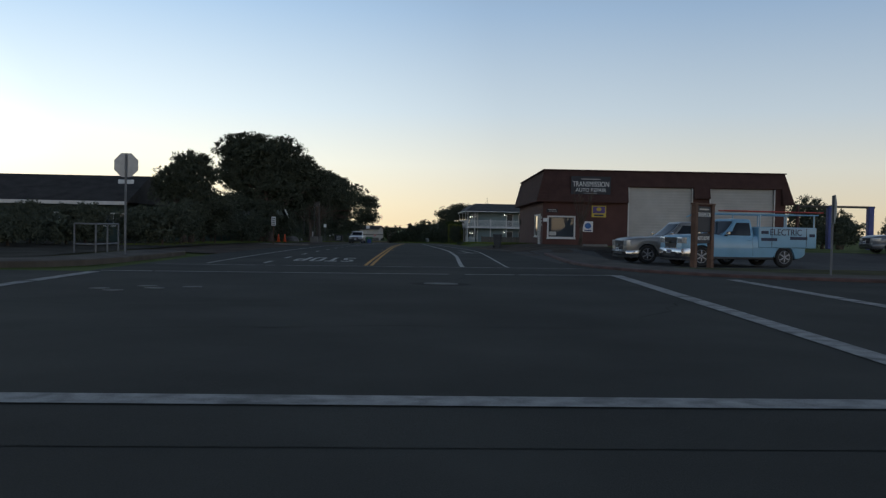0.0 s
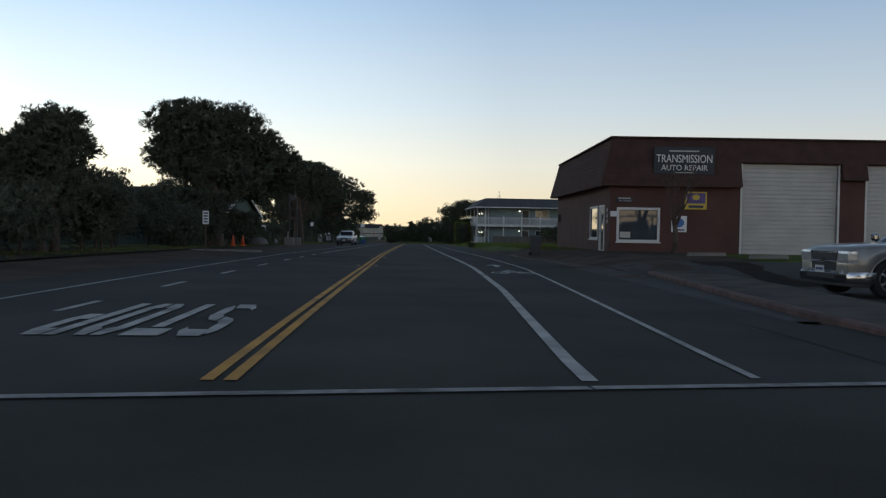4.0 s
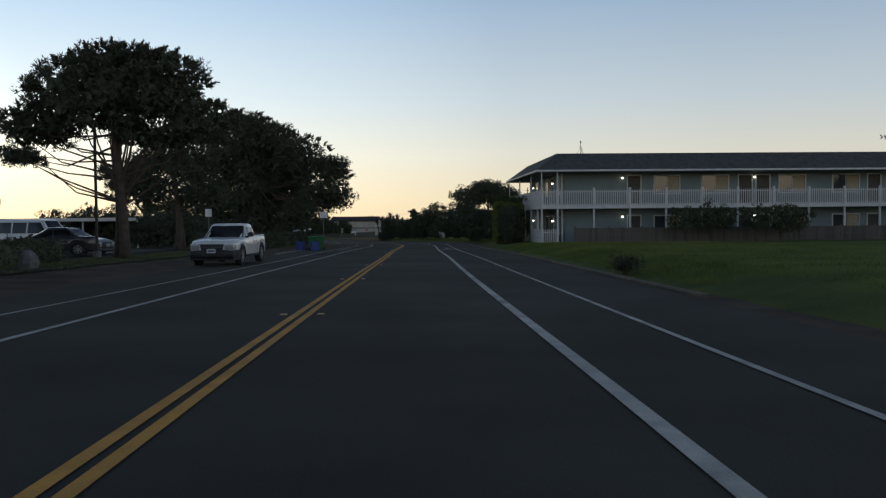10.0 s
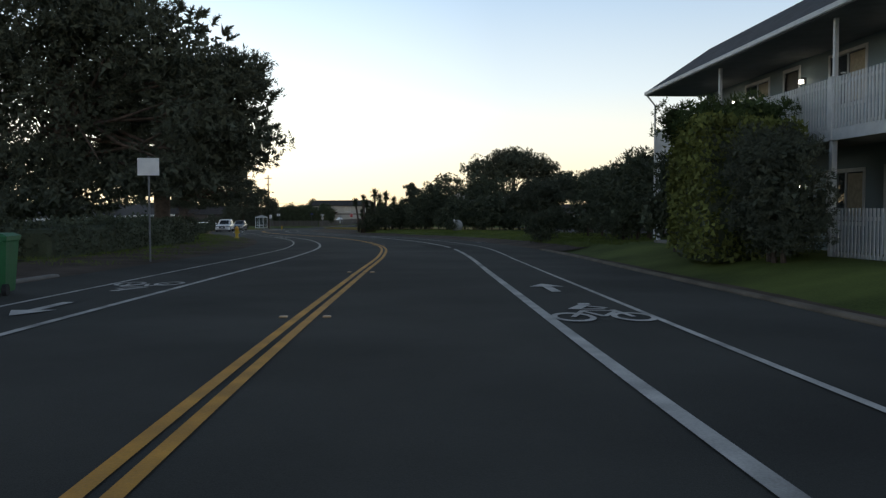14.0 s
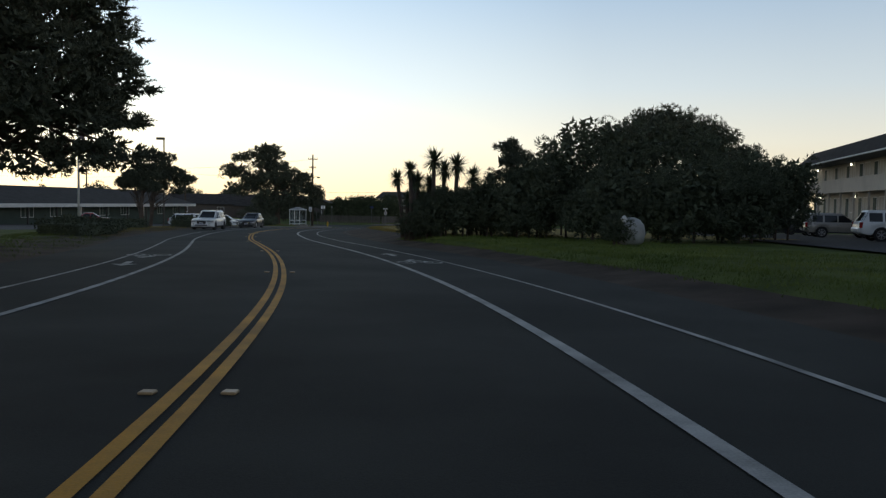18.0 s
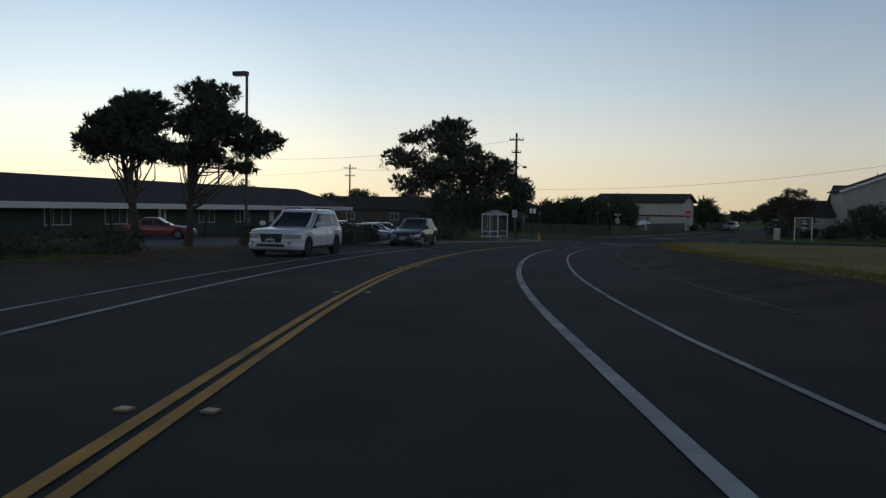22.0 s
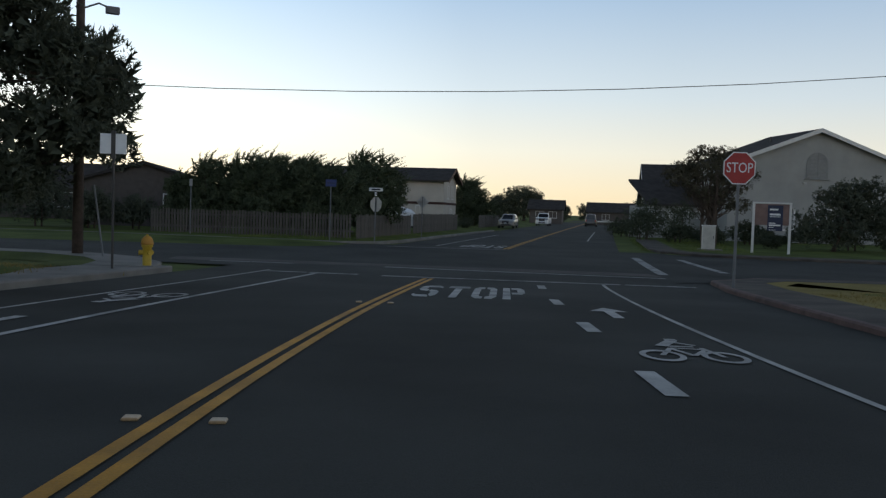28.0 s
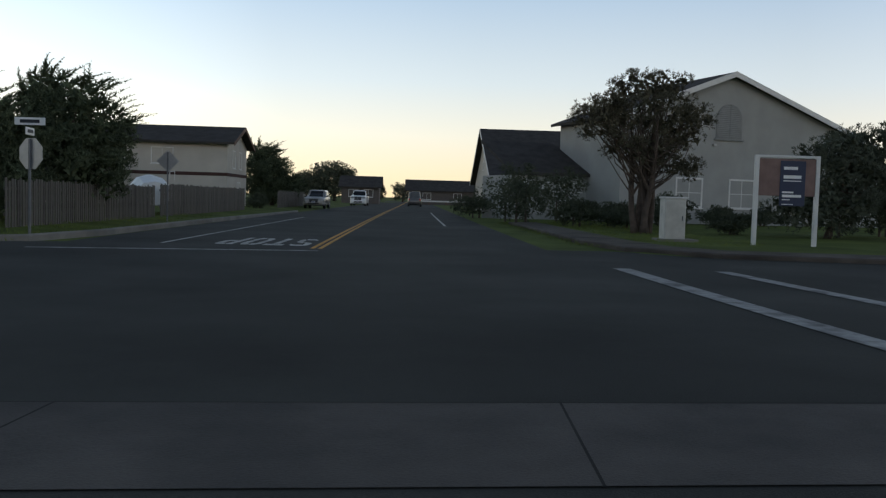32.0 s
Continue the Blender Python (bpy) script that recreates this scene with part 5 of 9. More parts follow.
SILVER = paint("warm_silver_paint", (0.30, 0.28, 0.25), 0.35)
WHITE_CAR = paint("white_car_paint", (0.78, 0.78, 0.76))
BLACK_CAR = paint("black_car_paint", (0.02, 0.02, 0.022))
GREY_CAR = paint("grey_car_paint", (0.16, 0.17, 0.18), 0.3)
RED_CAR = paint("red_car_paint", (0.26, 0.03, 0.03))
RED_METAL = mat("red_ladder_paint", (0.42, 0.07, 0.05), 0.5, vary=0.2, bump=0.05)
BLUE_METAL = mat("blue_lift_paint", (0.05, 0.07, 0.25), 0.45, vary=0.2, bump=0.05)
CONE_ORANGE = mat("cone_orange", (0.7, 0.11, 0.03), 0.55, vary=0.1, bump=0.05)
BIN_GREY = mat("bin_plastic_grey", (0.045, 0.05, 0.055), 0.5, vary=0.15, bump=0.1)
BIN_BLUE = mat("bin_plastic_blue", (0.02, 0.05, 0.20), 0.5, vary=0.15, bump=0.1)
BIN_GREEN = mat("bin_plastic_green", (0.02, 0.14, 0.05), 0.5, vary=0.15, bump=0.1)


# ---- the repair shop at the first corner ----
def repair_shop():
    x0, y0, wx, wy = 8.8, 54.4, 15.2, 16.9
    t = thing("auto_repair_shop", x0, y0, -2.8, "brown stucco repair shop with mansard roof and pale roller doors", "shop building", z=grade(54.4) + 0.22)
    T = 0.25
    base = -0.6
    # west wall with openings for a window and a door
    door, win = (1.15, 2.35), (2.85, 4.75)
    for a, b, z0, z1 in ((T, door[0], base, 3.3), (door[0], door[1], 2.12, 3.3), (door[1], win[0], base, 3.3), (win[0], win[1], base, 0.72), (win[0], win[1], 2.02, 3.3), (win[1], wy - T, base, 3.3), (door[0], door[1], base, 0.0)):
        part("wall", Shape().box(0, a, z0, T, b, z1), BROWN_WALL, t)
    # south wall with openings
    sw = (0.38, 1.95)
    d1, d2 = (5.4, 9.3), (10.5, 14.45)
    for a, b, z0, z1 in ((0, sw[0], base, 3.3), (sw[0], sw[1], base, 0.68), (sw[0], sw[1], 1.9, 3.3), (sw[1], d1[0], base, 3.3), (d1[1], d2[0], base, 4.0), (d2[1], wx, base, 4.0), (d1[0], wx, 3.86, 4.3)):
        part("wall", Shape().box(a, 0, z0, b, T, z1), BROWN_WALL, t)
    part("wall", Shape().box(wx - T, T, base, wx, wy, 3.3), BROWN_WALL, t), part("wall", Shape().box(0, wy - T, base, wx - T, wy, 3.3), BROWN_WALL, t)
    part("floor_slab", Shape().box(T, T, -0.6, wx - T, wy - T, 0.0), CONCRETE, t)
    part("flat_roof", Shape().box(0.3, 0.3, 4.3, wx - 0.3, wy - 0.3, 4.42), DARK_METAL, t)
    part("plinth", Shape().box(-0.05, -0.02, base, 0.0, wy, 0.0, 0.01), CONCRETE, t, "pale painted plinth")
    # mansard: overlapping shingle courses leaning inwards
    out, zb, zt, lean = 0.42, 2.92, 4.86, 0.52

    def courses(side, a, b, z0, z1, n):
        for i in range(n):
            za, zc = z0 + (z1 - z0) * i / n, z0 + (z1 - z0) * (i + 1) / n + 0.01
            oa = out - lean * (za - zb) / (zt - zb)
            oc = out - lean * (zc - zb) / (zt - zb)
            prof = [(-oa - 0.014, za), (-oc, zc), (0.3, zc), (0.3, za)]
            ea = oa
            if side == "w":
                q = [[(p[0], a + (-ea if a <= 0 else 0), p[1]) for p in prof], [(p[0], b + (out if b >= wy else 0), p[1]) for p in prof]]
            elif side == "s":
                q = [[(a + (-ea if a <= 0 else 0), p[0], p[1]) for p in prof], [(b + (ea if b >= wx else 0), p[0], p[1]) for p in prof]]
            else:
                q = [[(wx - p[0], a - ea, p[1]) for p in prof], [(wx - p[0], b + ea, p[1]) for p in prof]]
            part("shingle_course", Shape().loft(q), BROWN_ROOF, t)

    courses("w", 0, wy, zb, zt, 11)
    courses("s", 0, d1[0] - 0.12, zb, zt, 11)
    courses("s", d1[0] - 0.12, wx, 3.9, zt, 6)
    courses("s", d1[1] + 0.1, d2[0] - 0.1, zb + 0.3, 3.9, 4)
    courses("e", 0, wy, zb, zt, 11)
    part("roof_edge", Shape().box(-0.02, -0.02, zt - 0.02, wx + 0.02, 0.12, zt + 0.05, 0.01).box(-0.02, 0.12, zt - 0.02, 0.12, wy, zt + 0.05, 0.01).box(wx - 0.12, 0.12, zt - 0.02, wx + 0.02, wy, zt + 0.05, 0.01), BROWN_ROOF, t, "dark brown roof edge")
    part("soffit", Shape().box(-0.42, -0.42, zb - 0.05, 0.0, wy + 0.3, zb - 0.004).box(0.0, -0.42, zb - 0.05, d1[0] - 0.12, -0.0, zb - 0.004), BROWN_WALL, t)
    part("hip_trim", Shape().tube([(-0.44, -0.44, zb), (0.1, 0.1, zt)], 0.022, 6), BROWN_ROOF, t)
    part("roof_vent", Shape().tube([(1.0, wy - 1.5, 4.4), (1.0, wy - 1.5, 5.1)], 0.06, 10).tube([(1.0, wy - 1.5, 5.08), (1.0, wy - 1.5, 5.18)], [0.1, 0.04], 10), DARK_METAL, t)
    # openings
    window(t, facing(0, win[1], 0.72, "w"), win[1] - win[0], 1.3, fw=0.09, bars=0)
    window(t, facing(sw[0], 0, 0.68, "s"), sw[1] - sw[0], 1.22, fw=0.1, bars=0)
    f = Shape()
    m = facing(0, door[1], 0.0, "w")
    w, h = door[1] - door[0], 2.12
    f.box(0, -0.04, 0, 0.09, 0.1, h, 0.01, m).box(w - 0.09, -0.04, 0, w, 0.1, h, 0.01, m).box(0.09, -0.04, h - 0.1, w - 0.09, 0.1, h, 0.01, m)
    d = part("shop_door", f, TRIM_WHITE, t, "white framed glass shop door")
    part("door_leaf", Shape().box(0.11, 0.0, 0.02, 0.2, 0.05, h - 0.12, 0.005, m).box(w - 0.2, 0.0, 0.02, w - 0.11, 0.05, h - 0.12, 0.005, m).box(0.2, 0.0, 0.02, w - 0.2, 0.05, 0.2, 0.005, m).box(0.2, 0.0, h - 0.26, w - 0.2, 0.05, h - 0.12, 0.005, m), TRIM_WHITE, d)
    part("glass", Shape().box(0.2, 0.015, 0.2, w - 0.2, 0.03, h - 0.26, 0, m), GLASS, d)
    part("push_bar", Shape().tube([m @ Vector((0.2, -0.06, 1.0)), m @ Vector((w - 0.2, -0.06, 1.0))], 0.018, 8), STEEL, d)
    part("notice", Shape().box(w * 0.62, 0.005, 1.25, w * 0.78, 0.013, 1.5, 0, m), SIGN_WHITE, d)
    for a, b in (d1, d2):
        dr = part("roller_door", Shape().box(a, 0.165, 0, b, 0.2, 3.86), DOOR_GREY, t, "pale grey ribbed roller door")
        for i in range(22):
            z = i * 3.86 / 22
            s = Shape().prism([(0.117, z + 0.005), (0.125, z + 0.03), (0.125, z + 0.145), (0.117, z + 0.17), (0.16, z + 0.17), (0.16, z + 0.005)], a, b, "x")
            part("slat", s, DOOR_GREY, dr)
        for c in (a - 0.08, b):
            part("jamb", Shape().box(c, -0.03, 0, c + 0.08, 0.1, 3.86, 0.01), TRIM_WHITE, dr)
    # signs
    p = part("sign_board", Shape().box(1.68, -0.33, 3.36, 4.15, -0.29, 4.48, 0.02), SIGN_DARK, t, "dark signboard with white letters")
    lettering(p, "TRANSMISSION", 0.46, pose(2.92, -0.34, 3.98), SIGN_WHITE, 0.72)
    lettering(p, "AUTO REPAIR", 0.32, pose(2.92, -0.34, 3.62), SIGN_WHITE, 0.95)
    part("small_line", Shape().box(2.3, -0.345, 4.28, 3.5, -0.332, 4.33), SIGN_GREY, p), part("small_line", Shape().box(2.5, -0.345, 3.42, 3.3, -0.332, 3.45), SIGN_GREY, p)
    p = part("sign_plate", Shape().box(3.05, -0.05, 1.95, 3.95, -0.003, 2.68, 0.01), SIGN_YELLOW, t, "purple and yellow plate")
    part("sign_field", Shape().box(3.12, -0.06, 2.2, 3.88, -0.052, 2.62), mat("sign_purple", (0.10, 0.06, 0.22), 0.5, bump=0.03), p), part("sign_disc", Shape().prism([(3.5 + 0.16 * math.cos(i * 0.785), 2.45 + 0.12 * math.sin(i * 0.785)) for i in range(8)], -0.068, -0.061, "y"), SIGN_YELLOW, p)
    part("small_line", Shape().box(3.2, -0.06, 2.02, 3.8, -0.052, 2.12), SIGN_NAVY, p)
    p = part("sign_plate", Shape().box(2.52, -0.05, 1.02, 3.15, -0.003, 1.68, 0.01), SIGN_WHITE, t, "white plate with a blue gear")
    part("sign_disc", Shape().prism([(2.835 + (0.22 if i % 2 else 0.19) * math.cos(i * 0.314), 1.4 + (0.2 if i % 2 else 0.17) * math.sin(i * 0.314)) for i in range(20)], -0.062, -0.052, "y"), mat("gear_blue", (0.05, 0.16, 0.42), 0.5, bump=0.03), p)
    part("small_line", Shape().box(2.62, -0.06, 1.08, 3.05, -0.052, 1.14), SIGN_BLUE, p)
    p = part("sign_plate", Shape().box(0.22, -0.04, 2.2, 0.92, -0.003, 2.42, 0.006), SIGN_DARK, t, "small dark plate over the window")
    lettering(p, "ENTRANCE", 0.105, pose(0.62, -0.045, 2.27), SIGN_GREY, 0.95)
    part("small_line", Shape().box(0.32, -0.05, 2.35, 0.82, -0.042, 2.395), SIGN_GREY, p)
    part("notice", Shape().box(0.02, -0.02, 1.62, 0.3, -0.003, 1.84), SIGN_WHITE, t)
    for z in (1.35, 1.58, 1.81):
        part("number_bar", Shape().box(0.0, 0.55, z, -0.012, 0.65, z + 0.15), SIGN_WHITE, t, "pale number bar")
    part("notice", Shape().box(0.42, 0.0, 0.76, 0.85, 0.014, 1.0), SIGN_GREY, t)
    part("vent_box", Shape().box(-0.14, 15.5, 1.45, 0.0, 15.75, 1.9, 0.02), DARK_METAL, t, "dark wall vent box")


repair_shop()
sv = car("service_truck", 13.5, 35.05, 192, "big_pickup", LIGHT_BLUE, "light blue electric service truck with a ladder rack", "truck", trim=CHROME)
part("locker_box", Shape().box(-3.2, -1.02, 0.78, -0.5, -0.55, 1.62, 0.03), LIGHT_BLUE, sv), part("locker_box", Shape().box(-3.2, 0.55, 0.78, -0.5, 1.02, 1.62, 0.03), LIGHT_BLUE, sv)
part("load_floor", Shape().box(-3.2, -0.55, 0.78, -0.5, 0.55, 0.9), DARK_METAL, sv)
for x in (-3.1, -1.8, -0.58):
    for side in (-1, 1):
        part("rack_post", Shape().tube([(x, side * 0.95, 1.6), (x, side * 0.95, 2.12)], 0.03, 6), LIGHT_BLUE, sv)
for side in (-1, 1):
    part("rack_rail", Shape().tube([(-3.3, side * 0.95, 2.12), (1.3, side * 0.9, 2.12), (1.6, side * 0.9, 1.98)], 0.03, 6), LIGHT_BLUE, sv)
for x in (-3.1, -2.0, -1.05, 0.2, 1.2):
    part("rack_bar", Shape().tube([(x, -0.95, 2.13), (x, 0.95, 2.13)], 0.025, 6), LIGHT_BLUE, sv)
for side, m in ((1, pose(0, 0, 0)),):
    lad = part("ladder", Shape().tube([(-3.7, 0.75, 2.24), (0.9, 0.75, 2.24)], 0.03, 6).tube([(-3.7, 0.35, 2.24), (0.9, 0.35, 2.24)], 0.03, 6), RED_METAL, sv, "red fibreglass ladder")
    for i in range(14):
        part("rung", Shape().tube([(-3.5 + i * 0.32, 0.35, 2.24), (-3.5 + i * 0.32, 0.75, 2.24)], 0.014, 6), STEEL, lad)
lettering(sv, "ELECTRIC", 0.36, pose(-1.75, 1.03, 1.4, 0, 0, 180), SIGN_NAVY, 0.95)
for z, a, b in ((1.12, -1.35, -0.62), (1.18, -2.75, -1.95), (1.4, -0.95, -0.62), (1.3, -3.1, -2.85)):
    part("small_line", Shape().box(a, 1.02, z - 0.06, b, 1.026, z + 0.06), SIGN_NAVY, sv)
part("locker_seam", Shape().box(-1.12, 1.02, 0.82, -1.1, 1.027, 1.58).box(-2.72, 1.02, 0.82, -2.7, 1.027, 1.58), PLASTIC, sv)
car("pickup_truck", 12.1, 37.55, 187, "crew_pickup", SILVER, "warm silver crew pickup parked before the shop", "truck", trim=CHROME)
car("parked_suv", 27.6, 46.2, 178, "suv", GREY_CAR, "grey off-road car parked beyond the lift", "car", z=land(27.6, 46.2))


def wood_sign():
    t = thing("shop_sign", 10.55, 30.2, 39, "brown wooden post sign with white letters on dark panels", "sign")
    part("post", Shape().box(-0.62, -0.09, -0.3, -0.44, 0.09, 2.3, 0.015), WOOD_BROWN, t), part("post", Shape().box(0.44, -0.09, -0.3, 0.62, 0.09, 2.3, 0.015), WOOD_BROWN, t)
    part("cap", Shape().box(-0.66, -0.1, 2.3, 0.66, 0.1, 2.36, 0.01), WOOD_BROWN, t)
    p = part("panel", Shape().box(-0.44, -0.04, 1.35, 0.44, 0.04, 2.25, 0.01), SIGN_DARK, t)
    lettering(p, "TRANSMISSION", 0.22, pose(0, -0.045, 1.95), SIGN_WHITE, 0.55)
    part("small_line", Shape().box(-0.3, -0.05, 2.12, 0.3, -0.042, 2.17), SIGN_GREY, p)
    p = part("panel", Shape().box(-0.44, -0.04, 0.95, 0.44, 0.04, 1.3, 0.01), SIGN_DARK, t)
    lettering(p, "AUTO REPAIR", 0.2, pose(0, -0.045, 1.13), SIGN_WHITE, 0.62)


wood_sign()


def octagon(r):
    return [(r * math.cos(math.pi / 8 + i * math.pi / 4), r * math.sin(math.pi / 8 + i * math.pi / 4)) for i in range(8)]


def stop_sign(x, y, turn, label, face=True, h=2.7, extra=False, z=None):
    """A stop sign; its face looks along local -y."""
    t = thing("stop_sign", x, y, turn, label, "stop sign", z=z)
    part("post", Shape().box(-0.03, 0.0, -0.3, 0.03, 0.05, h + 0.35, 0.008), STEEL, t)
    p = part("plate", Shape().prism([(a, b + h) for a, b in octagon(0.40)], -0.012, -0.004, "y"), SIGN_GREY, t)
    part("border", Shape().prism([(a, b + h) for a, b in octagon(0.398)], -0.016, -0.012, "y"), SIGN_WHITE, p), part("field", Shape().prism([(a, b + h) for a, b in octagon(0.372)], -0.020, -0.016, "y"), SIGN_RED, p)
    lettering(p, "STOP", 0.33, pose(0, -0.022, h), SIGN_WHITE, 0.78)
    if extra:
        part("small_plate", Shape().box(-0.24, -0.02, h - 0.58, 0.24, -0.006, h - 0.45, 0.004), SIGN_WHITE, t)
    return t


stop_sign(-8.6, 27.6, 180, "grey back of a stop sign on a steel post", extra=True, h=2.86)
stop_sign(11.1, 22.0, 72, "stop sign seen edge-on on a steel post", h=1.8)

rail = thing("pipe_railing", -9.75, 28.3, 88, "short grey pipe railing at the street corner", "railing")
for x, y in ((0, 0), (1.0, 0), (2.0, 0), (0, 0.68)):
    part("post", Shape().tube([(x, y, -0.2), (x, y, 0.95)], 0.03, 8), STEEL, rail)
for z in (0.3, 0.95):
    part("rail", Shape().tube([(2.0, 0, z), (0, 0, z), (0, 0.68, z)], 0.028, 8), STEEL, rail)

lift = thing("car_lift", 30.0, 60.0, 0, "blue two-post car lift with a cross beam", "car lift")
for x in (0, 2.9):
    part("column", Shape().box(x - 0.2, -0.2, 0, x + 0.2, 0.2, 3.0, 0.03), BLUE_METAL, lift)
part("cross_beam", Shape().box(-2.4, -0.1, 2.9, 3.2, 0.1, 3.05, 0.02), DARK_METAL, lift)
part("lift_arm", Shape().box(-2.4, -0.15, 0, -2.25, 0.1, 3.0, 0.02), mat("rusty_brown", (0.12, 0.06, 0.05), 0.7, bump=0.1), lift)


def wheelie_bin(x, y, turn, colour, label, lid=None, group="", z=None, tip=0.0):
    t = thing("wheelie_bin", x, y, turn, label, "bin", group, z=z)
    if tip:
        t.matrix_basis = t.matrix_basis @ pose(0, 0, 0.3, tip)
    rings = [[(-a, -b, z), (a, -b, z), (a, b, z), (-a, b, z)] for a, b, z in ((0.22, 0.24, 0.06), (0.23, 0.25, 0.1), (0.29, 0.33, 0.98), (0.31, 0.36, 1.0), (0.31, 0.36, 1.04))]
    part("bin_body", Shape().loft(rings), colour, t)
    rings = [[(-a, -b + o, z), (a, -b + o, z), (a, b + o, z), (-a, b + o, z)] for a, b, o, z in ((0.32, 0.38, 0.0, 1.04), (0.32, 0.38, 0.0, 1.08), (0.22, 0.3, 0.02, 1.13))]
    part("lid", Shape().loft(rings), lid or colour, t)
    part("handle", Shape().tube([(-0.25, 0.4, 0.98), (0.25, 0.4, 0.98)], 0.018, 8), colour, t)
    for s in (-1, 1):
        part("wheel", Shape().tube([(s * 0.2, 0.27, 0.11), (s * 0.28, 0.27, 0.11)], 0.11, 14), RUBBER, t)
    return t


shop_bin = wheelie_bin(6.55, 59.6, 80, BIN_GREY, "dark grey wheelie bin beside the brown shop wall")
shop_bin.matrix_basis = shop_bin.matrix_basis @ Matrix.Scale(0.84, 4)

# bare little tree before the shop window
def bare_tree(x, y, h, seed, label):
    rng = random.Random(seed)
    t = thing("bare_tree", x, y, 0, label, "tree")
    s = Shape()
    s.tube([(0, 0, -0.1), (0.05, 0, 0.6), (0.0, 0.05, h * 0.4)], [0.13, 0.1, 0.09], 8)
    for i in range(9):
        u = Shape()
        a = rng.uniform(0, 6.28)
        p = Vector((0, 0.05, h * rng.uniform(0.25, 0.42)))
        q = p + Vector((math.cos(a) * 0.35, math.sin(a) * 0.35, h * 0.28))
        e = q + Vector((math.cos(a) * 0.4, math.sin(a) * 0.4, h * rng.uniform(0.2, 0.36)))
        u.tube([p, q, e], [0.045, 0.03, 0.008], 5)
        for j in range(7):
            f = rng.uniform(0.2, 1.0)
            b = q.lerp(e, f)
            c = b + Vector((rng.uniform(-0.3, 0.3), rng.uniform(-0.3, 0.3), rng.uniform(0.1, 0.45)))
            u.tube([b, (b + c) / 2 + Vector((0.03, 0, 0)), c], [0.014, 0.01, 0.004], 4, caps=False)
        part("branch", u, BARK, t)
    part("trunk", s, BARK, t, smooth=True)


bare_tree(10.6, 51.5, 3.2, 5, "small pruned leafless tree before the shop window")
for i, (x, y) in enumerate(((10.9, 48.8), (12.6, 47.6))):
    w = thing("wheel_stop", x, y, 20, "short concrete wheel stop before the shop", "wheel stop")
    part("block", Shape().prism([(-0.8, 0), (0.8, 0), (0.75, 0.12), (-0.75, 0.12)], -0.08, 0.08, "y"), CONCRETE, w)


def sign_post(x, y, h, plates, label, turn=0.0, name="street_sign", post=None, z=None):
    """A sign on a post; plates: (width, height, centre height, front material, lines)."""
    t = thing(name, x, y, turn, label, "sign", z=z)
    part("post", Shape().tube([(0, 0.03, -0.2), (0, 0.03, h)], 0.03, 8), post or STEEL, t)
    for w, ph, c, m, lines in plates:
        p = part("plate", Shape().box(-w / 2, -0.012, c - ph / 2, w / 2, -0.002, c + ph / 2, 0.003), m, t)
        for i in range(lines):
            z0 = c + ph / 2 - ph * (i + 0.8) / (lines + 0.6)
            part("text_bar", Shape().box(-w * 0.34, -0.016, z0 - ph * 0.05, w * 0.34, -0.0125, z0 + ph * 0.05), SIGN_DARK, p)
    return t


# ---- west side, from the first corner to the green house ----
def low_building():
    t = thing("low_building", -42, 50, 0, "low dark building with a pale fascia and a row of windows", "building", z=land(-42, 50) - 0.3)
    L, D = 26.0, 10
    for a, b, z0, z1 in ((0, L, -0.4, 1.15), (0, L, 1.9, 2.5)):
        part("wall", Shape().box(a, 0, z0, b, 0.2, z1), GREEN_WALL, t)
    part("wall", Shape().box(L - 0.2, 0.2, -0.4, L, D, 2.5), GREEN_WALL, t), part("wall", Shape().box(0, D - 0.2, -0.4, L - 0.2, D, 2.5), GREEN_WALL, t)
    for i in range(9):
        x = 0.4 + i * 3.0
        window(t, facing(x, 0.02, 1.2, "s"), 2.0, 0.65, bars=2, sill=False)
        part("pier", Shape().box(x + 2.1, 0.0, 1.15, x + 2.95, 0.2, 1.9), GREEN_WALL, t)
    part("fascia", Shape().box(-0.7, -0.75, 2.35, L + 0.7, -0.68, 2.55, 0.01), TRIM_WHITE, t)
    prof = [(-0.7, 2.5), (D + 0.7, 2.5), (D * 0.62, 4.2), (D * 0.38, 4.2)]
    rings = [[(-0.7, p[0], p[1]) for p in prof], [(2.5, p[0], p[1]) for p in prof], [(L + 0.7, p[0], p[1]) for p in prof]]
    part("roof", Shape().loft(rings), DARK_ROOF, t)


low_building()


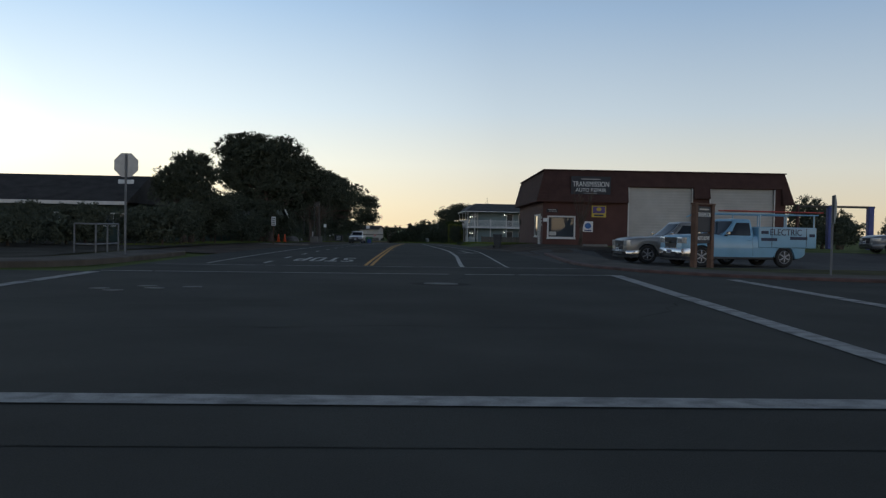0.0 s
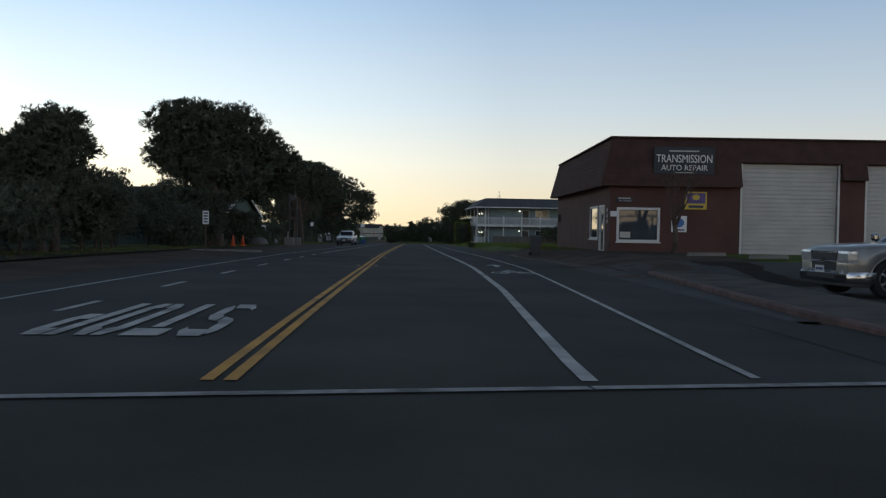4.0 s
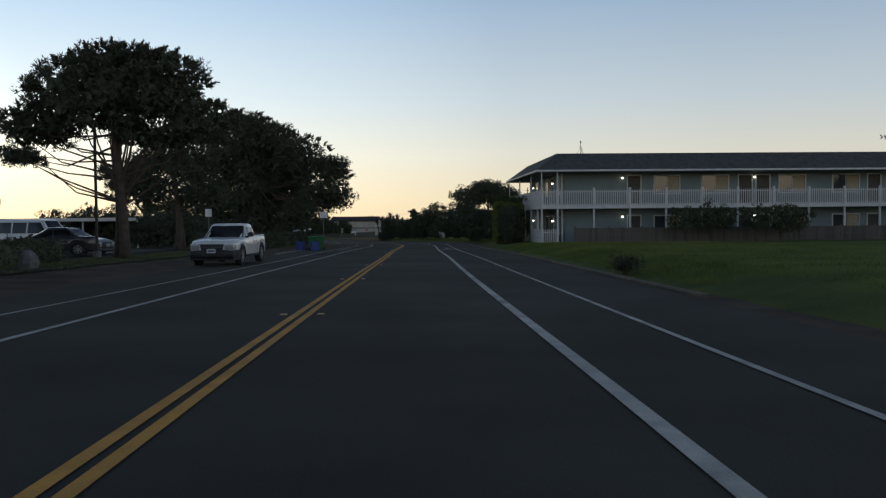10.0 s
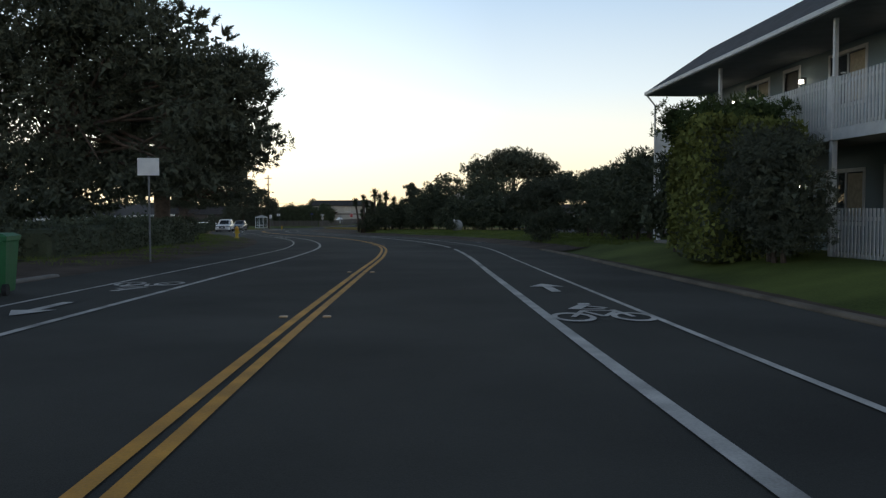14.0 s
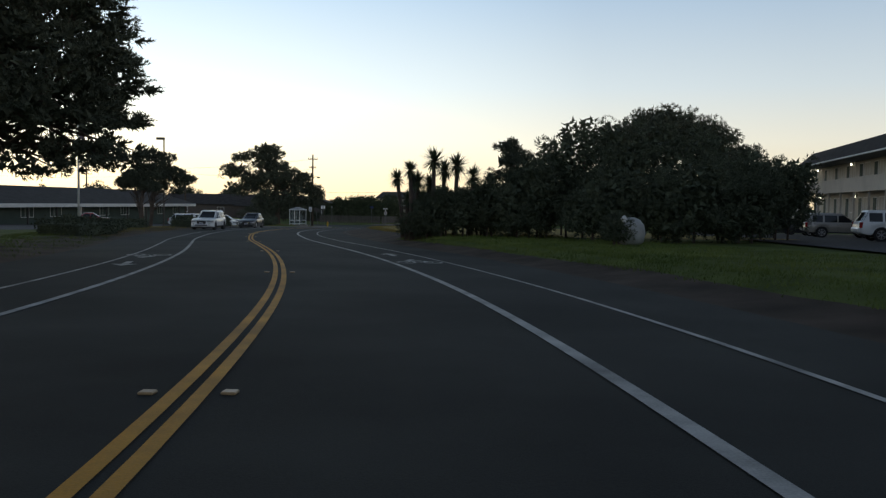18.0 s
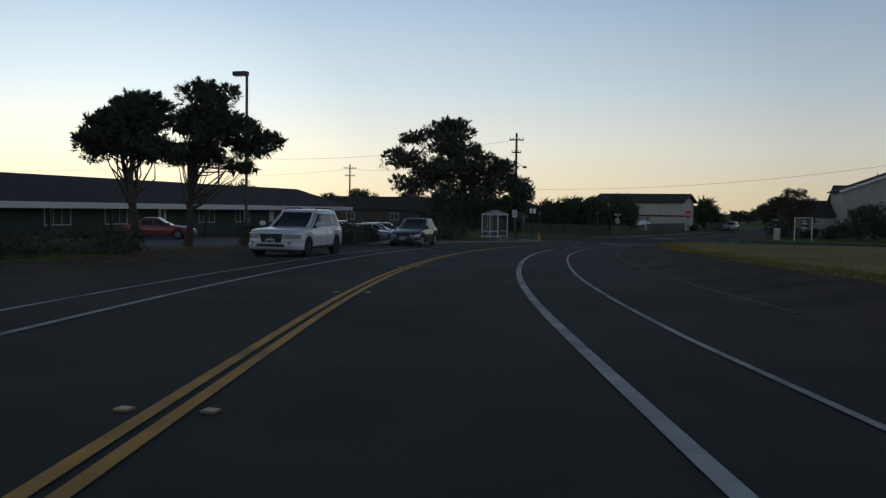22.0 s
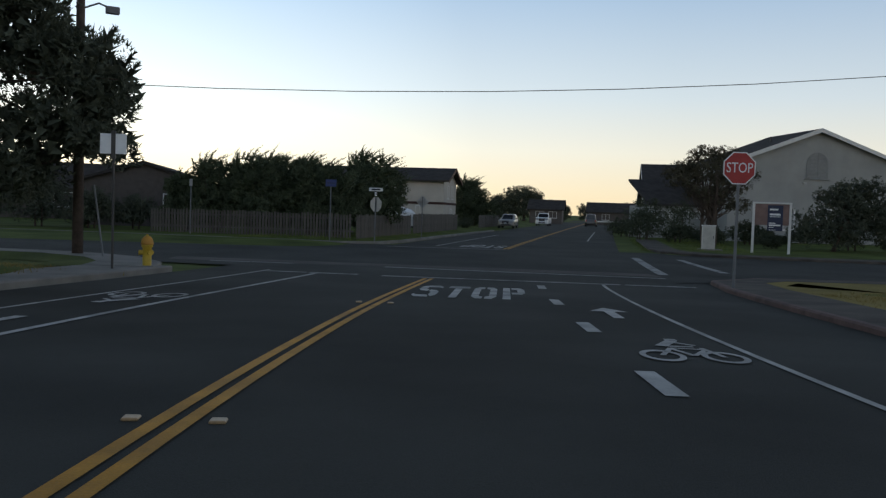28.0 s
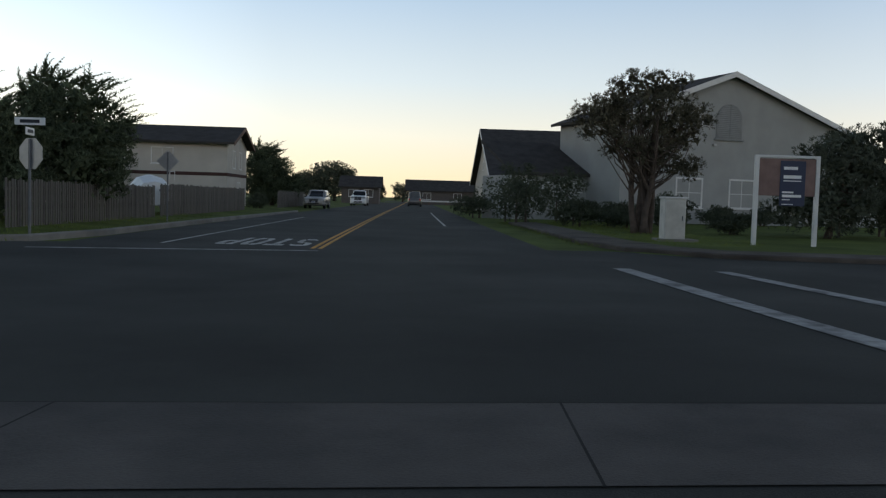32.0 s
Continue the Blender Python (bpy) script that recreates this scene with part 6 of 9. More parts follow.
def green_house():
    t = thing("green_house", -30, 76, 0, "dark green clapboard house with white trimmed gables", "house", z=grade(104) + 0.1)
    # two wings whose gables look towards the street
    for x1, y0, y1, eave, ridge in ((16.5, 9.2, 26.8, 2.5, 4.75), (13.9, 27.6, 39.8, 2.35, 5.15)):
        gable_walls(t, 0, y0, x1, y1, eave, ridge, GREEN_WALL, along="x")
        gable_roof(t, 0, y0, x1, y1, eave, ridge, 0.35, along="x", material=DARK_ROOF, barge=TRIM_WHITE)
        c, half = (y0 + y1) / 2, (y1 - y0) / 2
        for i in range(19):
            z = 0.25 + i * 0.25
            hw = half - 0.03 if z + 0.24 < eave else half * (ridge - z - 0.24) / (ridge - eave) - 0.15
            if hw > 0.25:
                part("clapboard", Shape().prism([(x1, z), (x1 + 0.035, z), (x1 + 0.01, z + 0.24), (x1, z + 0.24)], c - hw, c + hw, "y"), GREEN_WALL, t)
        for y in (y0, y1 - 0.12):
            part("corner_board", Shape().box(x1 + 0.037, y, -0.3, x1 + 0.07, y + 0.12, eave - 0.1, 0.008), TRIM_WHITE, t)
            part("eave_return", Shape().box(x1 - 0.05, y - 0.5 if y == y0 else y - 0.35, eave - 0.16, x1 + 0.36, y + 0.45 if y == y0 else y + 0.6, eave + 0.06, 0.02), TRIM_WHITE, t, "white boxed eave end")
    window(t, facing(16.54, 23.2, 0.85, "e"), 1.0, 1.35, bars=0, fw=0.11)
    window(t, facing(16.54, 14.5, 0.85, "e"), 1.6, 1.35, bars=1, fw=0.11)
    window(t, facing(13.94, 29.4, 0.7, "e"), 8.2, 1.45, bars=3, fw=0.13)
    part("wall", Shape().box(2.0, 0.0, -0.5, 12.0, 9.18, 2.4), GREEN_WALL, t)
    part("roof", Shape().box(1.7, -0.3, 2.4, 12.3, 9.16, 2.6, 0.02), DARK_ROOF, t)
    part("chimney", Shape().box(5.2, 33, 4.0, 5.9, 33.7, 5.9, 0.02), mat("brick_red_plain", (0.2, 0.1, 0.08), 0.9, vary=0.2, bump=0.4), t)


green_house()
for x, y in ((-10.6, 75.6), (-10.3, 77.4)):
    c = thing("traffic_cone", x, y, 0, "orange traffic cone on the verge", "traffic cone", "cones by the green house")
    part("base", Shape().box(-0.18, -0.18, 0, 0.18, 0.18, 0.035, 0.01), CONE_ORANGE, c)
    part("cone", Shape().tube([(0, 0, 0.03), (0, 0, 0.7)], [0.14, 0.03], 16), CONE_ORANGE, c, smooth=True)


def lamp_post(x, y, h, turn, label, arm=0.55, z=None):
    t = thing("lamp_post", x, y, turn, label, "lamp post", z=z)
    part("base", Shape().tube([(0, 0, -0.1), (0, 0, 0.25)], 0.2, 12), CONCRETE, t)
    part("pole", Shape().box(-0.055, -0.055, 0.2, 0.055, 0.055, h, 0.01), DARK_METAL, t)
    part("lamp_head", Shape().box(-0.05, -0.17, h - 0.2, arm, 0.17, h + 0.02, 0.03), DARK_METAL, t)
    part("lens", Shape().box(0.08, -0.14, h - 0.215, arm - 0.05, 0.14, h - 0.199), HEADLAMP, t)


lamp_post(-9.35, 93.4, 4.25, 0, "square dark lamp post in the verge")
lamp_post(-9.3, 98.14, 4.25, 180, "square dark lamp post in the verge")
lamp_post(-13.5, 121.0, 6.4, 180, "tall dark lamp post in the car park")
for x, y in ((-9.35, 93.4), (-9.3, 98.14)):
    b = thing("concrete_planter", x, y, 4, "square pale concrete planter post", "planter")
    part("block", Shape().box(-0.4, -0.4, -0.1, 0.4, 0.4, 0.62, 0.05), CONCRETE, b)
b = thing("marker_post", -9.7, 95.5, 0, "slim white marker post in the verge", "post")
part("post", Shape().box(-0.05, -0.05, -0.1, 0.05, 0.05, 1.1, 0.01), TRIM_WHITE, b)
sign_post(-8.6, 58.9, 1.95, [(0.28, 0.6, 1.55, SIGN_WHITE, 4)], "white street notice on a wooden post", post=WOOD_BROWN)
sign_post(-12.1, 137.9, 2.75, [(0.42, 0.5, 2.45, SIGN_WHITE, 0)], "white blank-faced street sign on a steel post")
sign_post(-5.95, 152.9, 3.05, [(0.62, 0.5, 2.75, SIGN_WHITE, 0)], "white street sign on a thin steel post")
# ---- the motel ----
CURTAIN = mat("beige_curtain", (0.42, 0.35, 0.24), 0.8, vary=0.2, scale=9, fine=30, bump=0.2)
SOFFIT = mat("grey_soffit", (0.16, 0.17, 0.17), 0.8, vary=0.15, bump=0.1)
RAIL_WHITE = mat("white_railing_paint", (0.62, 0.63, 0.62), 0.55, vary=0.12, scale=3, fine=30, bump=0.1)


def motel():
    X0, Y0, X1, Y1 = 10.5, 140.3, 39.0, 158.5
    z0 = grade(141) + 0.12
    t = thing("motel", X0, Y0, 0, "two-storey blue-grey motel with white balcony railings and lit lamps", "motel", z=z0)
    L, D, w = X1 - X0, Y1 - Y0, 1.75
    deck, eave = 2.78, 5.22

    def wall_openings(side, length, holes, zlo, zhi, at0):
        """A wall cut into strips round its holes (start, end, low, high)."""
        xs = 0.0
        m = {"s": lambda a, b, z, y: (w + a, w, z, w + b, w + 0.2, y), "w": lambda a, b, z, y: (w, w + a, z, w + 0.2, w + b, y)}[side]
        for a, b, lo, hi in sorted(holes):
            part("wall", Shape().box(*m(xs, a, zlo, zhi)), MOTEL_WALL, t)
            if lo > zlo:
                part("wall", Shape().box(*m(a, b, zlo, lo)), MOTEL_WALL, t)
            part("wall", Shape().box(*m(a, b, hi, zhi)), MOTEL_WALL, t)
            xs = b
        part("wall", Shape().box(*m(xs, length, zlo, zhi)), MOTEL_WALL, t)

    units = [(4.85, 5.75, "d"), (6.8, 8.6, "w"), (10.3, 12.2, "w"), (13.0, 13.95, "d"), (14.3, 15.25, "d"), (16.0, 17.9, "w"), (20.0, 21.9, "w"), (22.6, 23.5, "d")]
    side_units = [(0.7, 1.9, "w"), (3.6, 4.5, "d"), (5.5, 7.2, "w"), (9.0, 9.9, "d"), (11.0, 12.7, "w")]
    for floor in (0.0, deck + 0.12):
        top = 2.75 if floor == 0 else eave + 0.1
        wall_openings("s", L - w - 1.2, [(a, b, floor + (0.0 if k == "d" else 0.85), floor + 2.08) for a, b, k in units], floor if floor else -0.5, top, 0)
        wall_openings("w", D - w, [(a, b, floor + (0.0 if k == "d" else 0.85), floor + 2.08) for a, b, k in side_units], floor if floor else -0.5, top, 0)
        for side, us in (("s", units), ("w", side_units)):
            for a, b, k in us:
                z = floor + (0.02 if k == "d" else 0.85)
                m = facing(w + a, w, z, "s") if side == "s" else facing(w, w + b, z, "w")
                if k == "d":
                    f = Shape().box(-0.09, -0.03, 0, 0, 0.12, 2.06, 0.006, m).box(b - a, -0.03, 0, b - a + 0.09, 0.12, 2.06, 0.006, m).box(-0.09, -0.03, 2.06, b - a + 0.09, 0.12, 2.16, 0.006, m)
                    d = part("room_door", f, RAIL_WHITE, t)
                    part("door_leaf", Shape().box(0.0, 0.04, 0, b - a, 0.09, 2.05, 0.004, m), DARK_METAL, d)
                    part("door_knob", Shape().tube([m @ Vector((0.09, 0.04, 1.0)), m @ Vector((0.09, -0.03, 1.0))], [0.02, 0.032], 10), STEEL, d)
                else:
                    win = window(t, m, b - a, 1.21, RAIL_WHITE, bars=1, fw=0.09, sill=False)
                    part("curtain", Shape().box((b - a) * 0.54, 0.014, 0.03, b - a - 0.03, 0.018, 1.18, 0, m), CURTAIN, win)
    part("wall", Shape().box(L - 1.2 - 0.2, w + 0.2, -0.5, L - 1.2, D, eave), MOTEL_WALL, t), part("wall", Shape().box(w + 0.2, D - 0.2, -0.5, L - 1.4, D, eave), MOTEL_WALL, t)
    part("corner_board", Shape().box(w - 0.02, w - 0.03, 0, w + 0.12, w + 0.1, eave, 0.008), RAIL_WHITE, t)
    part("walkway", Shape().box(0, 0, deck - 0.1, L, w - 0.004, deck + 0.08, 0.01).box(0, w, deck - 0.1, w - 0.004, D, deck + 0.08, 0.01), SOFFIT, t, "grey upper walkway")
    part("fascia_board", Shape().box(-0.03, -0.03, deck - 0.16, L, 0.0, deck + 0.1, 0.006).box(-0.03, 0.0, deck - 0.16, 0.0, D, deck + 0.1, 0.006), RAIL_WHITE, t)
    part("paving", Shape().box(-0.1, -0.1, -0.5, L, w - 0.01, 0.02).box(-0.1, w, -0.5, w - 0.01, D, 0.02), CONCRETE, t)
    # posts and railings
    px = [0.05] + [1.17 + 2.57 * i for i in range(11)]
    py = [1.95, 5.3, 8.7, 12.1, 15.4, D - 0.05]
    for x in px:
        part("post", Shape().box(x - 0.06, -0.02, 0, x + 0.06, 0.1, deck - 0.1, 0.008), RAIL_WHITE, t)
        part("rail_post", Shape().box(x - 0.08, -0.06, deck - 0.15, x + 0.08, 0.1, deck + 1.32, 0.015), RAIL_WHITE, t)
    for y in py:
        part("post", Shape().box(-0.02, y - 0.06, 0, 0.1, y + 0.06, deck - 0.1, 0.008), RAIL_WHITE, t)
        part("rail_post", Shape().box(-0.06, y - 0.08, deck - 0.15, 0.1, y + 0.08, deck + 1.2, 0.015), RAIL_WHITE, t)
    for x, y in ((0.05, 0.05), (0.05, 5.3), (0.05, 12.1), (1.17, 0.05)):
        part("roof_post", Shape().box(x - 0.045, y - 0.045, deck, x + 0.045, y + 0.045, eave, 0.006), RAIL_WHITE, t)
    s_rail = part("railing", Shape().box(0.05, -0.01, deck + 1.0, L, 0.06, deck + 1.06, 0.01).box(0.05, 0.0, deck + 0.12, L, 0.05, deck + 0.18, 0.008), RAIL_WHITE, t)
    w_rail = part("railing", Shape().box(-0.01, 0.05, deck + 1.0, 0.06, D, deck + 1.06, 0.01).box(0.0, 0.05, deck + 0.12, 0.05, D, deck + 0.18, 0.008), RAIL_WHITE, t)
    picket = Shape().box(-0.03, -0.012, 0.0, 0.03, 0.012, 1.1, 0.0).mesh("picket", RAIL_WHITE)
    n = int(L / 0.155)
    for i in range(n):
        piece("picket", picket, s_rail, pose(0.14 + i * 0.155, -0.025, deck + 0.06))
    for i in range(int(D / 0.13)):
        piece("picket", picket, w_rail, pose(-0.025, 0.12 + i * 0.13, deck + 0.06, 0, 0, 90))
    # low gate and side fence on the ground floor
    g = part("gate", Shape().box(0.1, 0.0, 0.2, 1.1, 0.04, 0.28).box(0.1, 0.0, 0.95, 1.1, 0.04, 1.03), RAIL_WHITE, t)
    g2 = part("gate", Shape().box(0.0, 0.1, 0.2, 0.04, 5.2, 0.28).box(0.0, 0.1, 0.95, 0.04, 5.2, 1.03), RAIL_WHITE, t)
    for i in range(7):
        piece("picket", picket, g, pose(0.16 + i * 0.145, -0.02, 0.1))
    for i in range(36):
        piece("picket", picket, g2, pose(-0.02, 0.15 + i * 0.14, 0.1, 0, 0, 90))
    # roof
    o, ins, top = 0.35, 1.7, 6.58
    lo = [(-o, -o), (L + o, -o), (L + o, D + o), (-o, D + o)]
    hi = [(ins - o, ins - o), (L + o - ins, ins - o), (L + o - ins, D + o - ins), (ins - o, D + o - ins)]
    for i in range(9):
        f0, f1 = i / 9, (i + 1) / 9
        za, zc = eave + 0.12 + (top - eave - 0.12) * f0, eave + 0.12 + (top - eave - 0.12) * f1
        a = [(p[0] + (q[0] - p[0]) * f0 - 0.02 * (1 if p[0] < 1 else -1), p[1] + (q[1] - p[1]) * f0 - 0.02 * (1 if p[1] < 1 else -1), za) for p, q in zip(lo, hi)]
        b = [(p[0] + (q[0] - p[0]) * f1, p[1] + (q[1] - p[1]) * f1, zc + 0.012) for p, q in zip(lo, hi)]
        part("shingle_course", Shape().loft([a, b]), MOTEL_ROOF, t)
    part("roof_deck", Shape().box(ins - o, ins - o, top - 0.1, L + o - ins, D + o - ins, top + 0.02), MOTEL_ROOF, t)
    part("gutter", Shape().box(-o - 0.06, -o - 0.06, eave, L + o, -o, eave + 0.13, 0.02).box(-o - 0.06, -o, eave, -o, D + o, eave + 0.13, 0.02), RAIL_WHITE, t)
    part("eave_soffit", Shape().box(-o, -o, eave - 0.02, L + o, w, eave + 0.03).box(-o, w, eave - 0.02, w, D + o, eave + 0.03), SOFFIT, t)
    for p in ([(-0.02, -0.28, eave), (0.02, -0.12, eave - 0.25), (0.02, -0.12, 0.25), (0.12, -0.4, -0.05)], [(-o, D + 0.2, eave), (-0.1, D, eave - 0.4), (-0.1, D, 0.1)]):
        part("downpipe", Shape().tube(p, 0.035, 8), RAIL_WHITE, t)
    # lamps by the doors
    for x in (4.42, 13.95 + 0.17, 25.3):
        for z in (deck + 2.0, 1.98):
            q = part("wall_lamp", Shape().box(w + x - 0.05, w - 0.1, z - 0.02, w + x + 0.05, w, z + 0.16, 0.01), STEEL, t)
            part("bulb", Shape().tube([(w + x, w - 0.12, z + 0.1), (w + x, w - 0.12, z + 0.0)], [0.06, 0.075], 10), LAMP_GLOW, q)
    for y in (3.2, 8.6, 13.4):
        for z in (deck + 1.75, 1.7):
            q = part("wall_lamp", Shape().box(w - 0.1, w + y - 0.05, z - 0.02, w, w + y + 0.05, z + 0.16, 0.01), STEEL, t)
            part("bulb", Shape().tube([(w - 0.12, w + y, z + 0.1), (w - 0.12, w + y, z + 0.0)], [0.06, 0.075], 10), LAMP_GLOW, q)
    # aerial on the roof
    a = part("aerial", Shape().tube([(3.4, 3.0, top), (3.4, 3.0, top + 0.95)], 0.02, 6), STEEL, t)
    for dx, dy in ((-0.35, 0), (0.3, 0.2), (0.05, -0.35)):
        part("stay", Shape().tube([(3.4 + dx, 3.0 + dy, top), (3.4, 3.0, top + 0.7)], 0.012, 5), STEEL, a)
    part("finial", Shape().tube([(3.4, 3.0, top + 0.9), (3.4, 3.0, top + 1.05)], [0.05, 0.05], 8), DARK_METAL, a)


motel()

f = thing("board_fence", 12.75, 139.5, 0, "weathered grey board fence along the motel", "fence", z=grade(139.5) + 0.15)
board = Shape().box(0.0, -0.012, -0.2, 0.19, 0.012, 1.22, 0.0).mesh("board", FENCE_WOOD)
for i in range(130):
    piece("board", board, f, pose(i * 0.2, (i % 2) * 0.01, random.Random(i).uniform(-0.02, 0.02)))
for i in range(12):
    part("post", Shape().box(i * 2.36 - 0.05, 0.02, -0.2, i * 2.36 + 0.05, 0.12, 1.32, 0.01), FENCE_WOOD, f)
part("rail", Shape().box(0, 0.02, 0.3, 26, 0.06, 0.4).box(0, 0.02, 0.95, 26, 0.06, 1.05), FENCE_WOOD, f)

# ---- planting on the east side ----
bush(21.2, 137.8, [(-1.2, 0, 1.5, 1.3, 1.1, 0.95), (0.5, 0, 1.6, 1.4, 1.1, 1.0), (1.5, 0.2, 1.4, 1.0, 1.0, 0.8)], 150, 30, 0.16, 21, "rounded dark green bush before the motel fence")
bush(26.0, 137.6, [(-1.3, 0, 1.5, 1.3, 1.1, 0.9), (0.4, 0, 1.6, 1.5, 1.1, 1.05), (1.8, 0.2, 1.3, 1.0, 1.0, 0.8)], 150, 30, 0.16, 22, "rounded dark green bush before the motel fence")
bush(6.75, 101.5, [(0, 0, 0.25, 0.4, 0.4, 0.25)], 30, 24, 0.1, 23, "low weed clump in the grass")


def hedge(x, y, lx, ly, h, turn, seed, label, m=None, density=26):
    t = thing("hedge", x, y, turn, label, "hedge")
    rng = np.random.default_rng(seed)
    n = int((lx * ly + 2 * h * (lx + ly)) * density)
    face = rng.uniform(0, 1, n)
    p = np.column_stack([rng.uniform(-lx / 2, lx / 2, n), rng.uniform(-ly / 2, ly / 2, n), rng.uniform(0.02, h, n)])
    tot = lx * ly + 2 * h * (lx + ly)
    a = face < lx * ly / tot
    b = (~a) & (face < (lx * ly + 2 * h * lx) / tot)
    c = ~(a | b)
    p[a, 2] = h
    p[b, 1] = np.where(rng.random(b.sum()) < 0.5, -ly / 2, ly / 2)
    p[c, 0] = np.where(rng.random(c.sum()) < 0.5, -lx / 2, lx / 2)
    wob = np.sin(p[:, 0] * 1.7 + seed) * 0.08 + np.sin(p[:, 1] * 1.3 + p[:, 2] * 2) * 0.08
    p += rng.normal(size=(n, 3)) * 0.07 + wob[:, None] * np.array([0.6, 0.6, 0.8])
    d = rng.normal(size=(n, 3)) + np.array([0, 0, 0.4])
    d /= np.linalg.norm(d, axis=1)[:, None]
    e = np.cross(d, rng.normal(size=(n, 3)))
    e /= np.linalg.norm(e, axis=1)[:, None]
    q = rng.uniform(0.06, 0.14, n)[:, None]
    s = Shape()
    s.v = np.stack([p - e * q * 0.5, p + d * q, p + e * q * 0.5], 1).reshape(-1, 3).tolist()
    s.f = np.arange(3 * n).reshape(-1, 3).tolist()
    part("foliage", s, m or LEAF_HEDGE, t)
    part("core", Shape().box(-lx / 2 + 0.12, -ly / 2 + 0.12, -0.1, lx / 2 - 0.12, ly / 2 - 0.12, h - 0.12, 0.1), LEAF_BUSH, t)
    return t


# The pale leaf colour holds the western sky's glow on the hedge's street face.
HEDGE_WESTLIT = mat("west_lit_hedge_leaves", (0.16, 0.18, 0.05), 0.8, vary=0.4, scale=1.2, fine=20, bump=0, gloss=0.2)
hedge(8.95, 147.1, 2.2, 2.5, 3.0, -1, 3, "tall clipped yellowish green hedge by the motel", HEDGE_WESTLIT, 330)
bush(8.7, 147.3, [(-0.5, 0.5, 3.2, 0.8, 0.9, 0.5), (0.7, -0.1, 3.25, 1.0, 0.9, 0.45), (-0.2, -0.7, 2.9, 0.7, 0.6, 0.4)], 130, 28, 0.15, 24, "loose leafy top shoots of the clipped hedge", LEAF_HEDGE, spread=0.3)
bush(8.85, 144.55, [(0, 0, 1.35, 0.95, 1.25, 1.3), (0.05, 0.35, 2.0, 0.85, 1.0, 0.75), (0.1, -0.2, 0.7, 0.9, 1.1, 0.7)], 330, 32, 0.12, 25, "dense round dark shrub before the clipped hedge", LEAF, spread=0.25)
for i, (x, y, r, h) in enumerate(((9.2, 150.5, 1.5, 3.0), (10.6, 161.5, 1.6, 3.4), (12.0, 165.0, 2.0, 4.0), (11.0, 169.5, 1.9, 3.5), (13.5, 172.0, 2.0, 2.8), (13.6, 178.5, 1.8, 2.2))):
    bush(x, y, [(0, 0, h * 0.5, r, r, h * 0.45), (r * 0.4, 0.4, h * 0.68, r * 0.7, r * 0.7, h * 0.34), (-r * 0.4, -0.3, h * 0.3, r * 0.8, r * 0.8, h * 0.28)], 150, 30, 0.2, 40 + i, "dense dark shrub on the verge behind the motel", spread=0.45)
bush(11.4, 183.6, [(-0.9, 0, 0.4, 0.9, 0.8, 0.4), (0.3, 0.1, 0.6, 1.1, 0.9, 0.5), (1.3, 0, 0.45, 0.8, 0.8, 0.4)], 150, 30, 0.15, 60, "low dark shrub on the verge by the side drive")
bush(7.9, 169.0, [(0, 0, 0.7, 0.9, 0.9, 0.7), (0.5, 0.3, 1.1, 0.7, 0.7, 0.5)], 120, 30, 0.17, 62, "rounded dark shrub on the verge by the side drive")
tree(13.6, 184.6, [(0, 0, 2.9, 2.4, 2.0, 1.0), (-1.5, 0.2, 2.8, 1.5, 1.4, 0.8), (1.6, 0, 3.0, 1.6, 1.4, 0.9), (0.8, 0, 3.6, 1.5, 1.3, 0.7)], 4.2, 0.16, 420, 26, 0.2, 35, 0.42, "windswept spreading tree at the side drive", sprays=30, spray=0.35, wind=(-0.3, 0))
tree(9.9, 185.6, [(0, 0, 2.4, 1.5, 1.5, 0.8), (0.5, 0, 3.0, 1.1, 1.1, 0.5), (-0.8, 0, 2.0, 0.9, 1.0, 0.6), (1.0, 0.2, 1.9, 1.0, 1.0, 0.7)], 3.4, 0.13, 260, 26, 0.24, 36, 0.45, "windswept spreading tree at the side drive", sprays=20, spray=0.35)
tree(44.6, 150.0, [(0, 0, 5.2, 3.8, 3.8, 2.6), (-1.2, 0.5, 7.4, 2.4, 2.4, 1.9), (2.6, 0, 4.4, 2.8, 2.8, 1.8), (-2.0, 0, 3.6, 1.8, 1.8, 1.2), (0, 0, 1.8, 3.4, 3.0, 1.8)], 9.0, 0.3, 420, 28, 0.34, 31, 0.7, "broad dark cypress behind the motel fence")
tree(51.0, 152.0, [(0, 0, 3.6, 3.6, 3.6, 2.4), (1.5, 0, 4.8, 2.2, 2.2, 1.4)], 6.5, 0.28, 260, 28, 0.34, 32, 0.7, "broad dark cypress behind the motel fence")

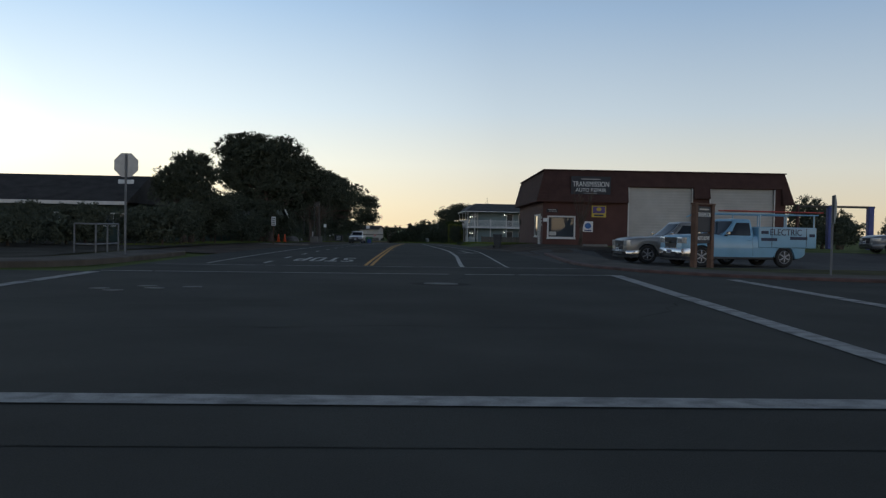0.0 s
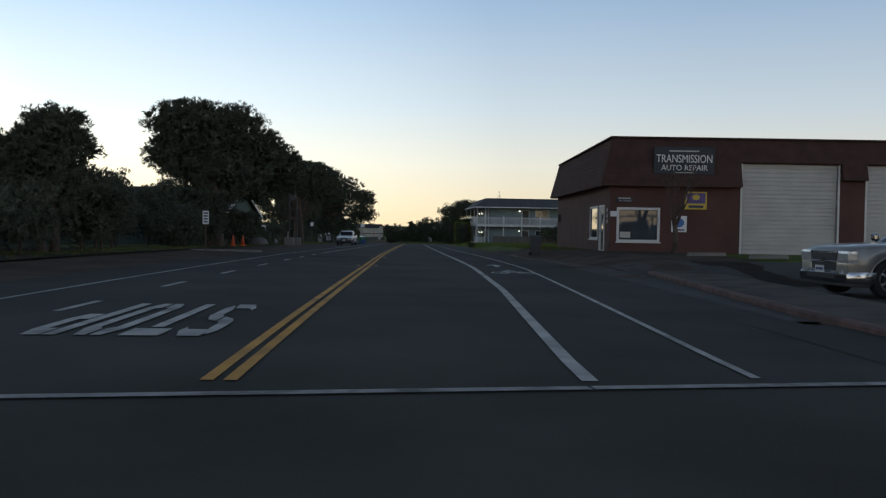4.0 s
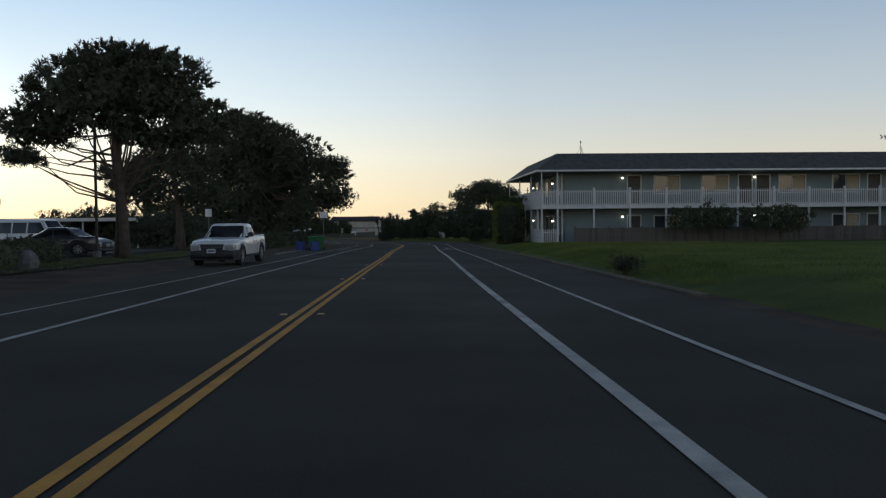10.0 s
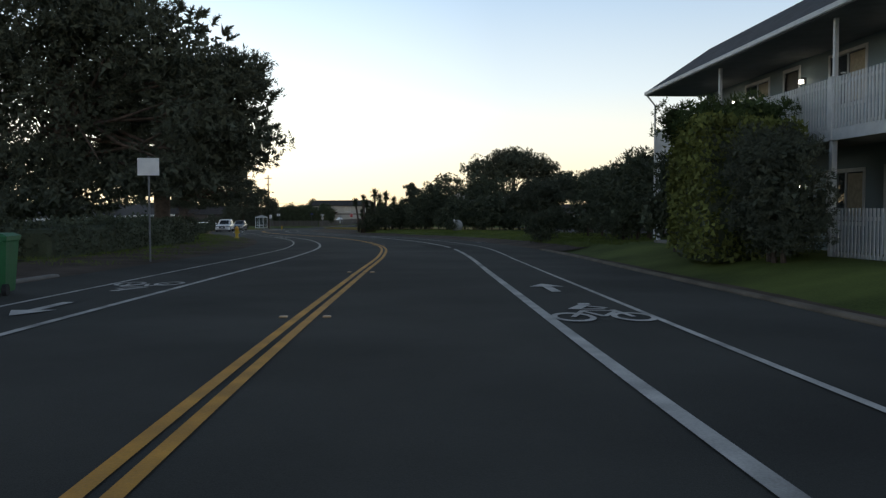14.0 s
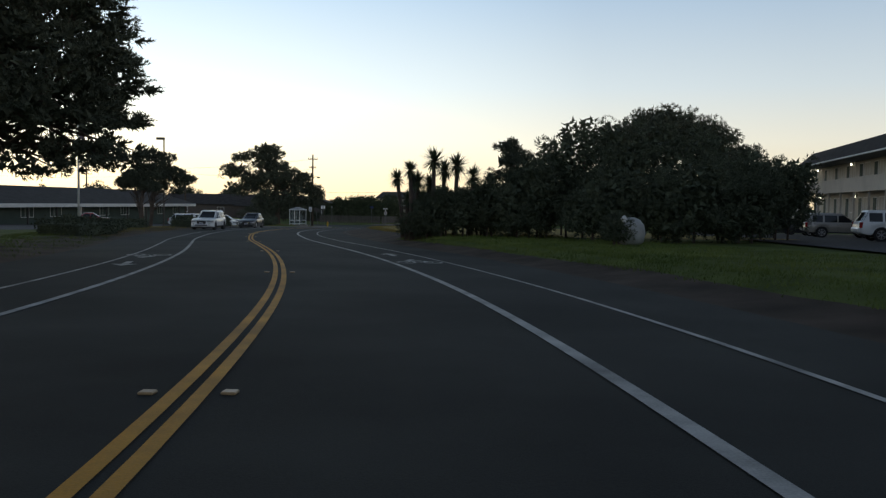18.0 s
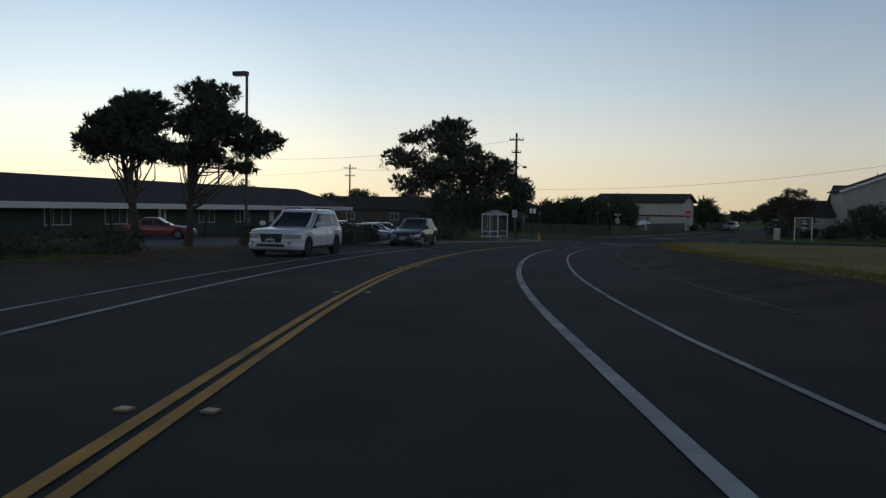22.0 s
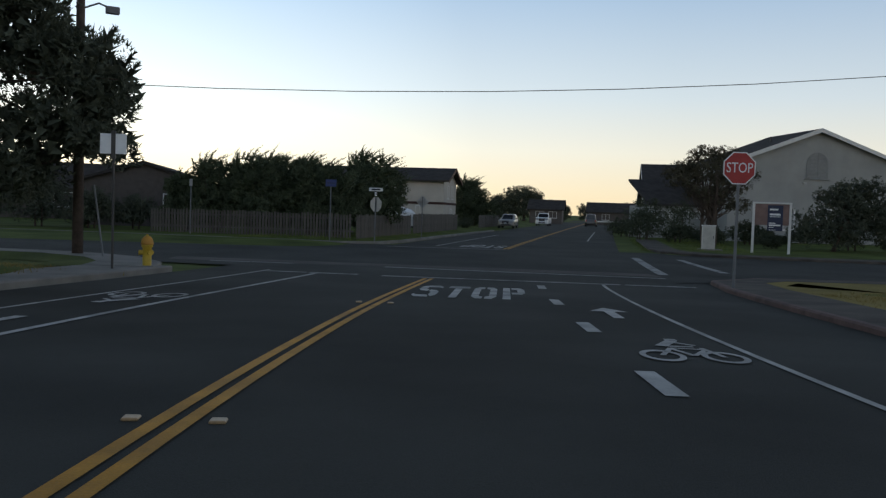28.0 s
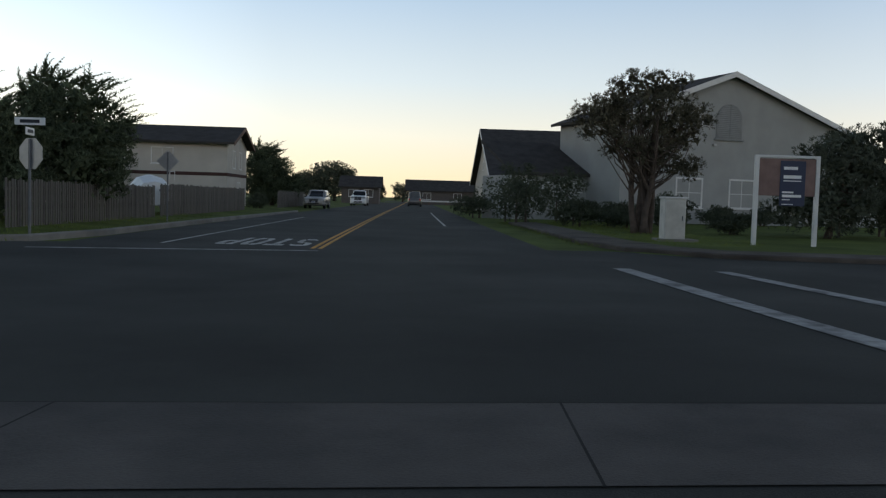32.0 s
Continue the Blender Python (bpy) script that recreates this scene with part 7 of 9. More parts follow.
# trees round the motel's car park
tree(17.0, 255.0, [(-3.5, 0, 8.2, 4.2, 3.6, 2.2), (2.2, 0, 8.6, 4.6, 3.8, 2.0), (0, 0, 10.0, 3.6, 3.2, 1.4), (6.0, 0, 6.6, 3.0, 3.0, 1.8), (-4.5, 0.5, 5.6, 2.2, 2.2, 1.5)], 10.5, 0.4, 620, 26, 0.42, 33, 0.85, "large umbrella-shaped pine above the car park")
for i, (x, y, r, h) in enumerate(((2.8, 211.5, 1.4, 3.4), (4.6, 213.5, 2.3, 6.0), (7.2, 213.0, 2.4, 5.6), (10.0, 214.5, 2.4, 5.5), (12.6, 214.0, 2.2, 4.3), (15.2, 216.5, 2.0, 4.2), (6.0, 208.8, 1.8, 3.2), (8.8, 208.6, 1.9, 3.4), (11.6, 210.0, 1.8, 3.0), (4.0, 219.0, 2.4, 5.0), (16.2, 222.0, 2.2, 4.2))):
    bush(x, y, [(0, 0, h * 0.45, r, r, h * 0.42), (r * 0.35, 0.3, h * 0.72, r * 0.75, r * 0.75, h * 0.28), (-r * 0.4, -0.2, h * 0.3, r * 0.9, r * 0.9, h * 0.28)], 190, 30, 0.24, 80 + i, "dense dark evergreen shrub on the grassy verge", spread=0.5)
tree(2.0, 213.5, [(0, 0, 3.6, 0.8, 0.8, 0.4), (0.4, 0, 2.8, 1.0, 0.9, 0.4), (-0.2, 0, 4.2, 0.5, 0.5, 0.25)], 4.4, 0.12, 70, 26, 0.26, 91, 0.4, "slim young pine among the shrubs")

YUCCA_LEAF = mat("yucca_leaf", (0.075, 0.095, 0.05), 0.6, vary=0.35, scale=3, fine=30, bump=0.05)


def yucca(x, y, h, size, seed, lean=0.0):
    """A bare trunk, a dense ball of sword leaves and a skirt of drooping old ones."""
    rng = random.Random(seed)
    t = thing("yucca_palm", x - lean, y, 0, "tall yucca with spiky leaf heads on a bare trunk", "yucca", "yuccas on the verge")
    part("trunk", Shape().tube([(0, 0, -0.1), (lean * 0.25, 0.03, h * 0.4), (lean, 0, h)], [0.13, 0.1, 0.09], 8), BARK, t, smooth=True)

    def blades(n, low, high, reach, droop):
        s = Shape()
        for i in range(n):
            a, e = rng.uniform(0, 6.28), math.asin(rng.uniform(low, high))
            L = size * rng.uniform(0.8, 1.2) * reach
            d = Vector((math.cos(a) * math.cos(e), math.sin(a) * math.cos(e), math.sin(e)))
            u = d.cross(Vector((0, 0, 1))).normalized() * 0.03
            c = Vector((lean, 0, h - 0.25 * size * rng.random()))
            m = c + d * L * 0.5
            s.add([tuple(c - u * 0.6), tuple(c + u * 0.6), tuple(m + u), tuple(m - u), tuple(c + d * L + Vector((0, 0, -droop)))], [(0, 1, 2, 3), (3, 2, 4)])
        return s

    part("leaf_head", blades(170, -0.55, 1.0, 1.15, 0.03), YUCCA_LEAF, t)
    part("leaf_skirt", blades(34, -0.97, -0.45, 1.05, 0.12), YUCCA_LEAF, t)


for i, (x, y, h, r, l) in enumerate(((-3.75, 216.8, 3.05, 0.50, -0.35), (-3.02, 218.0, 2.85, 0.42, -0.05), (-2.77, 213.5, 3.35, 0.46, -0.1), (-2.45, 213.9, 2.75, 0.52, 0.0), (-1.64, 213.2, 3.62, 0.66, 0.0), (-1.2, 214.4, 3.2, 0.56, 0.1), (-0.53, 213.1, 3.35, 0.58, 0.1), (0.2, 213.8, 2.85, 0.54, 0.1), (-2.95, 214.2, 2.0, 0.42, 0.0), (-2.2, 213.6, 2.0, 0.40, 0.0), (-1.9, 214.0, 2.6, 0.48, 0.0), (1.0, 214.2, 2.6, 0.48, 0.2))):
    yucca(x, y, h, r, 100 + i, l)
for i, (x, y, r, h) in enumerate(((-2.5, 214.6, 0.8, 1.7), (-1.9, 212.9, 1.0, 2.0), (-1.2, 212.3, 1.2, 2.2), (-0.2, 212.2, 1.3, 2.3), (0.9, 212.3, 1.3, 2.9), (2.0, 212.5, 1.3, 3.0), (3.2, 212.8, 1.3, 2.8), (-2.3, 213.6, 0.7, 1.3), (-1.7, 214.9, 1.2, 2.3), (0.4, 214.9, 1.3, 2.6))):
    bush(x, y, [(0, 0, h * 0.45, r, r, h * 0.42), (0.2, 0.2, h * 0.75, r * 0.6, r * 0.6, h * 0.25)], 110, 28, 0.18, 120 + i, "dark shrub under the yuccas")

# White tank, its base colour greyed for the shade it stands in.
TANK_SHADED = mat("shaded_white_tank", (0.36, 0.36, 0.34), 0.6, vary=0.15, scale=3, bump=0.1)
tank = thing("white_tank", 5.8, 202.0, 20, "small rounded pale tank half hidden by shrubs", "tank")
rings = [[(r * math.cos(a), r * math.sin(a) * 0.8, z) for a in [i * math.pi / 9 for i in range(18)]] for r, z in ((0.3, 0), (0.44, 0.1), (0.5, 0.4), (0.45, 0.66), (0.3, 0.85), (0.1, 0.93))]
part("shell", Shape().loft(rings), TANK_SHADED, tank, smooth=True)
part("cap", Shape().tube([(-0.26, -0.1, 0.78), (-0.38, -0.1, 0.93)], [0.09, 0.1], 10), TRIM_WHITE, tank)
bush(5.2, 201.7, [(0, 0, 0.45, 0.6, 0.6, 0.42), (0.2, 0.3, 0.7, 0.4, 0.4, 0.3)], 60, 26, 0.14, 61, "low dark shrub before the pale tank", spread=0.25)

tagged(part("car_park", Shape().add([(11, 180, land(11, 180) + 0.02), (46, 176, land(46, 176) + 0.02), (46, 262, land(46, 262) + 0.02), (17.5, 262, land(17.5, 262) + 0.02), (13.0, 206, land(13.0, 206) + 0.02)], [(0, 1, 2, 3, 4)]), ASPHALT_OLD), "grey asphalt motel car park", "car park", kind="structure")


def motel_wing():
    t = thing("motel_wing", 20.6, 189.3, -8.7, "pale two-storey motel wing with a solid balcony and lit lamps", "motel")
    L = 72
    part("wall", Shape().box(1.4, 0, -0.4, 1.6, L, 5.0), STUCCO_CREAM, t), part("wall", Shape().box(1.6, 0, -0.4, 9, 0.2, 5.0), STUCCO_CREAM, t), part("wall", Shape().box(1.6, L - 0.2, -0.4, 9, L, 5.0), STUCCO_CREAM, t)
    part("balcony_floor", Shape().box(0, 0, 2.5, 1.396, L, 2.68), STUCCO_CREAM, t)
    part("balcony_front", Shape().box(-0.06, 0, 2.4, 0.0, L, 3.5, 0.01), STUCCO_CREAM, t)
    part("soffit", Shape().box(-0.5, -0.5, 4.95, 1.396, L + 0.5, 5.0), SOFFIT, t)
    for i in range(8):
        f0, f1 = i / 8, (i + 1) / 8
        za, zc = 5.0 + 1.5 * f0, 5.0 + 1.5 * f1 + 0.02
        part("tile_course", Shape().prism([(-0.55 + 1.75 * f0 - 0.05, za), (9.6 - 2 * f0, za), (9.6 - 2 * f1, zc), (-0.55 + 1.75 * f1, zc)], -0.5, L + 0.5, "y"), DARK_ROOF, t)
    part("gutter", Shape().box(-0.66, -0.5, 4.95, -0.56, L + 0.5, 5.07, 0.02), RAIL_WHITE, t)
    part("upper_block", Shape().box(4.0, 44, 6.4, 9.5, 54, 7.1), STUCCO_CREAM, t)
    part("upper_roof", Shape().loft([[(3.4, 43.4, 7.1), (10.1, 43.4, 7.1), (10.1, 54.6, 7.1), (3.4, 54.6, 7.1)], [(6.2, 47, 8.3), (7.2, 47, 8.3), (7.2, 51, 8.3), (6.2, 51, 8.3)]]), DARK_ROOF, t)
    for i in range(17):
        y = 1.0 + i * 4.2
        part("post", Shape().box(0.02, y - 0.07, -0.2, 0.16, y + 0.07, 2.5, 0.01), STUCCO_CREAM, t)
        for z in (0.85, 3.55):
            window(t, facing(1.396, y + 2.4, z, "w"), 1.4, 1.15, bars=1, sill=False)
        for z in (0.0, 2.7):
            d = part("room_door", Shape().box(1.36, y + 2.9, z, 1.396, y + 3.9, z + 2.05, 0.008), RAIL_WHITE, t)
            part("door_leaf", Shape().box(1.34, y + 2.98, z + 0.03, 1.36, y + 3.82, z + 1.98, 0.004), GREEN_WALL, d)
    for i in range(6):
        for z in (4.72, 2.1):
            y = 6.6 + i * 12.7 - (1.5 if z < 3 else 0)
            q = part("wall_lamp", Shape().box(1.25, y - 0.08, z, 1.396, y + 0.08, z + 0.16, 0.01), STEEL, t)
            part("bulb", Shape().tube([(1.2, y, z + 0.1), (1.2, y, z - 0.02)], 0.075, 8), LAMP_GLOW, q)
    stair = part("stair", Shape().prism([(L + 0.6, 0.0), (L + 4.6, 0.0), (L + 4.6, 0.25), (L + 0.6, 2.68)], -0.05, 1.0, "x"), STUCCO_CREAM, t)
    part("handrail", Shape().tube([(-0.05, L + 0.6, 3.6), (-0.05, L + 4.6, 1.1)], 0.035, 6), RAIL_WHITE, stair)


motel_wing()
for i, (x, y, a, k, c, lab) in enumerate(((24.6, 232.5, -8, "suv", SILVER, "silver sport utility car nosed towards the motel wing"), (22.6, 219.0, -8, "suv", WHITE_CAR, "white off-road car nosed towards the motel wing"), (24.2, 241.5, -8, "sedan", BLACK_CAR, "dark car nosed towards the motel wing"), (25.6, 250.0, -8, "suv", GREY_CAR, "grey sport utility car by the motel wing stair"))):
    car("parked_car", x, y, a, k, c, lab, "car")
# ---- trees along the west side ----
def big_pine(x, y, blobs, h, seed, label, clumps=700, leaf=0.36, spread=0.7, radius=0.35, forks=2, leaves=26, name="pine_tree", fill=1.0, flat=0.75, sprays=0, spray=0.55, wind=(0.1, 0.0), up=0.9, low=0.1):
    return tree(x, y, blobs, h, radius, clumps, leaves, leaf, seed, spread, label, name, LEAF, forks, fill=fill, flat=flat, sprays=sprays, spray=spray, wind=wind, up=up, low=low)


big_pine(-11.4, 74.0, [(-0.74, 0.0, 6.95, 2.85, 2.76, 1.84), (-1.66, 0.0, 7.87, 1.66, 1.75, 1.1), (1.1, 0.0, 7.13, 1.93, 2.12, 1.56), (-2.76, 0.0, 5.66, 1.66, 1.93, 1.01), (-2.67, 0.0, 7.59, 1.66, 1.66, 1.1), (0.0, 0.46, 4.56, 3.68, 2.67, 1.1), (-1.38, 0.0, 3.18, 3.13, 2.21, 0.83), (-0.46, 0.46, 5.75, 3.68, 2.58, 1.47), (2.58, 0.74, 6.12, 1.75, 1.84, 1.1), (2.5, 4.6, 5.45, 2.3, 2.7, 1.4), (3.9, 5.0, 4.55, 1.1, 1.5, 0.8), (4.8, 5.6, 5.15, 0.8, 0.9, 0.35), (1.1, 3.8, 3.55, 2.4, 2.0, 0.8), (3.4, 4.8, 3.95, 1.3, 1.2, 0.45), (2.1, 4.2, 3.75, 1.4, 1.2, 0.5)], 8.8, 201, "tall spreading pine leaning over the green house", 1400, leaf=0.27, spread=0.7, sprays=420, spray=0.5)
big_pine(-12.3, 50.6, [(0, 0, 3.4, 1.6, 1.6, 1.2), (0.2, 0, 4.5, 1.0, 1.1, 0.6), (-0.9, 0, 3.0, 1.1, 1.2, 0.9), (0.8, 0.3, 2.4, 1.3, 1.3, 1.0)], 4.8, 202, "dark rounded young pine behind the roadside shrubs", 300, radius=0.16, leaf=0.24, spread=0.5, sprays=110, spray=0.45)
big_pine(-11.2, 117.5, [(-0.8, 0, 6.9, 3.3, 2.9, 1.7), (1.9, 0, 7.2, 2.0, 2.3, 1.6), (0.2, 0, 8.2, 2.4, 2.2, 0.8), (3.7, 0.3, 5.7, 1.4, 1.7, 1.0), (-3.4, 0, 5.6, 1.7, 1.9, 0.9), (-4.2, 0, 4.4, 1.0, 1.2, 0.35), (1.6, 0.4, 5.2, 1.8, 1.6, 0.6)], 9.0, 203, "slender umbrella-shaped pine with bare forked trunks by the car park", 760, fill=0.9, radius=0.22, leaf=0.27, spread=0.6, sprays=240)
big_pine(-14.6, 140.0, [(0, 0, 4.8, 3.0, 2.8, 1.9), (0.6, 0, 6.5, 2.3, 2.3, 1.1), (-3.0, 0, 4.0, 1.7, 1.8, 1.1), (1.8, 0, 3.6, 1.7, 2.0, 1.0)], 7.6, 204, "open dark pine behind the directory board", 380, leaf=0.28, spread=0.6, radius=0.25, fill=0.3, sprays=120)
big_pine(-16.0, 172.0, [(0, 0, 6.9, 5.8, 5.2, 3.8), (0.5, 0, 10.3, 4.7, 4.5, 2.6), (0.6, 0, 12.4, 2.7, 2.7, 1.1), (-3.4, 0, 8.0, 2.8, 2.8, 2.7), (3.3, 1.0, 6.8, 3.0, 3.3, 2.8), (8.4, -3.5, 6.2, 3.3, 3.2, 2.4), (8.8, -2.5, 4.3, 2.3, 2.2, 0.9), (6.2, -3.5, 9.2, 3.4, 3.3, 2.0), (2.8, -2.5, 10.9, 3.2, 3.0, 1.5), (0, 0, 3.9, 4.6, 4.6, 1.4), (-0.4, 0, 12.9, 3.4, 2.8, 0.9), (0, -1, 2.2, 4.8, 4.0, 1.3), (6.2, -3.2, 3.2, 3.4, 3.0, 1.2), (-4.6, -1, 3.4, 3.2, 3.0, 1.8), (9.6, -3.4, 7.6, 2.0, 2.2, 1.2), (9.9, -3.2, 5.2, 2.0, 2.0, 1.1)], 13.2, 205, "huge dense round cypress behind the roadside hedge", 1800, leaf=0.31, spread=0.75, radius=0.5, forks=3, sprays=520, spray=0.7)
big_pine(-30.0, 186.0, [(0, 0, 7.5, 4.4, 4.0, 2.6), (1.0, 0, 10.4, 3.2, 3.0, 1.6), (-3.6, 0, 8.6, 2.6, 2.4, 1.6), (2.0, 0, 4.4, 3.0, 2.6, 0.6)], 11.6, 206, "tall open pine with bare lower trunks", 620, fill=0.3, forks=3)
big_pine(-19.6, 203.5, [(0, 0, 7.0, 7.4, 6.6, 3.4), (0.2, 0, 10.6, 6.6, 6.0, 3.0), (-0.4, 0, 13.6, 5.2, 5.0, 1.9), (2.6, 0, 12.0, 3.8, 3.6, 1.5), (4.4, -0.6, 6.0, 3.4, 3.6, 1.8), (3.4, 0, 9.2, 3.9, 4.0, 2.0), (-5.0, 0, 5.6, 4.0, 4.0, 2.2), (5.6, 0, 4.4, 2.0, 2.6, 0.6), (1, -3, 4.9, 4.6, 3.2, 1.2), (6.2, 0.5, 7.4, 1.3, 1.8, 0.7), (5.6, 0.5, 3.4, 1.7, 2.0, 0.35), (2.6, 0.5, 3.5, 2.6, 2.2, 0.35), (-2.0, -2, 3.6, 3.0, 2.2, 0.35), (6.4, 0.5, 5.6, 1.6, 1.8, 0.5), (6.6, 0.3, 10.4, 1.4, 1.5, 0.8), (5.2, 0.0, 12.4, 1.9, 1.8, 0.8), (6.4, 0.3, 8.9, 1.1, 1.5, 0.6), (6.4, 0.4, 3.1, 1.7, 1.8, 0.5), (6.2, 0.4, 4.5, 1.4, 1.8, 0.5), (6.0, 0.4, 6.5, 1.6, 1.8, 0.6), (3.6, 0.0, 2.7, 2.2, 2.0, 0.35)], 15.4, 207, "huge rounded cypress with layered branches over the verge", 2000, leaf=0.28, spread=0.75, radius=0.55, forks=4, fill=0.45, flat=0.5, sprays=1300, spray=0.65, wind=(0.35, 0.0), up=0.15, low=-0.7)
big_pine(-27.5, 242.2, [(-0.3, 0, 3.9, 1.15, 1.2, 0.65), (0.4, 0, 4.6, 0.9, 1.0, 0.5), (-1.2, 0, 3.5, 0.8, 0.8, 0.45), (0.6, 0, 3.3, 0.85, 0.9, 0.35)], 4.9, 208, "wind-shaped pine in the planted strip", 380, leaf=0.24, spread=0.42, radius=0.15, fill=0.4, sprays=110, spray=0.4)
big_pine(-29.1, 248.2, [(1.8, -0.6, 4.6, 1.5, 1.4, 0.65), (1.3, -0.6, 6.0, 1.1, 1.1, 0.55), (1.2, -0.6, 5.2, 1.0, 1.0, 0.4), (3.0, 0, 4.1, 1.05, 1.0, 0.45), (0.6, -0.4, 3.7, 1.2, 1.0, 0.35), (2.5, -0.3, 3.2, 0.8, 0.8, 0.22), (0.5, -0.5, 4.8, 0.95, 1.0, 0.4)], 5.6, 209, "wind-shaped pine in the planted strip", 420, leaf=0.24, spread=0.42, radius=0.15, fill=0.4, sprays=110, spray=0.4)
big_pine(-31.5, 303.5, [(0, 0, 4.0, 4.4, 3.8, 2.3), (0.3, 0, 7.4, 3.8, 3.6, 1.7), (-1.6, 0, 10.7, 2.8, 2.6, 1.1), (3.4, 0, 6.0, 2.0, 2.2, 1.3), (5.0, 0.3, 3.8, 1.7, 2.0, 1.2), (-6.4, 0, 8.2, 2.5, 2.2, 1.1), (-5.2, 0, 5.6, 2.8, 2.2, 1.2), (-3.4, 0, 7.0, 2.4, 2.2, 1.0), (-5.2, 0, 10.3, 1.6, 1.6, 0.6), (-1.0, 0, 9.2, 3.0, 2.4, 0.8), (-1.4, 0, 11.6, 2.0, 2.0, 0.7), (5.7, 0.2, 5.4, 1.6, 1.6, 1.0), (6.3, 0.2, 4.7, 1.2, 1.3, 0.8), (6.3, 0.2, 3.5, 1.1, 1.2, 0.7), (3.2, 0.2, 2.6, 2.4, 2.0, 0.8), (4.2, 0.2, 7.4, 1.6, 1.6, 0.8)], 12.0, 210, "big ragged pine behind the bus shelter", 1150, leaf=0.32, spread=0.7, radius=0.4, forks=2, fill=1.0, sprays=300, spray=0.7)

for i, (x, y, r, h) in enumerate(((-21, 41, 2.2, 1.9), (-17.5, 40, 2.0, 1.8), (-14.5, 38.5, 1.9, 1.7), (-12.2, 42.5, 1.8, 1.9), (-12.5, 47, 1.9, 2.3), (-11.8, 52.5, 1.8, 2.6), (-24.5, 40, 2.2, 1.8), (-28, 41, 2.2, 1.7), (-13.2, 58, 1.7, 2.9), (-15.2, 64.5, 2.0, 3.9), (-14.2, 69.5, 1.9, 3.7), (-17.5, 68.0, 2.2, 4.0), (-12.6, 69.0, 1.2, 1.4), (-31.5, 41, 2.2, 1.7), (-16, 34.5, 1.8, 1.2), (-20, 35.5, 2.0, 1.3), (-11.9, 72.5, 1.5, 3.1), (-11.9, 80.6, 1.4, 2.7), (-11.8, 85.0, 1.4, 2.6), (-12.2, 67.2, 1.5, 2.2), (-12.3, 90.0, 1.2, 1.6))):
    bush(x, y, [(0, 0, h * 0.45, r, r, h * 0.42), (r * 0.35, 0.3, h * 0.7, r * 0.65, r * 0.65, h * 0.3)], 130, 28, 0.2, 220 + i, "dark dense roadside shrub", spread=0.4, leafmat=LEAF)
for i, (x, y, lx, ly, h) in enumerate(((-11.6, 90.5, 1.2, 3.2, 0.9), (-12.0, 97, 1.2, 3.0, 0.8), (-12.6, 104.5, 1.0, 4.5, 0.7), (-13.2, 112, 1.2, 6, 0.8), (-13.2, 144.0, 2.0, 4.5, 0.9), (-10.6, 150.2, 1.6, 6.5, 0.95), (-9.6, 158.0, 1.5, 9.5, 1.0), (-10.2, 168.5, 1.4, 10.5, 1.0), (-12.5, 178.5, 1.4, 9.5, 0.9))):
    hedge(x, y, lx, ly, h, 0, 240 + i, "low clipped dark green hedge along the verge", LEAF_BUSH, 110)
for i, (x, y, r, h) in enumerate(((-17.5, 146, 2.6, 3.2), (-20.5, 151, 3.0, 3.8), (-18.5, 157, 2.6, 3.3), (-22.5, 160, 3.0, 4.0), (-24.0, 153, 3.0, 4.4), (-20.5, 166, 2.6, 3.4), (-24.5, 168, 3.0, 4.2), (-22.0, 177, 2.6, 3.0), (-17.2, 163.0, 2.2, 2.7), (-28.5, 158, 3.4, 4.8), (-29.0, 168, 3.4, 5.0), (-27.0, 178, 3.2, 4.6))):
    bush(x, y, [(0, 0, h * 0.3, r, r * 0.9, h * 0.3), (r * 0.4, 0.3, h * 0.5, r * 0.6, r * 0.6, h * 0.3), (-r * 0.45, -0.2, h * 0.45, r * 0.55, r * 0.6, h * 0.22)], 170, 26, 0.26, 420 + i, "dark mounded shrub under the big cypresses", spread=0.5, leafmat=LEAF)
rock_m = mat("grey_rock", (0.16, 0.155, 0.15), 0.9, vary=0.3, scale=3, fine=20, bump=0.6)
for i, (x, y, r) in enumerate(((-11.0, 88.2, 0.7), (-11.9, 94.2, 0.6), (-12.0, 102.5, 0.5), (-10.8, 107.2, 0.45))):
    rng = random.Random(i)
    t = thing("boulder", x, y, i * 40, "grey landscaping boulder in the verge", "boulder")
    rings = [[(r * k * math.cos(a) * rng.uniform(0.85, 1.15), r * 0.7 * k * math.sin(a) * rng.uniform(0.85, 1.15), z) for a in [j * math.pi / 5 for j in range(10)]] for k, z in ((0.9, -0.1), (1.0, 0.15), (0.8, 0.4), (0.35, 0.55))]
    part("stone", Shape().loft(rings), rock_m, t)

# ---- parked cars and things on the west side ----
car("pickup_truck", -5.75, 113.5, -93.5, "pickup", WHITE_CAR, "white compact pickup parked on the shoulder", "truck")
car("van", -20.5, 131.5, -20, "van", WHITE_CAR, "white passenger van in the car park", "van")
car("parked_car", -17.5, 128.5, -20, "sedan", GREY_CAR, "grey car in the dim car park", "car")
car("parked_car", -16.8, 123.6, 200, "sedan", BLACK_CAR, "dark car parked by the green house", "car")
tagged(part("car_park", Shape().add([(x, y, land(x, y) + 0.012) for x, y in ((-48, 121), (-15, 121), (-14.5, 140), (-20, 160), (-48, 165))], [(0, 1, 2, 3, 4)]), ASPHALT_OLD), "dim asphalt car park behind the trees", "car park", kind="structure")


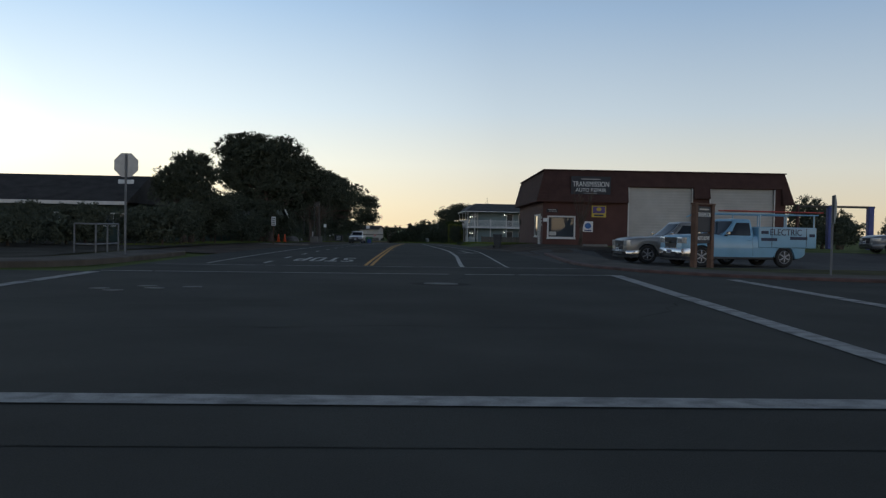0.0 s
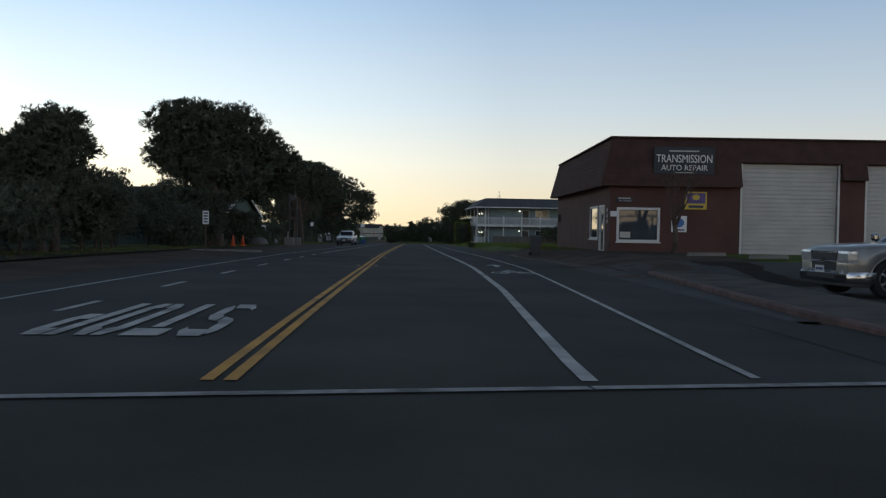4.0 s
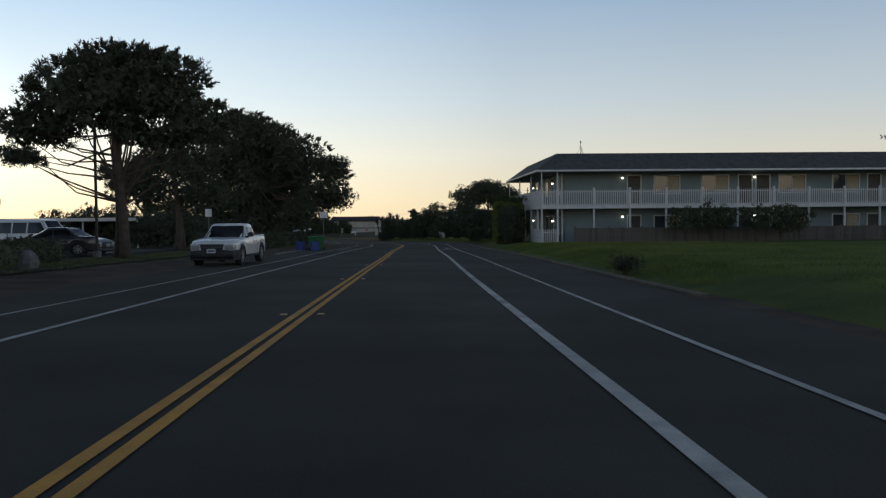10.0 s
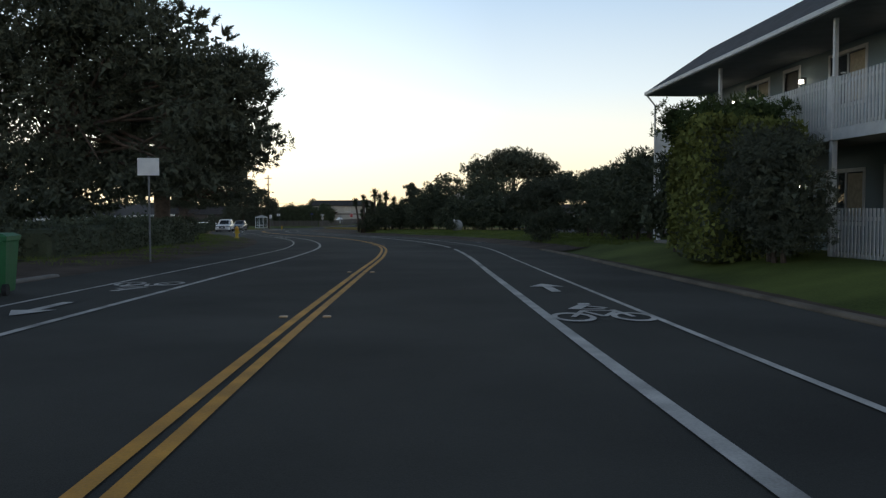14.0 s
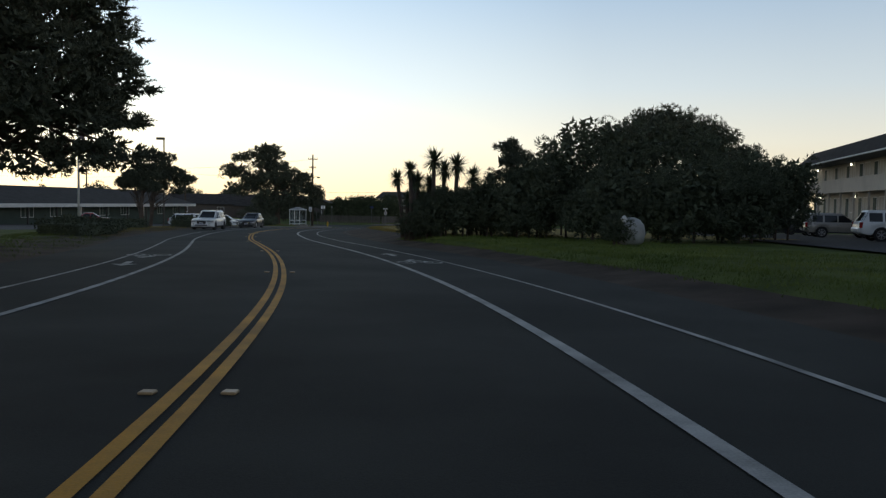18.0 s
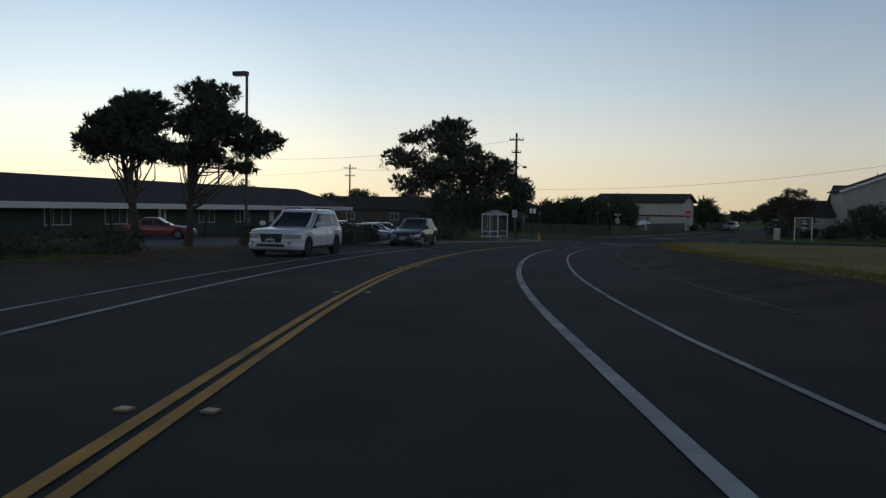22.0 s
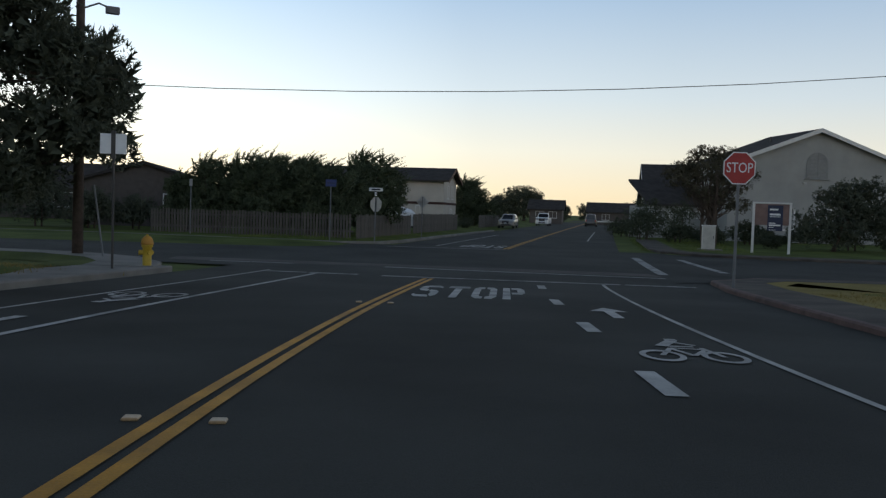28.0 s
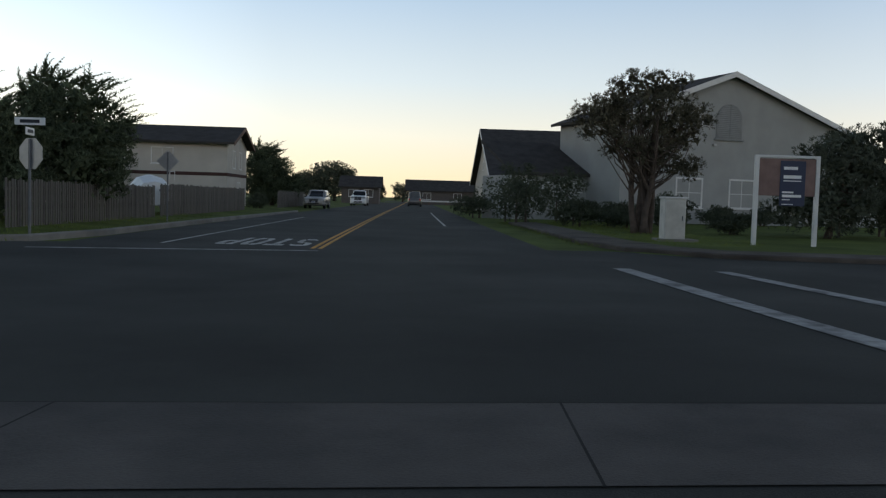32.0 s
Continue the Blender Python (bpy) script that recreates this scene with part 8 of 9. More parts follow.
def carport(x, y, L, turn, label, h=2.3):
    t = thing("carport", x, y, turn, label, "carport")
    part("roof", Shape().box(0, 0, h, L, 4.5, h + 0.1, 0.01), DARK_METAL, t), part("fascia", Shape().box(-0.05, -0.06, h - 0.12, L + 0.05, -0.01, h + 0.14, 0.01), TRIM_WHITE, t)
    n = int(L / 4)
    for i in range(n + 1):
        part("post", Shape().box(i * L / n - 0.06, 0.3, -0.1, i * L / n + 0.06, 0.42, h, 0.01), TRIM_WHITE, t)
    return t


carport(-46, 150, 26, -4, "long flat carport with a white fascia")
carport(-50, 176, 24, -2, "long flat carport with a white fascia")
for x, y, turn, colour, tip, text in ((-6.1, 140.3, 168, BIN_BLUE, -89, "blue recycling bin lying on its side at the kerb"), (-5.4, 139.4, 196, BIN_BLUE, -89, "blue recycling bin lying on its side at the kerb"), (-5.6, 141.0, 175, BIN_GREEN, 0, "green waste bin standing at the kerb"), (-5.05, 141.5, 185, BIN_GREEN, 0, "green waste bin standing at the kerb")):
    b = wheelie_bin(x, y, turn, colour, text, group="bins at the kerb", tip=tip)
    b.matrix_basis = b.matrix_basis @ Matrix.Scale(0.87, 4)
d = thing("directory_sign", -10.5, 145.6, -12, "low grey directory board with pale lines of text", "sign")
part("board", Shape().box(-0.62, -0.04, 0.18, 0.62, 0.04, 1.05, 0.02), SIGN_DARK, d)
part("frame", Shape().box(-0.7, -0.06, 0.0, -0.62, 0.06, 1.1, 0.01).box(0.62, -0.06, 0.0, 0.7, 0.06, 1.1, 0.01).box(-0.7, -0.06, 1.05, 0.7, 0.06, 1.12, 0.01).box(-0.7, -0.06, 0.1, 0.7, 0.06, 0.18, 0.01), FENCE_WOOD, d)
for i in range(6):
    part("text_bar", Shape().box(-0.4 + 0.05 * (i % 2), -0.046, 0.9 - i * 0.12, 0.42 - 0.07 * (i % 3), -0.041, 0.94 - i * 0.12), SIGN_WHITE, d)

HYDRANT_CAP = mat("hydrant_orange", (0.50, 0.24, 0.03), 0.55, vary=0.2, scale=6, bump=0.1)
HYDRANT = mat("hydrant_yellow", (0.55, 0.36, 0.03), 0.5, vary=0.15, scale=6, bump=0.1)


def hydrant(x, y, turn, z=None):
    t = thing("fire_hydrant", x, y, turn, "yellow fire hydrant at the roadside", "fire hydrant", z=z)
    prof = ((0.17, 0.0), (0.17, 0.05), (0.11, 0.06), (0.11, 0.5), (0.14, 0.52), (0.14, 0.57), (0.12, 0.6), (0.1, 0.7), (0.05, 0.76), (0.03, 0.8))
    part("barrel", Shape().loft([[(r * math.cos(a), r * math.sin(a), z * 1.08) for a in [i * math.pi / 8 for i in range(16)]] for r, z in prof]), HYDRANT, t, smooth=True)
    for a in (0, 120, 240):
        m = pose(0, 0, 0.42, 0, 0, a)
        part("outlet", Shape().tube([m @ Vector((0.08, 0, 0)), m @ Vector((0.2, 0, 0))], [0.06, 0.065], 10), HYDRANT, t)
    part("bonnet", Shape().tube([(0, 0, 0.62), (0, 0, 0.66), (0, 0, 0.76), (0, 0, 0.82), (0, 0, 0.845)], [0.16, 0.155, 0.13, 0.08, 0.02], 16), HYDRANT_CAP, t, "faded orange bonnet", smooth=True)
    part("cap_nut", Shape().tube([(0, 0, 0.83), (0, 0, 0.88)], 0.025, 6), HYDRANT_CAP, t)


hydrant(-10.8, 191.0, 20)
hydrant(-23.2, 301.0, 70)

FLAG = mat("faded_flag_cloth", (0.22, 0.16, 0.17), 0.85, vary=0.35, scale=4, fine=30, bump=0.1)
fp = thing("flagpole", -25.6, 227.5, 0, "white flagpole with two drooping flags", "flagpole")
part("pole", Shape().tube([(0, 0, -0.1), (0, 0, 5), (0, 0, 9.6)], [0.075, 0.065, 0.04], 10), TRIM_WHITE, fp, smooth=True)
part("ball", Shape().loft([[(r * math.cos(a), r * math.sin(a), 9.6 + z) for a in [i * math.pi / 5 for i in range(10)]] for r, z in ((0.03, 0), (0.09, 0.06), (0.09, 0.12), (0.03, 0.18))]), TRIM_WHITE, fp)
for z0, L, wd in ((9.3, 1.7, 0.28), (7.4, 1.5, 0.42)):
    s = Shape()
    n = 8
    vs = []
    for i in range(n + 1):
        z = z0 - L * i / n
        ww = wd * (0.3 + 0.7 * i / n)
        vs += [(0.06, 0.02 * math.sin(i), z), (0.06 + ww * 0.5, 0.08 * math.sin(i * 1.1), z - 0.08), (0.06 + ww, -0.05 * math.sin(i * 0.9), z - 0.2)]
    fs = [(3 * i + j, 3 * i + j + 1, 3 * i + j + 4, 3 * i + j + 3) for i in range(n) for j in range(2)]
    part("flag", s.add(vs, fs), FLAG, fp)
part("halyard", Shape().tube([(0.09, 0, 1.3), (0.09, 0, 9.4)], 0.006, 4), STEEL, fp)

# ---- long low building and its car park ----


def long_building():
    t = thing("long_building", -52, 214, -1.9, "long low building with a dark sloping roof and white fascia", "building", z=-4.25)
    L = 98
    part("wall", Shape().box(-0.3, 0, -0.6, 0, L, 2.3), GREEN_WALL, t), part("wall", Shape().box(-14, 0, -0.6, -0.3, 0.25, 2.3), GREEN_WALL, t), part("wall", Shape().box(-14, L - 0.25, -0.6, -0.3, L, 2.3), GREEN_WALL, t)
    part("fascia", Shape().box(1.6, -0.5, 2.0, 1.72, L + 0.4, 2.42, 0.02), TRIM_WHITE, t, "white fascia board")
    part("soffit", Shape().box(-0.3, -0.5, 2.3, 1.6, L + 0.4, 2.36), SOFFIT, t)
    part("roof", Shape().prism([(1.6, 2.42), (-5.5, 4.45), (-9.5, 4.45), (-15, 2.42)], -0.5, L + 0.4, "y"), DARK_ROOF, t)
    for i in range(16):
        y = 2 + i * 6.0
        part("post", Shape().box(1.4, y - 0.08, -0.6, 1.56, y + 0.08, 2.3, 0.01), DARK_METAL, t)
        if i % 3 != 1:
            window(t, facing(0.01, y + 1.2, 0.9, "e"), 2.4, 1.1, bars=2, sill=False)
        else:
            part("door", Shape().box(0.0, y + 1.5, 0.0, 0.05, y + 2.5, 2.05, 0.01), TRIM_WHITE, t)
    q = part("wall_lamp", Shape().box(1.2, 60, 2.1, 1.4, 60.2, 2.25, 0.02), STEEL, t)
    part("bulb", Shape().tube([(1.45, 60.1, 2.2), (1.45, 60.1, 2.08)], 0.08, 8), LAMP_GLOW, q)


long_building()
tagged(part("car_park", Shape().add([(x, y, grade(y) - 0.07) for x, y in ((-50, 218), (-33, 232), (-29.8, 250), (-29.2, 285), (-36, 300), (-50, 312))], [(0, 1, 2, 3, 4, 5)]), ASPHALT_OLD), "dark asphalt car park before the long building", "car park", kind="structure")
car("parked_suv", -22.85, 245.3, -87, "suv", WHITE_CAR, "white sport utility car parked at the kerb", "car", z=land(-22.85, 245.3) - 0.02, rails=True, rim=RUBBER)
car("parked_crossover", -24.6, 264.8, -89, "crossover", BLACK_CAR, "black crossover car parked at the kerb", "car", rails=True)
for i, (x, y, a, k, c, lab) in enumerate(((-43.5, 268.0, 20, "sedan", RED_CAR, "dull red car in the car park"), (-36.9, 279.6, -14, "crossover", WHITE_CAR, "white car nosed towards the hedge"), (-36.4, 283.2, -8, "suv", WHITE_CAR, "white car with a door badge nosed towards the hedge"), (-36.0, 287.0, -4, "sedan", GREY_CAR, "grey car nosed towards the hedge"),
                                           (-36.0, 290.4, 0, "crossover", WHITE_CAR, "white car nosed towards the hedge"), (-36.2, 293.8, 2, "suv", GREY_CAR, "grey car nosed towards the hedge"), (-42.5, 300.0, 185, "sedan", WHITE_CAR, "white car in the far row"))):
    car("parked_car", x, y, a, k, c, lab, "car", z=grade(y) - 0.07)
for i, (x, y, lx, ly, h) in enumerate(((-27.6, 254.5, 2.2, 7.0, 0.85), (-28.0, 263.0, 2.2, 6.0, 0.85), (-28.3, 279.0, 1.8, 9.0, 0.8), (-28.2, 286.0, 1.8, 4.0, 0.8), (-27.0, 238.0, 1.6, 7.0, 0.5), (-25.2, 230.5, 1.6, 5.5, 0.45), (-22.6, 223.0, 1.8, 7.0, 0.5), (-20.0, 216.0, 2.2, 6.0, 0.7))):
    hedge(x, y, lx, ly, h, 6, 260 + i, "low dark hedge round the car park", LEAF_BUSH, 110)
lamp_post(-31.3, 257.2, 8.9, 180, "tall slim car park lamp on a steel pole", arm=0.75)


def shelter():
    t = thing("bus_shelter", -25.85, 292.8, 80, "white framed glass bus shelter with a hipped roof", "bus shelter")
    w, d, h = 1.14, 0.74, 2.06
    SH = mat("clear_shelter_glass", (0.55, 0.6, 0.6), 0.05, vary=0.05, bump=0)
    b = SH.node_tree.nodes["Principled BSDF"]
    b.inputs["Transmission Weight"].default_value, b.inputs["IOR"].default_value = 0.94, 1.15
    part("slab", Shape().box(-w - 0.2, -d - 0.2, -0.3, w + 0.2, d + 0.2, 0.03), CONCRETE, t)
    for x, y in ((-w, -d), (-w, 0), (-w, d), (0, d), (w, -d), (w, d)):
        part("post", Shape().box(x - 0.035, y - 0.035, 0, x + 0.035, y + 0.035, h, 0.006), TRIM_WHITE, t)
    for x0, y0, x1, y1 in ((-w, -d, -w, d), (w, -d, w, d), (-w, d, w, d), (-w, -d, -w * 0.35, -d)):
        for z in (0.16, 0.62) if y0 != y1 else (0.16,):
            part("rail", Shape().box(min(x0, x1) - 0.02, min(y0, y1) - 0.02, z, max(x0, x1) + 0.02, max(y0, y1) + 0.02, z + 0.07), TRIM_WHITE, t)
        g = part("pane", Shape().box(x0 - 0.004, y0 - 0.004, 0.24, x1 + 0.004, y1 + 0.004, h - 0.06), SH, t)
        g.visible_shadow = False
    part("eave", Shape().box(-w - 0.08, -d - 0.08, h, w + 0.08, d + 0.08, h + 0.11, 0.01), TRIM_WHITE, t)
    part("roof", Shape().loft([[(-w - 0.06, -d - 0.06, h + 0.11), (w + 0.06, -d - 0.06, h + 0.11), (w + 0.06, d + 0.06, h + 0.11), (-w - 0.06, d + 0.06, h + 0.11)], [(-w * 0.45, -0.12, h + 0.4), (w * 0.45, -0.12, h + 0.4), (w * 0.45, 0.12, h + 0.4), (-w * 0.45, 0.12, h + 0.4)]]), SIGN_GREY, t)
    part("ridge_cap", Shape().box(-w * 0.5, -0.1, h + 0.38, w * 0.5, 0.1, h + 0.43, 0.01), TRIM_WHITE, t)
    part("bench", Shape().box(-w + 0.2, 0.3, 0.45, w - 0.2, 0.65, 0.5, 0.01), SIGN_GREY, t)


shelter()
sign_post(-24.1, 292.9, 2.9, [(0.42, 0.62, 2.55, SIGN_WHITE, 3)], "white bus stop sign on a thin post", name="bus_stop_sign")
double = sign_post(-23.57, 299.3, 3.25, [], "pair of white sign plates on a dark post", post=DARK_METAL)
for x in (-0.17, 0.17):
    part("plate", Shape().box(x - 0.125, -0.02, 2.72, x + 0.125, -0.006, 3.18, 0.004), SIGN_WHITE, double)
part("bracket", Shape().box(-0.05, -0.03, 2.6, 0.05, 0.03, 3.25, 0.006), DARK_METAL, double)


def utility_pole(x, y, h, arms, label, lamp=False, turn=0.0, lean=0.0):
    t = thing("utility_pole", x, y, turn, label, "utility pole")
    part("pole", Shape().tube([(0, 0, -0.3), (lean * 0.5, 0, h * 0.5), (lean, 0, h)], [0.17, 0.14, 0.1], 10), BARK, t, smooth=True)
    for z, wd in arms:
        a = part("crossarm", Shape().box(-wd + lean, -0.06, z - 0.06, wd + lean, 0.06, z + 0.06, 0.01), WOOD_BROWN, t)
        for s in (-1, -0.45, 0.45, 1):
            part("insulator", Shape().tube([(s * wd * 0.92 + lean, 0, z + 0.05), (s * wd * 0.92 + lean, 0, z + 0.24)], [0.035, 0.05], 8), SIGN_GREY, a)
    if lamp:
        a = part("lamp_arm", Shape().tube([(0, 0, h * 0.68), (0.5, -0.1, h * 0.7), (0.85, -0.1, h * 0.69)], 0.03, 6), STEEL, t)
        part("lamp_head", Shape().box(0.7, -0.2, h * 0.675, 1.1, 0.0, h * 0.695, 0.02), STEEL, a)
    return t


utility_pole(-26.6, 306.3, 11.1, ((10.4, 0.75), (9.1, 0.5)), "tall wooden utility pole with crossarms and a street lamp", True, 25)
utility_pole(32.0, 304.0, 13.2, ((12.4, 0.75),), "tall wooden utility pole across the street", False, 60)
utility_pole(-61, 346.6, 9.8, ((9.2, 1.0), (8.0, 0.8)), "distant wooden utility pole", False, 20)
utility_pole(-68.7, 319.5, 9.9, ((9.4, 0.9), (8.6, 0.9), (7.8, 0.9)), "distant wooden utility pole", False, 20)


def wire(p, q, sag, label, r=0.013):
    p, q = Vector(p), Vector(q)
    s = Shape().tube([p.lerp(q, i / 14) - Vector((0, 0, sag * 4 * (i / 14) * (1 - i / 14))) for i in range(15)], r, 5)
    tagged(part("overhead_wire", s, DARK_METAL), label, "wire")


zb = grade(305.3)
wire((-26.6, 306.3, 0.30), (32, 304, 7.7), 2.05, "dark overhead cable across the crossing")
wire((-26.6, 306.3, zb + 8.9), (-61, 346.6, grade(346) + 9.2), 0.8, "dark overhead cable between poles")
wire((-26.4, 306.1, zb + 10.4), (-68.7, 319.5, grade(319) + 9.4), 0.9, "dark overhead cable between poles")
wire((-61, 346.6, grade(346) + 9.2), (-120, 370, grade(346) + 9.0), 0.9, "dark overhead cable between poles")
wire((-68.7, 319.5, grade(319) + 8.6), (-140, 330, grade(319) + 8.6), 0.9, "dark overhead cable between poles")
br = thing("pole_stay", -25.4, 304.9, 25, "grey stay pipe beside the utility pole", "stay")
part("pipe", Shape().tube([(0, 0, 0), (-0.25, 0.3, 2.2)], 0.03, 6), STEEL, br)
# ---- the far crossing ----
stop_sign(-9.3, 298.1, -4, "red stop sign on a steel post at the crossing", h=2.85)
st = stop_sign(-17.4, 324.2, 140, "back of a stop sign below two street name plates", h=1.95)
for z, w, a in ((2.72, 0.75, 20), (2.48, 0.6, -60)):
    p = part("name_plate", Shape().box(-w / 2, -0.01, z - 0.09, w / 2, 0.01, z + 0.09, 0.004, pose(0, 0.02, 0, 0, 0, a)), SIGN_WHITE, st)
    part("text_bar", Shape().box(-w * 0.32, 0.011, z - 0.04, w * 0.32, 0.014, z + 0.04, 0, pose(0, 0.02, 0, 0, 0, a)).box(-w * 0.32, -0.014, z - 0.04, w * 0.32, -0.011, z + 0.04, 0, pose(0, 0.02, 0, 0, 0, a)), SIGN_DARK, p)
sign_post(-27.3, 326.6, 2.9, [(0.16, 0.36, 2.7, SIGN_GREY, 0)], "narrow grey marker sign by the picket fence")
sign_post(-19.7, 323.4, 3.0, [(0.55, 0.36, 2.85, SIGN_BLUE, 1)], "small blue information sign on a steel post")
dm = thing("warning_sign", -14.3, 335.6, 165, "grey back of a diamond warning sign", "sign")
part("post", Shape().tube([(0, 0, -0.2), (0, 0, 2.6)], 0.03, 8), STEEL, dm)
part("plate", Shape().prism([(0, 1.85), (0.42, 2.27), (0, 2.69), (-0.42, 2.27)], -0.045, -0.033, "y"), SIGN_GREY, dm)

ub = thing("utility_cabinet", 0.85, 325.2, -14, "pale grey metal utility cabinet on the corner", "cabinet")
part("body", Shape().box(-0.33, -0.28, 0.0, 0.33, 0.28, 1.28, 0.02), mat("cabinet_paint", (0.55, 0.53, 0.48), 0.6, vary=0.15, scale=3, bump=0.1, stains=0.2), ub)
part("lid", Shape().box(-0.36, -0.31, 1.28, 0.36, 0.31, 1.34, 0.015), TRIM_WHITE, ub)
part("door", Shape().box(-0.29, -0.295, 0.08, 0.29, -0.281, 1.2, 0.005), mat("cabinet_door_paint", (0.5, 0.48, 0.43), 0.6, vary=0.15, bump=0.1), ub)
part("latch", Shape().box(0.2, -0.315, 0.6, 0.24, -0.295, 0.75, 0.005), STEEL, ub)
part("plinth", Shape().box(-0.5, -0.5, -0.15, 0.7, 0.45, 0.03), CONCRETE, ub)


def realty_sign():
    t = thing("post_sign", 3.45, 323.2, -16, "wooden sign with a dark panel between two pale posts", "sign")
    for x in (-0.92, 0.92):
        part("post", Shape().box(x - 0.06, -0.06, -0.2, x + 0.06, 0.06, 2.62, 0.008), TRIM_WHITE, t)
    part("top_rail", Shape().box(-0.98, -0.06, 2.58, 0.98, 0.06, 2.66, 0.01), TRIM_WHITE, t)
    part("board", Shape().box(-0.86, -0.03, 1.45, 0.86, 0.03, 2.56, 0.01), mat("faded_pink_brown_board", (0.22, 0.14, 0.12), 0.8, vary=0.2, scale=3, bump=0.2), t)
    p = part("panel", Shape().box(-0.22, -0.05, 1.15, 0.55, -0.032, 2.5, 0.006), SIGN_NAVY, t)
    for z, a, c, h in ((2.28, -0.12, 0.3, 0.09), (2.02, -0.12, 0.42, 0.1), (1.9, -0.12, 0.42, 0.03), (1.56, -0.14, 0.2, 0.05), (1.45, -0.14, 0.44, 0.08), (1.34, -0.14, 0.1, 0.03), (1.2, -0.14, 0.2, 0.02)):
        part("text_bar", Shape().box(a, -0.056, z - h / 2, c, -0.051, z + h / 2), SIGN_WHITE, p)


realty_sign()

LOUVRE = mat("painted_louvre", (0.26, 0.26, 0.25), 0.8, vary=0.1, bump=0.1)


def gable_house():
    t = thing("gable_house", 19.0, 348.2, 2, "large grey stucco house with a wide gable and arched vent", "house")
    a, b, top, zl, zr, D = -7.6, 12.4, 9.2, 6.35, 4.85, 8
    prof = [(a, -0.5), (b, -0.5), (b, zr), (0, top), (a, zl)]
    part("wall", Shape().prism(prof, 0, 0.25, "y"), STUCCO_GREY, t), part("wall", Shape().prism(prof, D - 0.25, D, "y"), STUCCO_GREY, t)
    part("wall", Shape().box(a, 0.25, -0.5, a + 0.25, D - 0.25, zl), STUCCO_GREY, t), part("wall", Shape().box(b - 0.25, 0.25, -0.5, b, D - 0.25, zr), STUCCO_GREY, t)
    pl, pr = (top - zl) / -a, (top - zr) / b
    for p, q, k in (((a - 0.5, zl - pl * 0.5), (0, top), 1), ((b + 0.5, zr - pr * 0.5), (0, top), -1)):
        part("roof", Shape().prism([p, q, (q[0], q[1] + 0.2), (p[0], p[1] + 0.18)], -0.5, D + 0.5, "y"), DARK_ROOF, t)
        part("barge_board", Shape().prism([(p[0], p[1] - 0.12), (q[0], q[1] - 0.12), (q[0], q[1] + 0.22), (p[0], p[1] + 0.2)], -0.56, -0.504, "y"), TRIM_WHITE, t, "white barge board")
    # arched vent with louvres
    arch = [(-0.95, 5.3), (0.95, 5.3)] + [(0.95 * math.cos(i * math.pi / 12), 6.5 + 0.95 * math.sin(i * math.pi / 12)) for i in range(13)]
    v = part("vent_frame", Shape().prism(arch, -0.06, -0.004, "y"), LOUVRE, t, "arched louvred vent")
    for i in range(18):
        z = 5.4 + i * 0.115
        hw = 0.86 if z < 6.5 else math.sqrt(max(0.02, 0.86**2 - (z - 6.5) ** 2))
        for s in (-1, 1):
            part("louvre", Shape().prism([(-0.06, z), (-0.1, z + 0.01), (-0.06, z + 0.09)], min(s * 0.05, s * hw), max(s * 0.05, s * hw), "x"), LOUVRE, v)
    part("vent_sill", Shape().box(-1.1, -0.14, 5.18, 1.1, 0.0, 5.28, 0.01), LOUVRE, t)
    for x in (-3.6, 0.3, 8.6):
        window(t, facing(x, -0.004, 1.05, "s"), 1.75, 1.65, bars=1, mullion_h=1, fw=0.11)
    part("flood_lamp", Shape().box(-1.2, -0.2, 4.8, -0.95, 0.0, 4.95, 0.02), SIGN_GREY, t)
    part("vent_pipe", Shape().tube([(-2.6, 3, 7.5), (-2.6, 3, 8.9)], 0.07, 8), DARK_METAL, t)
    # low link with small windows
    part("wall", Shape().box(a - 5.2, 4.0, -0.5, a - 0.01, 9, 2.7), STUCCO_GREY, t)
    for i in range(3):
        window(t, facing(a - 4.6 + i * 1.5, 3.996, 1.75, "s"), 1.2, 0.5, bars=0, sill=False)
    part("roof", Shape().prism([(3.6, 2.7), (9, 4.9), (9, 5.1), (3.6, 2.88)], a - 5.4, a - 0.02, "x"), DARK_ROOF, t)


gable_house()


def wing_house():
    t = thing("wing_house", 12.9, 372.7, -15.5, "long grey house with a broad dark shingle roof", "house")
    L, D = 15, 26
    gable_walls(t, 0, 0, L, D, 3.0, 8.1, STUCCO_CREAM, along="x")
    gable_roof(t, 0, 0, L, D, 3.0, 8.1, 0.6, along="x", material=DARK_ROOF, barge=TRIM_WHITE)
    window(t, facing(-0.004, 10, 4.2, "w"), 1.5, 1.6, bars=1, mullion_h=1)
    window(t, facing(-0.004, 15, 4.2, "w"), 1.5, 1.6, bars=1, mullion_h=1)


wing_house()


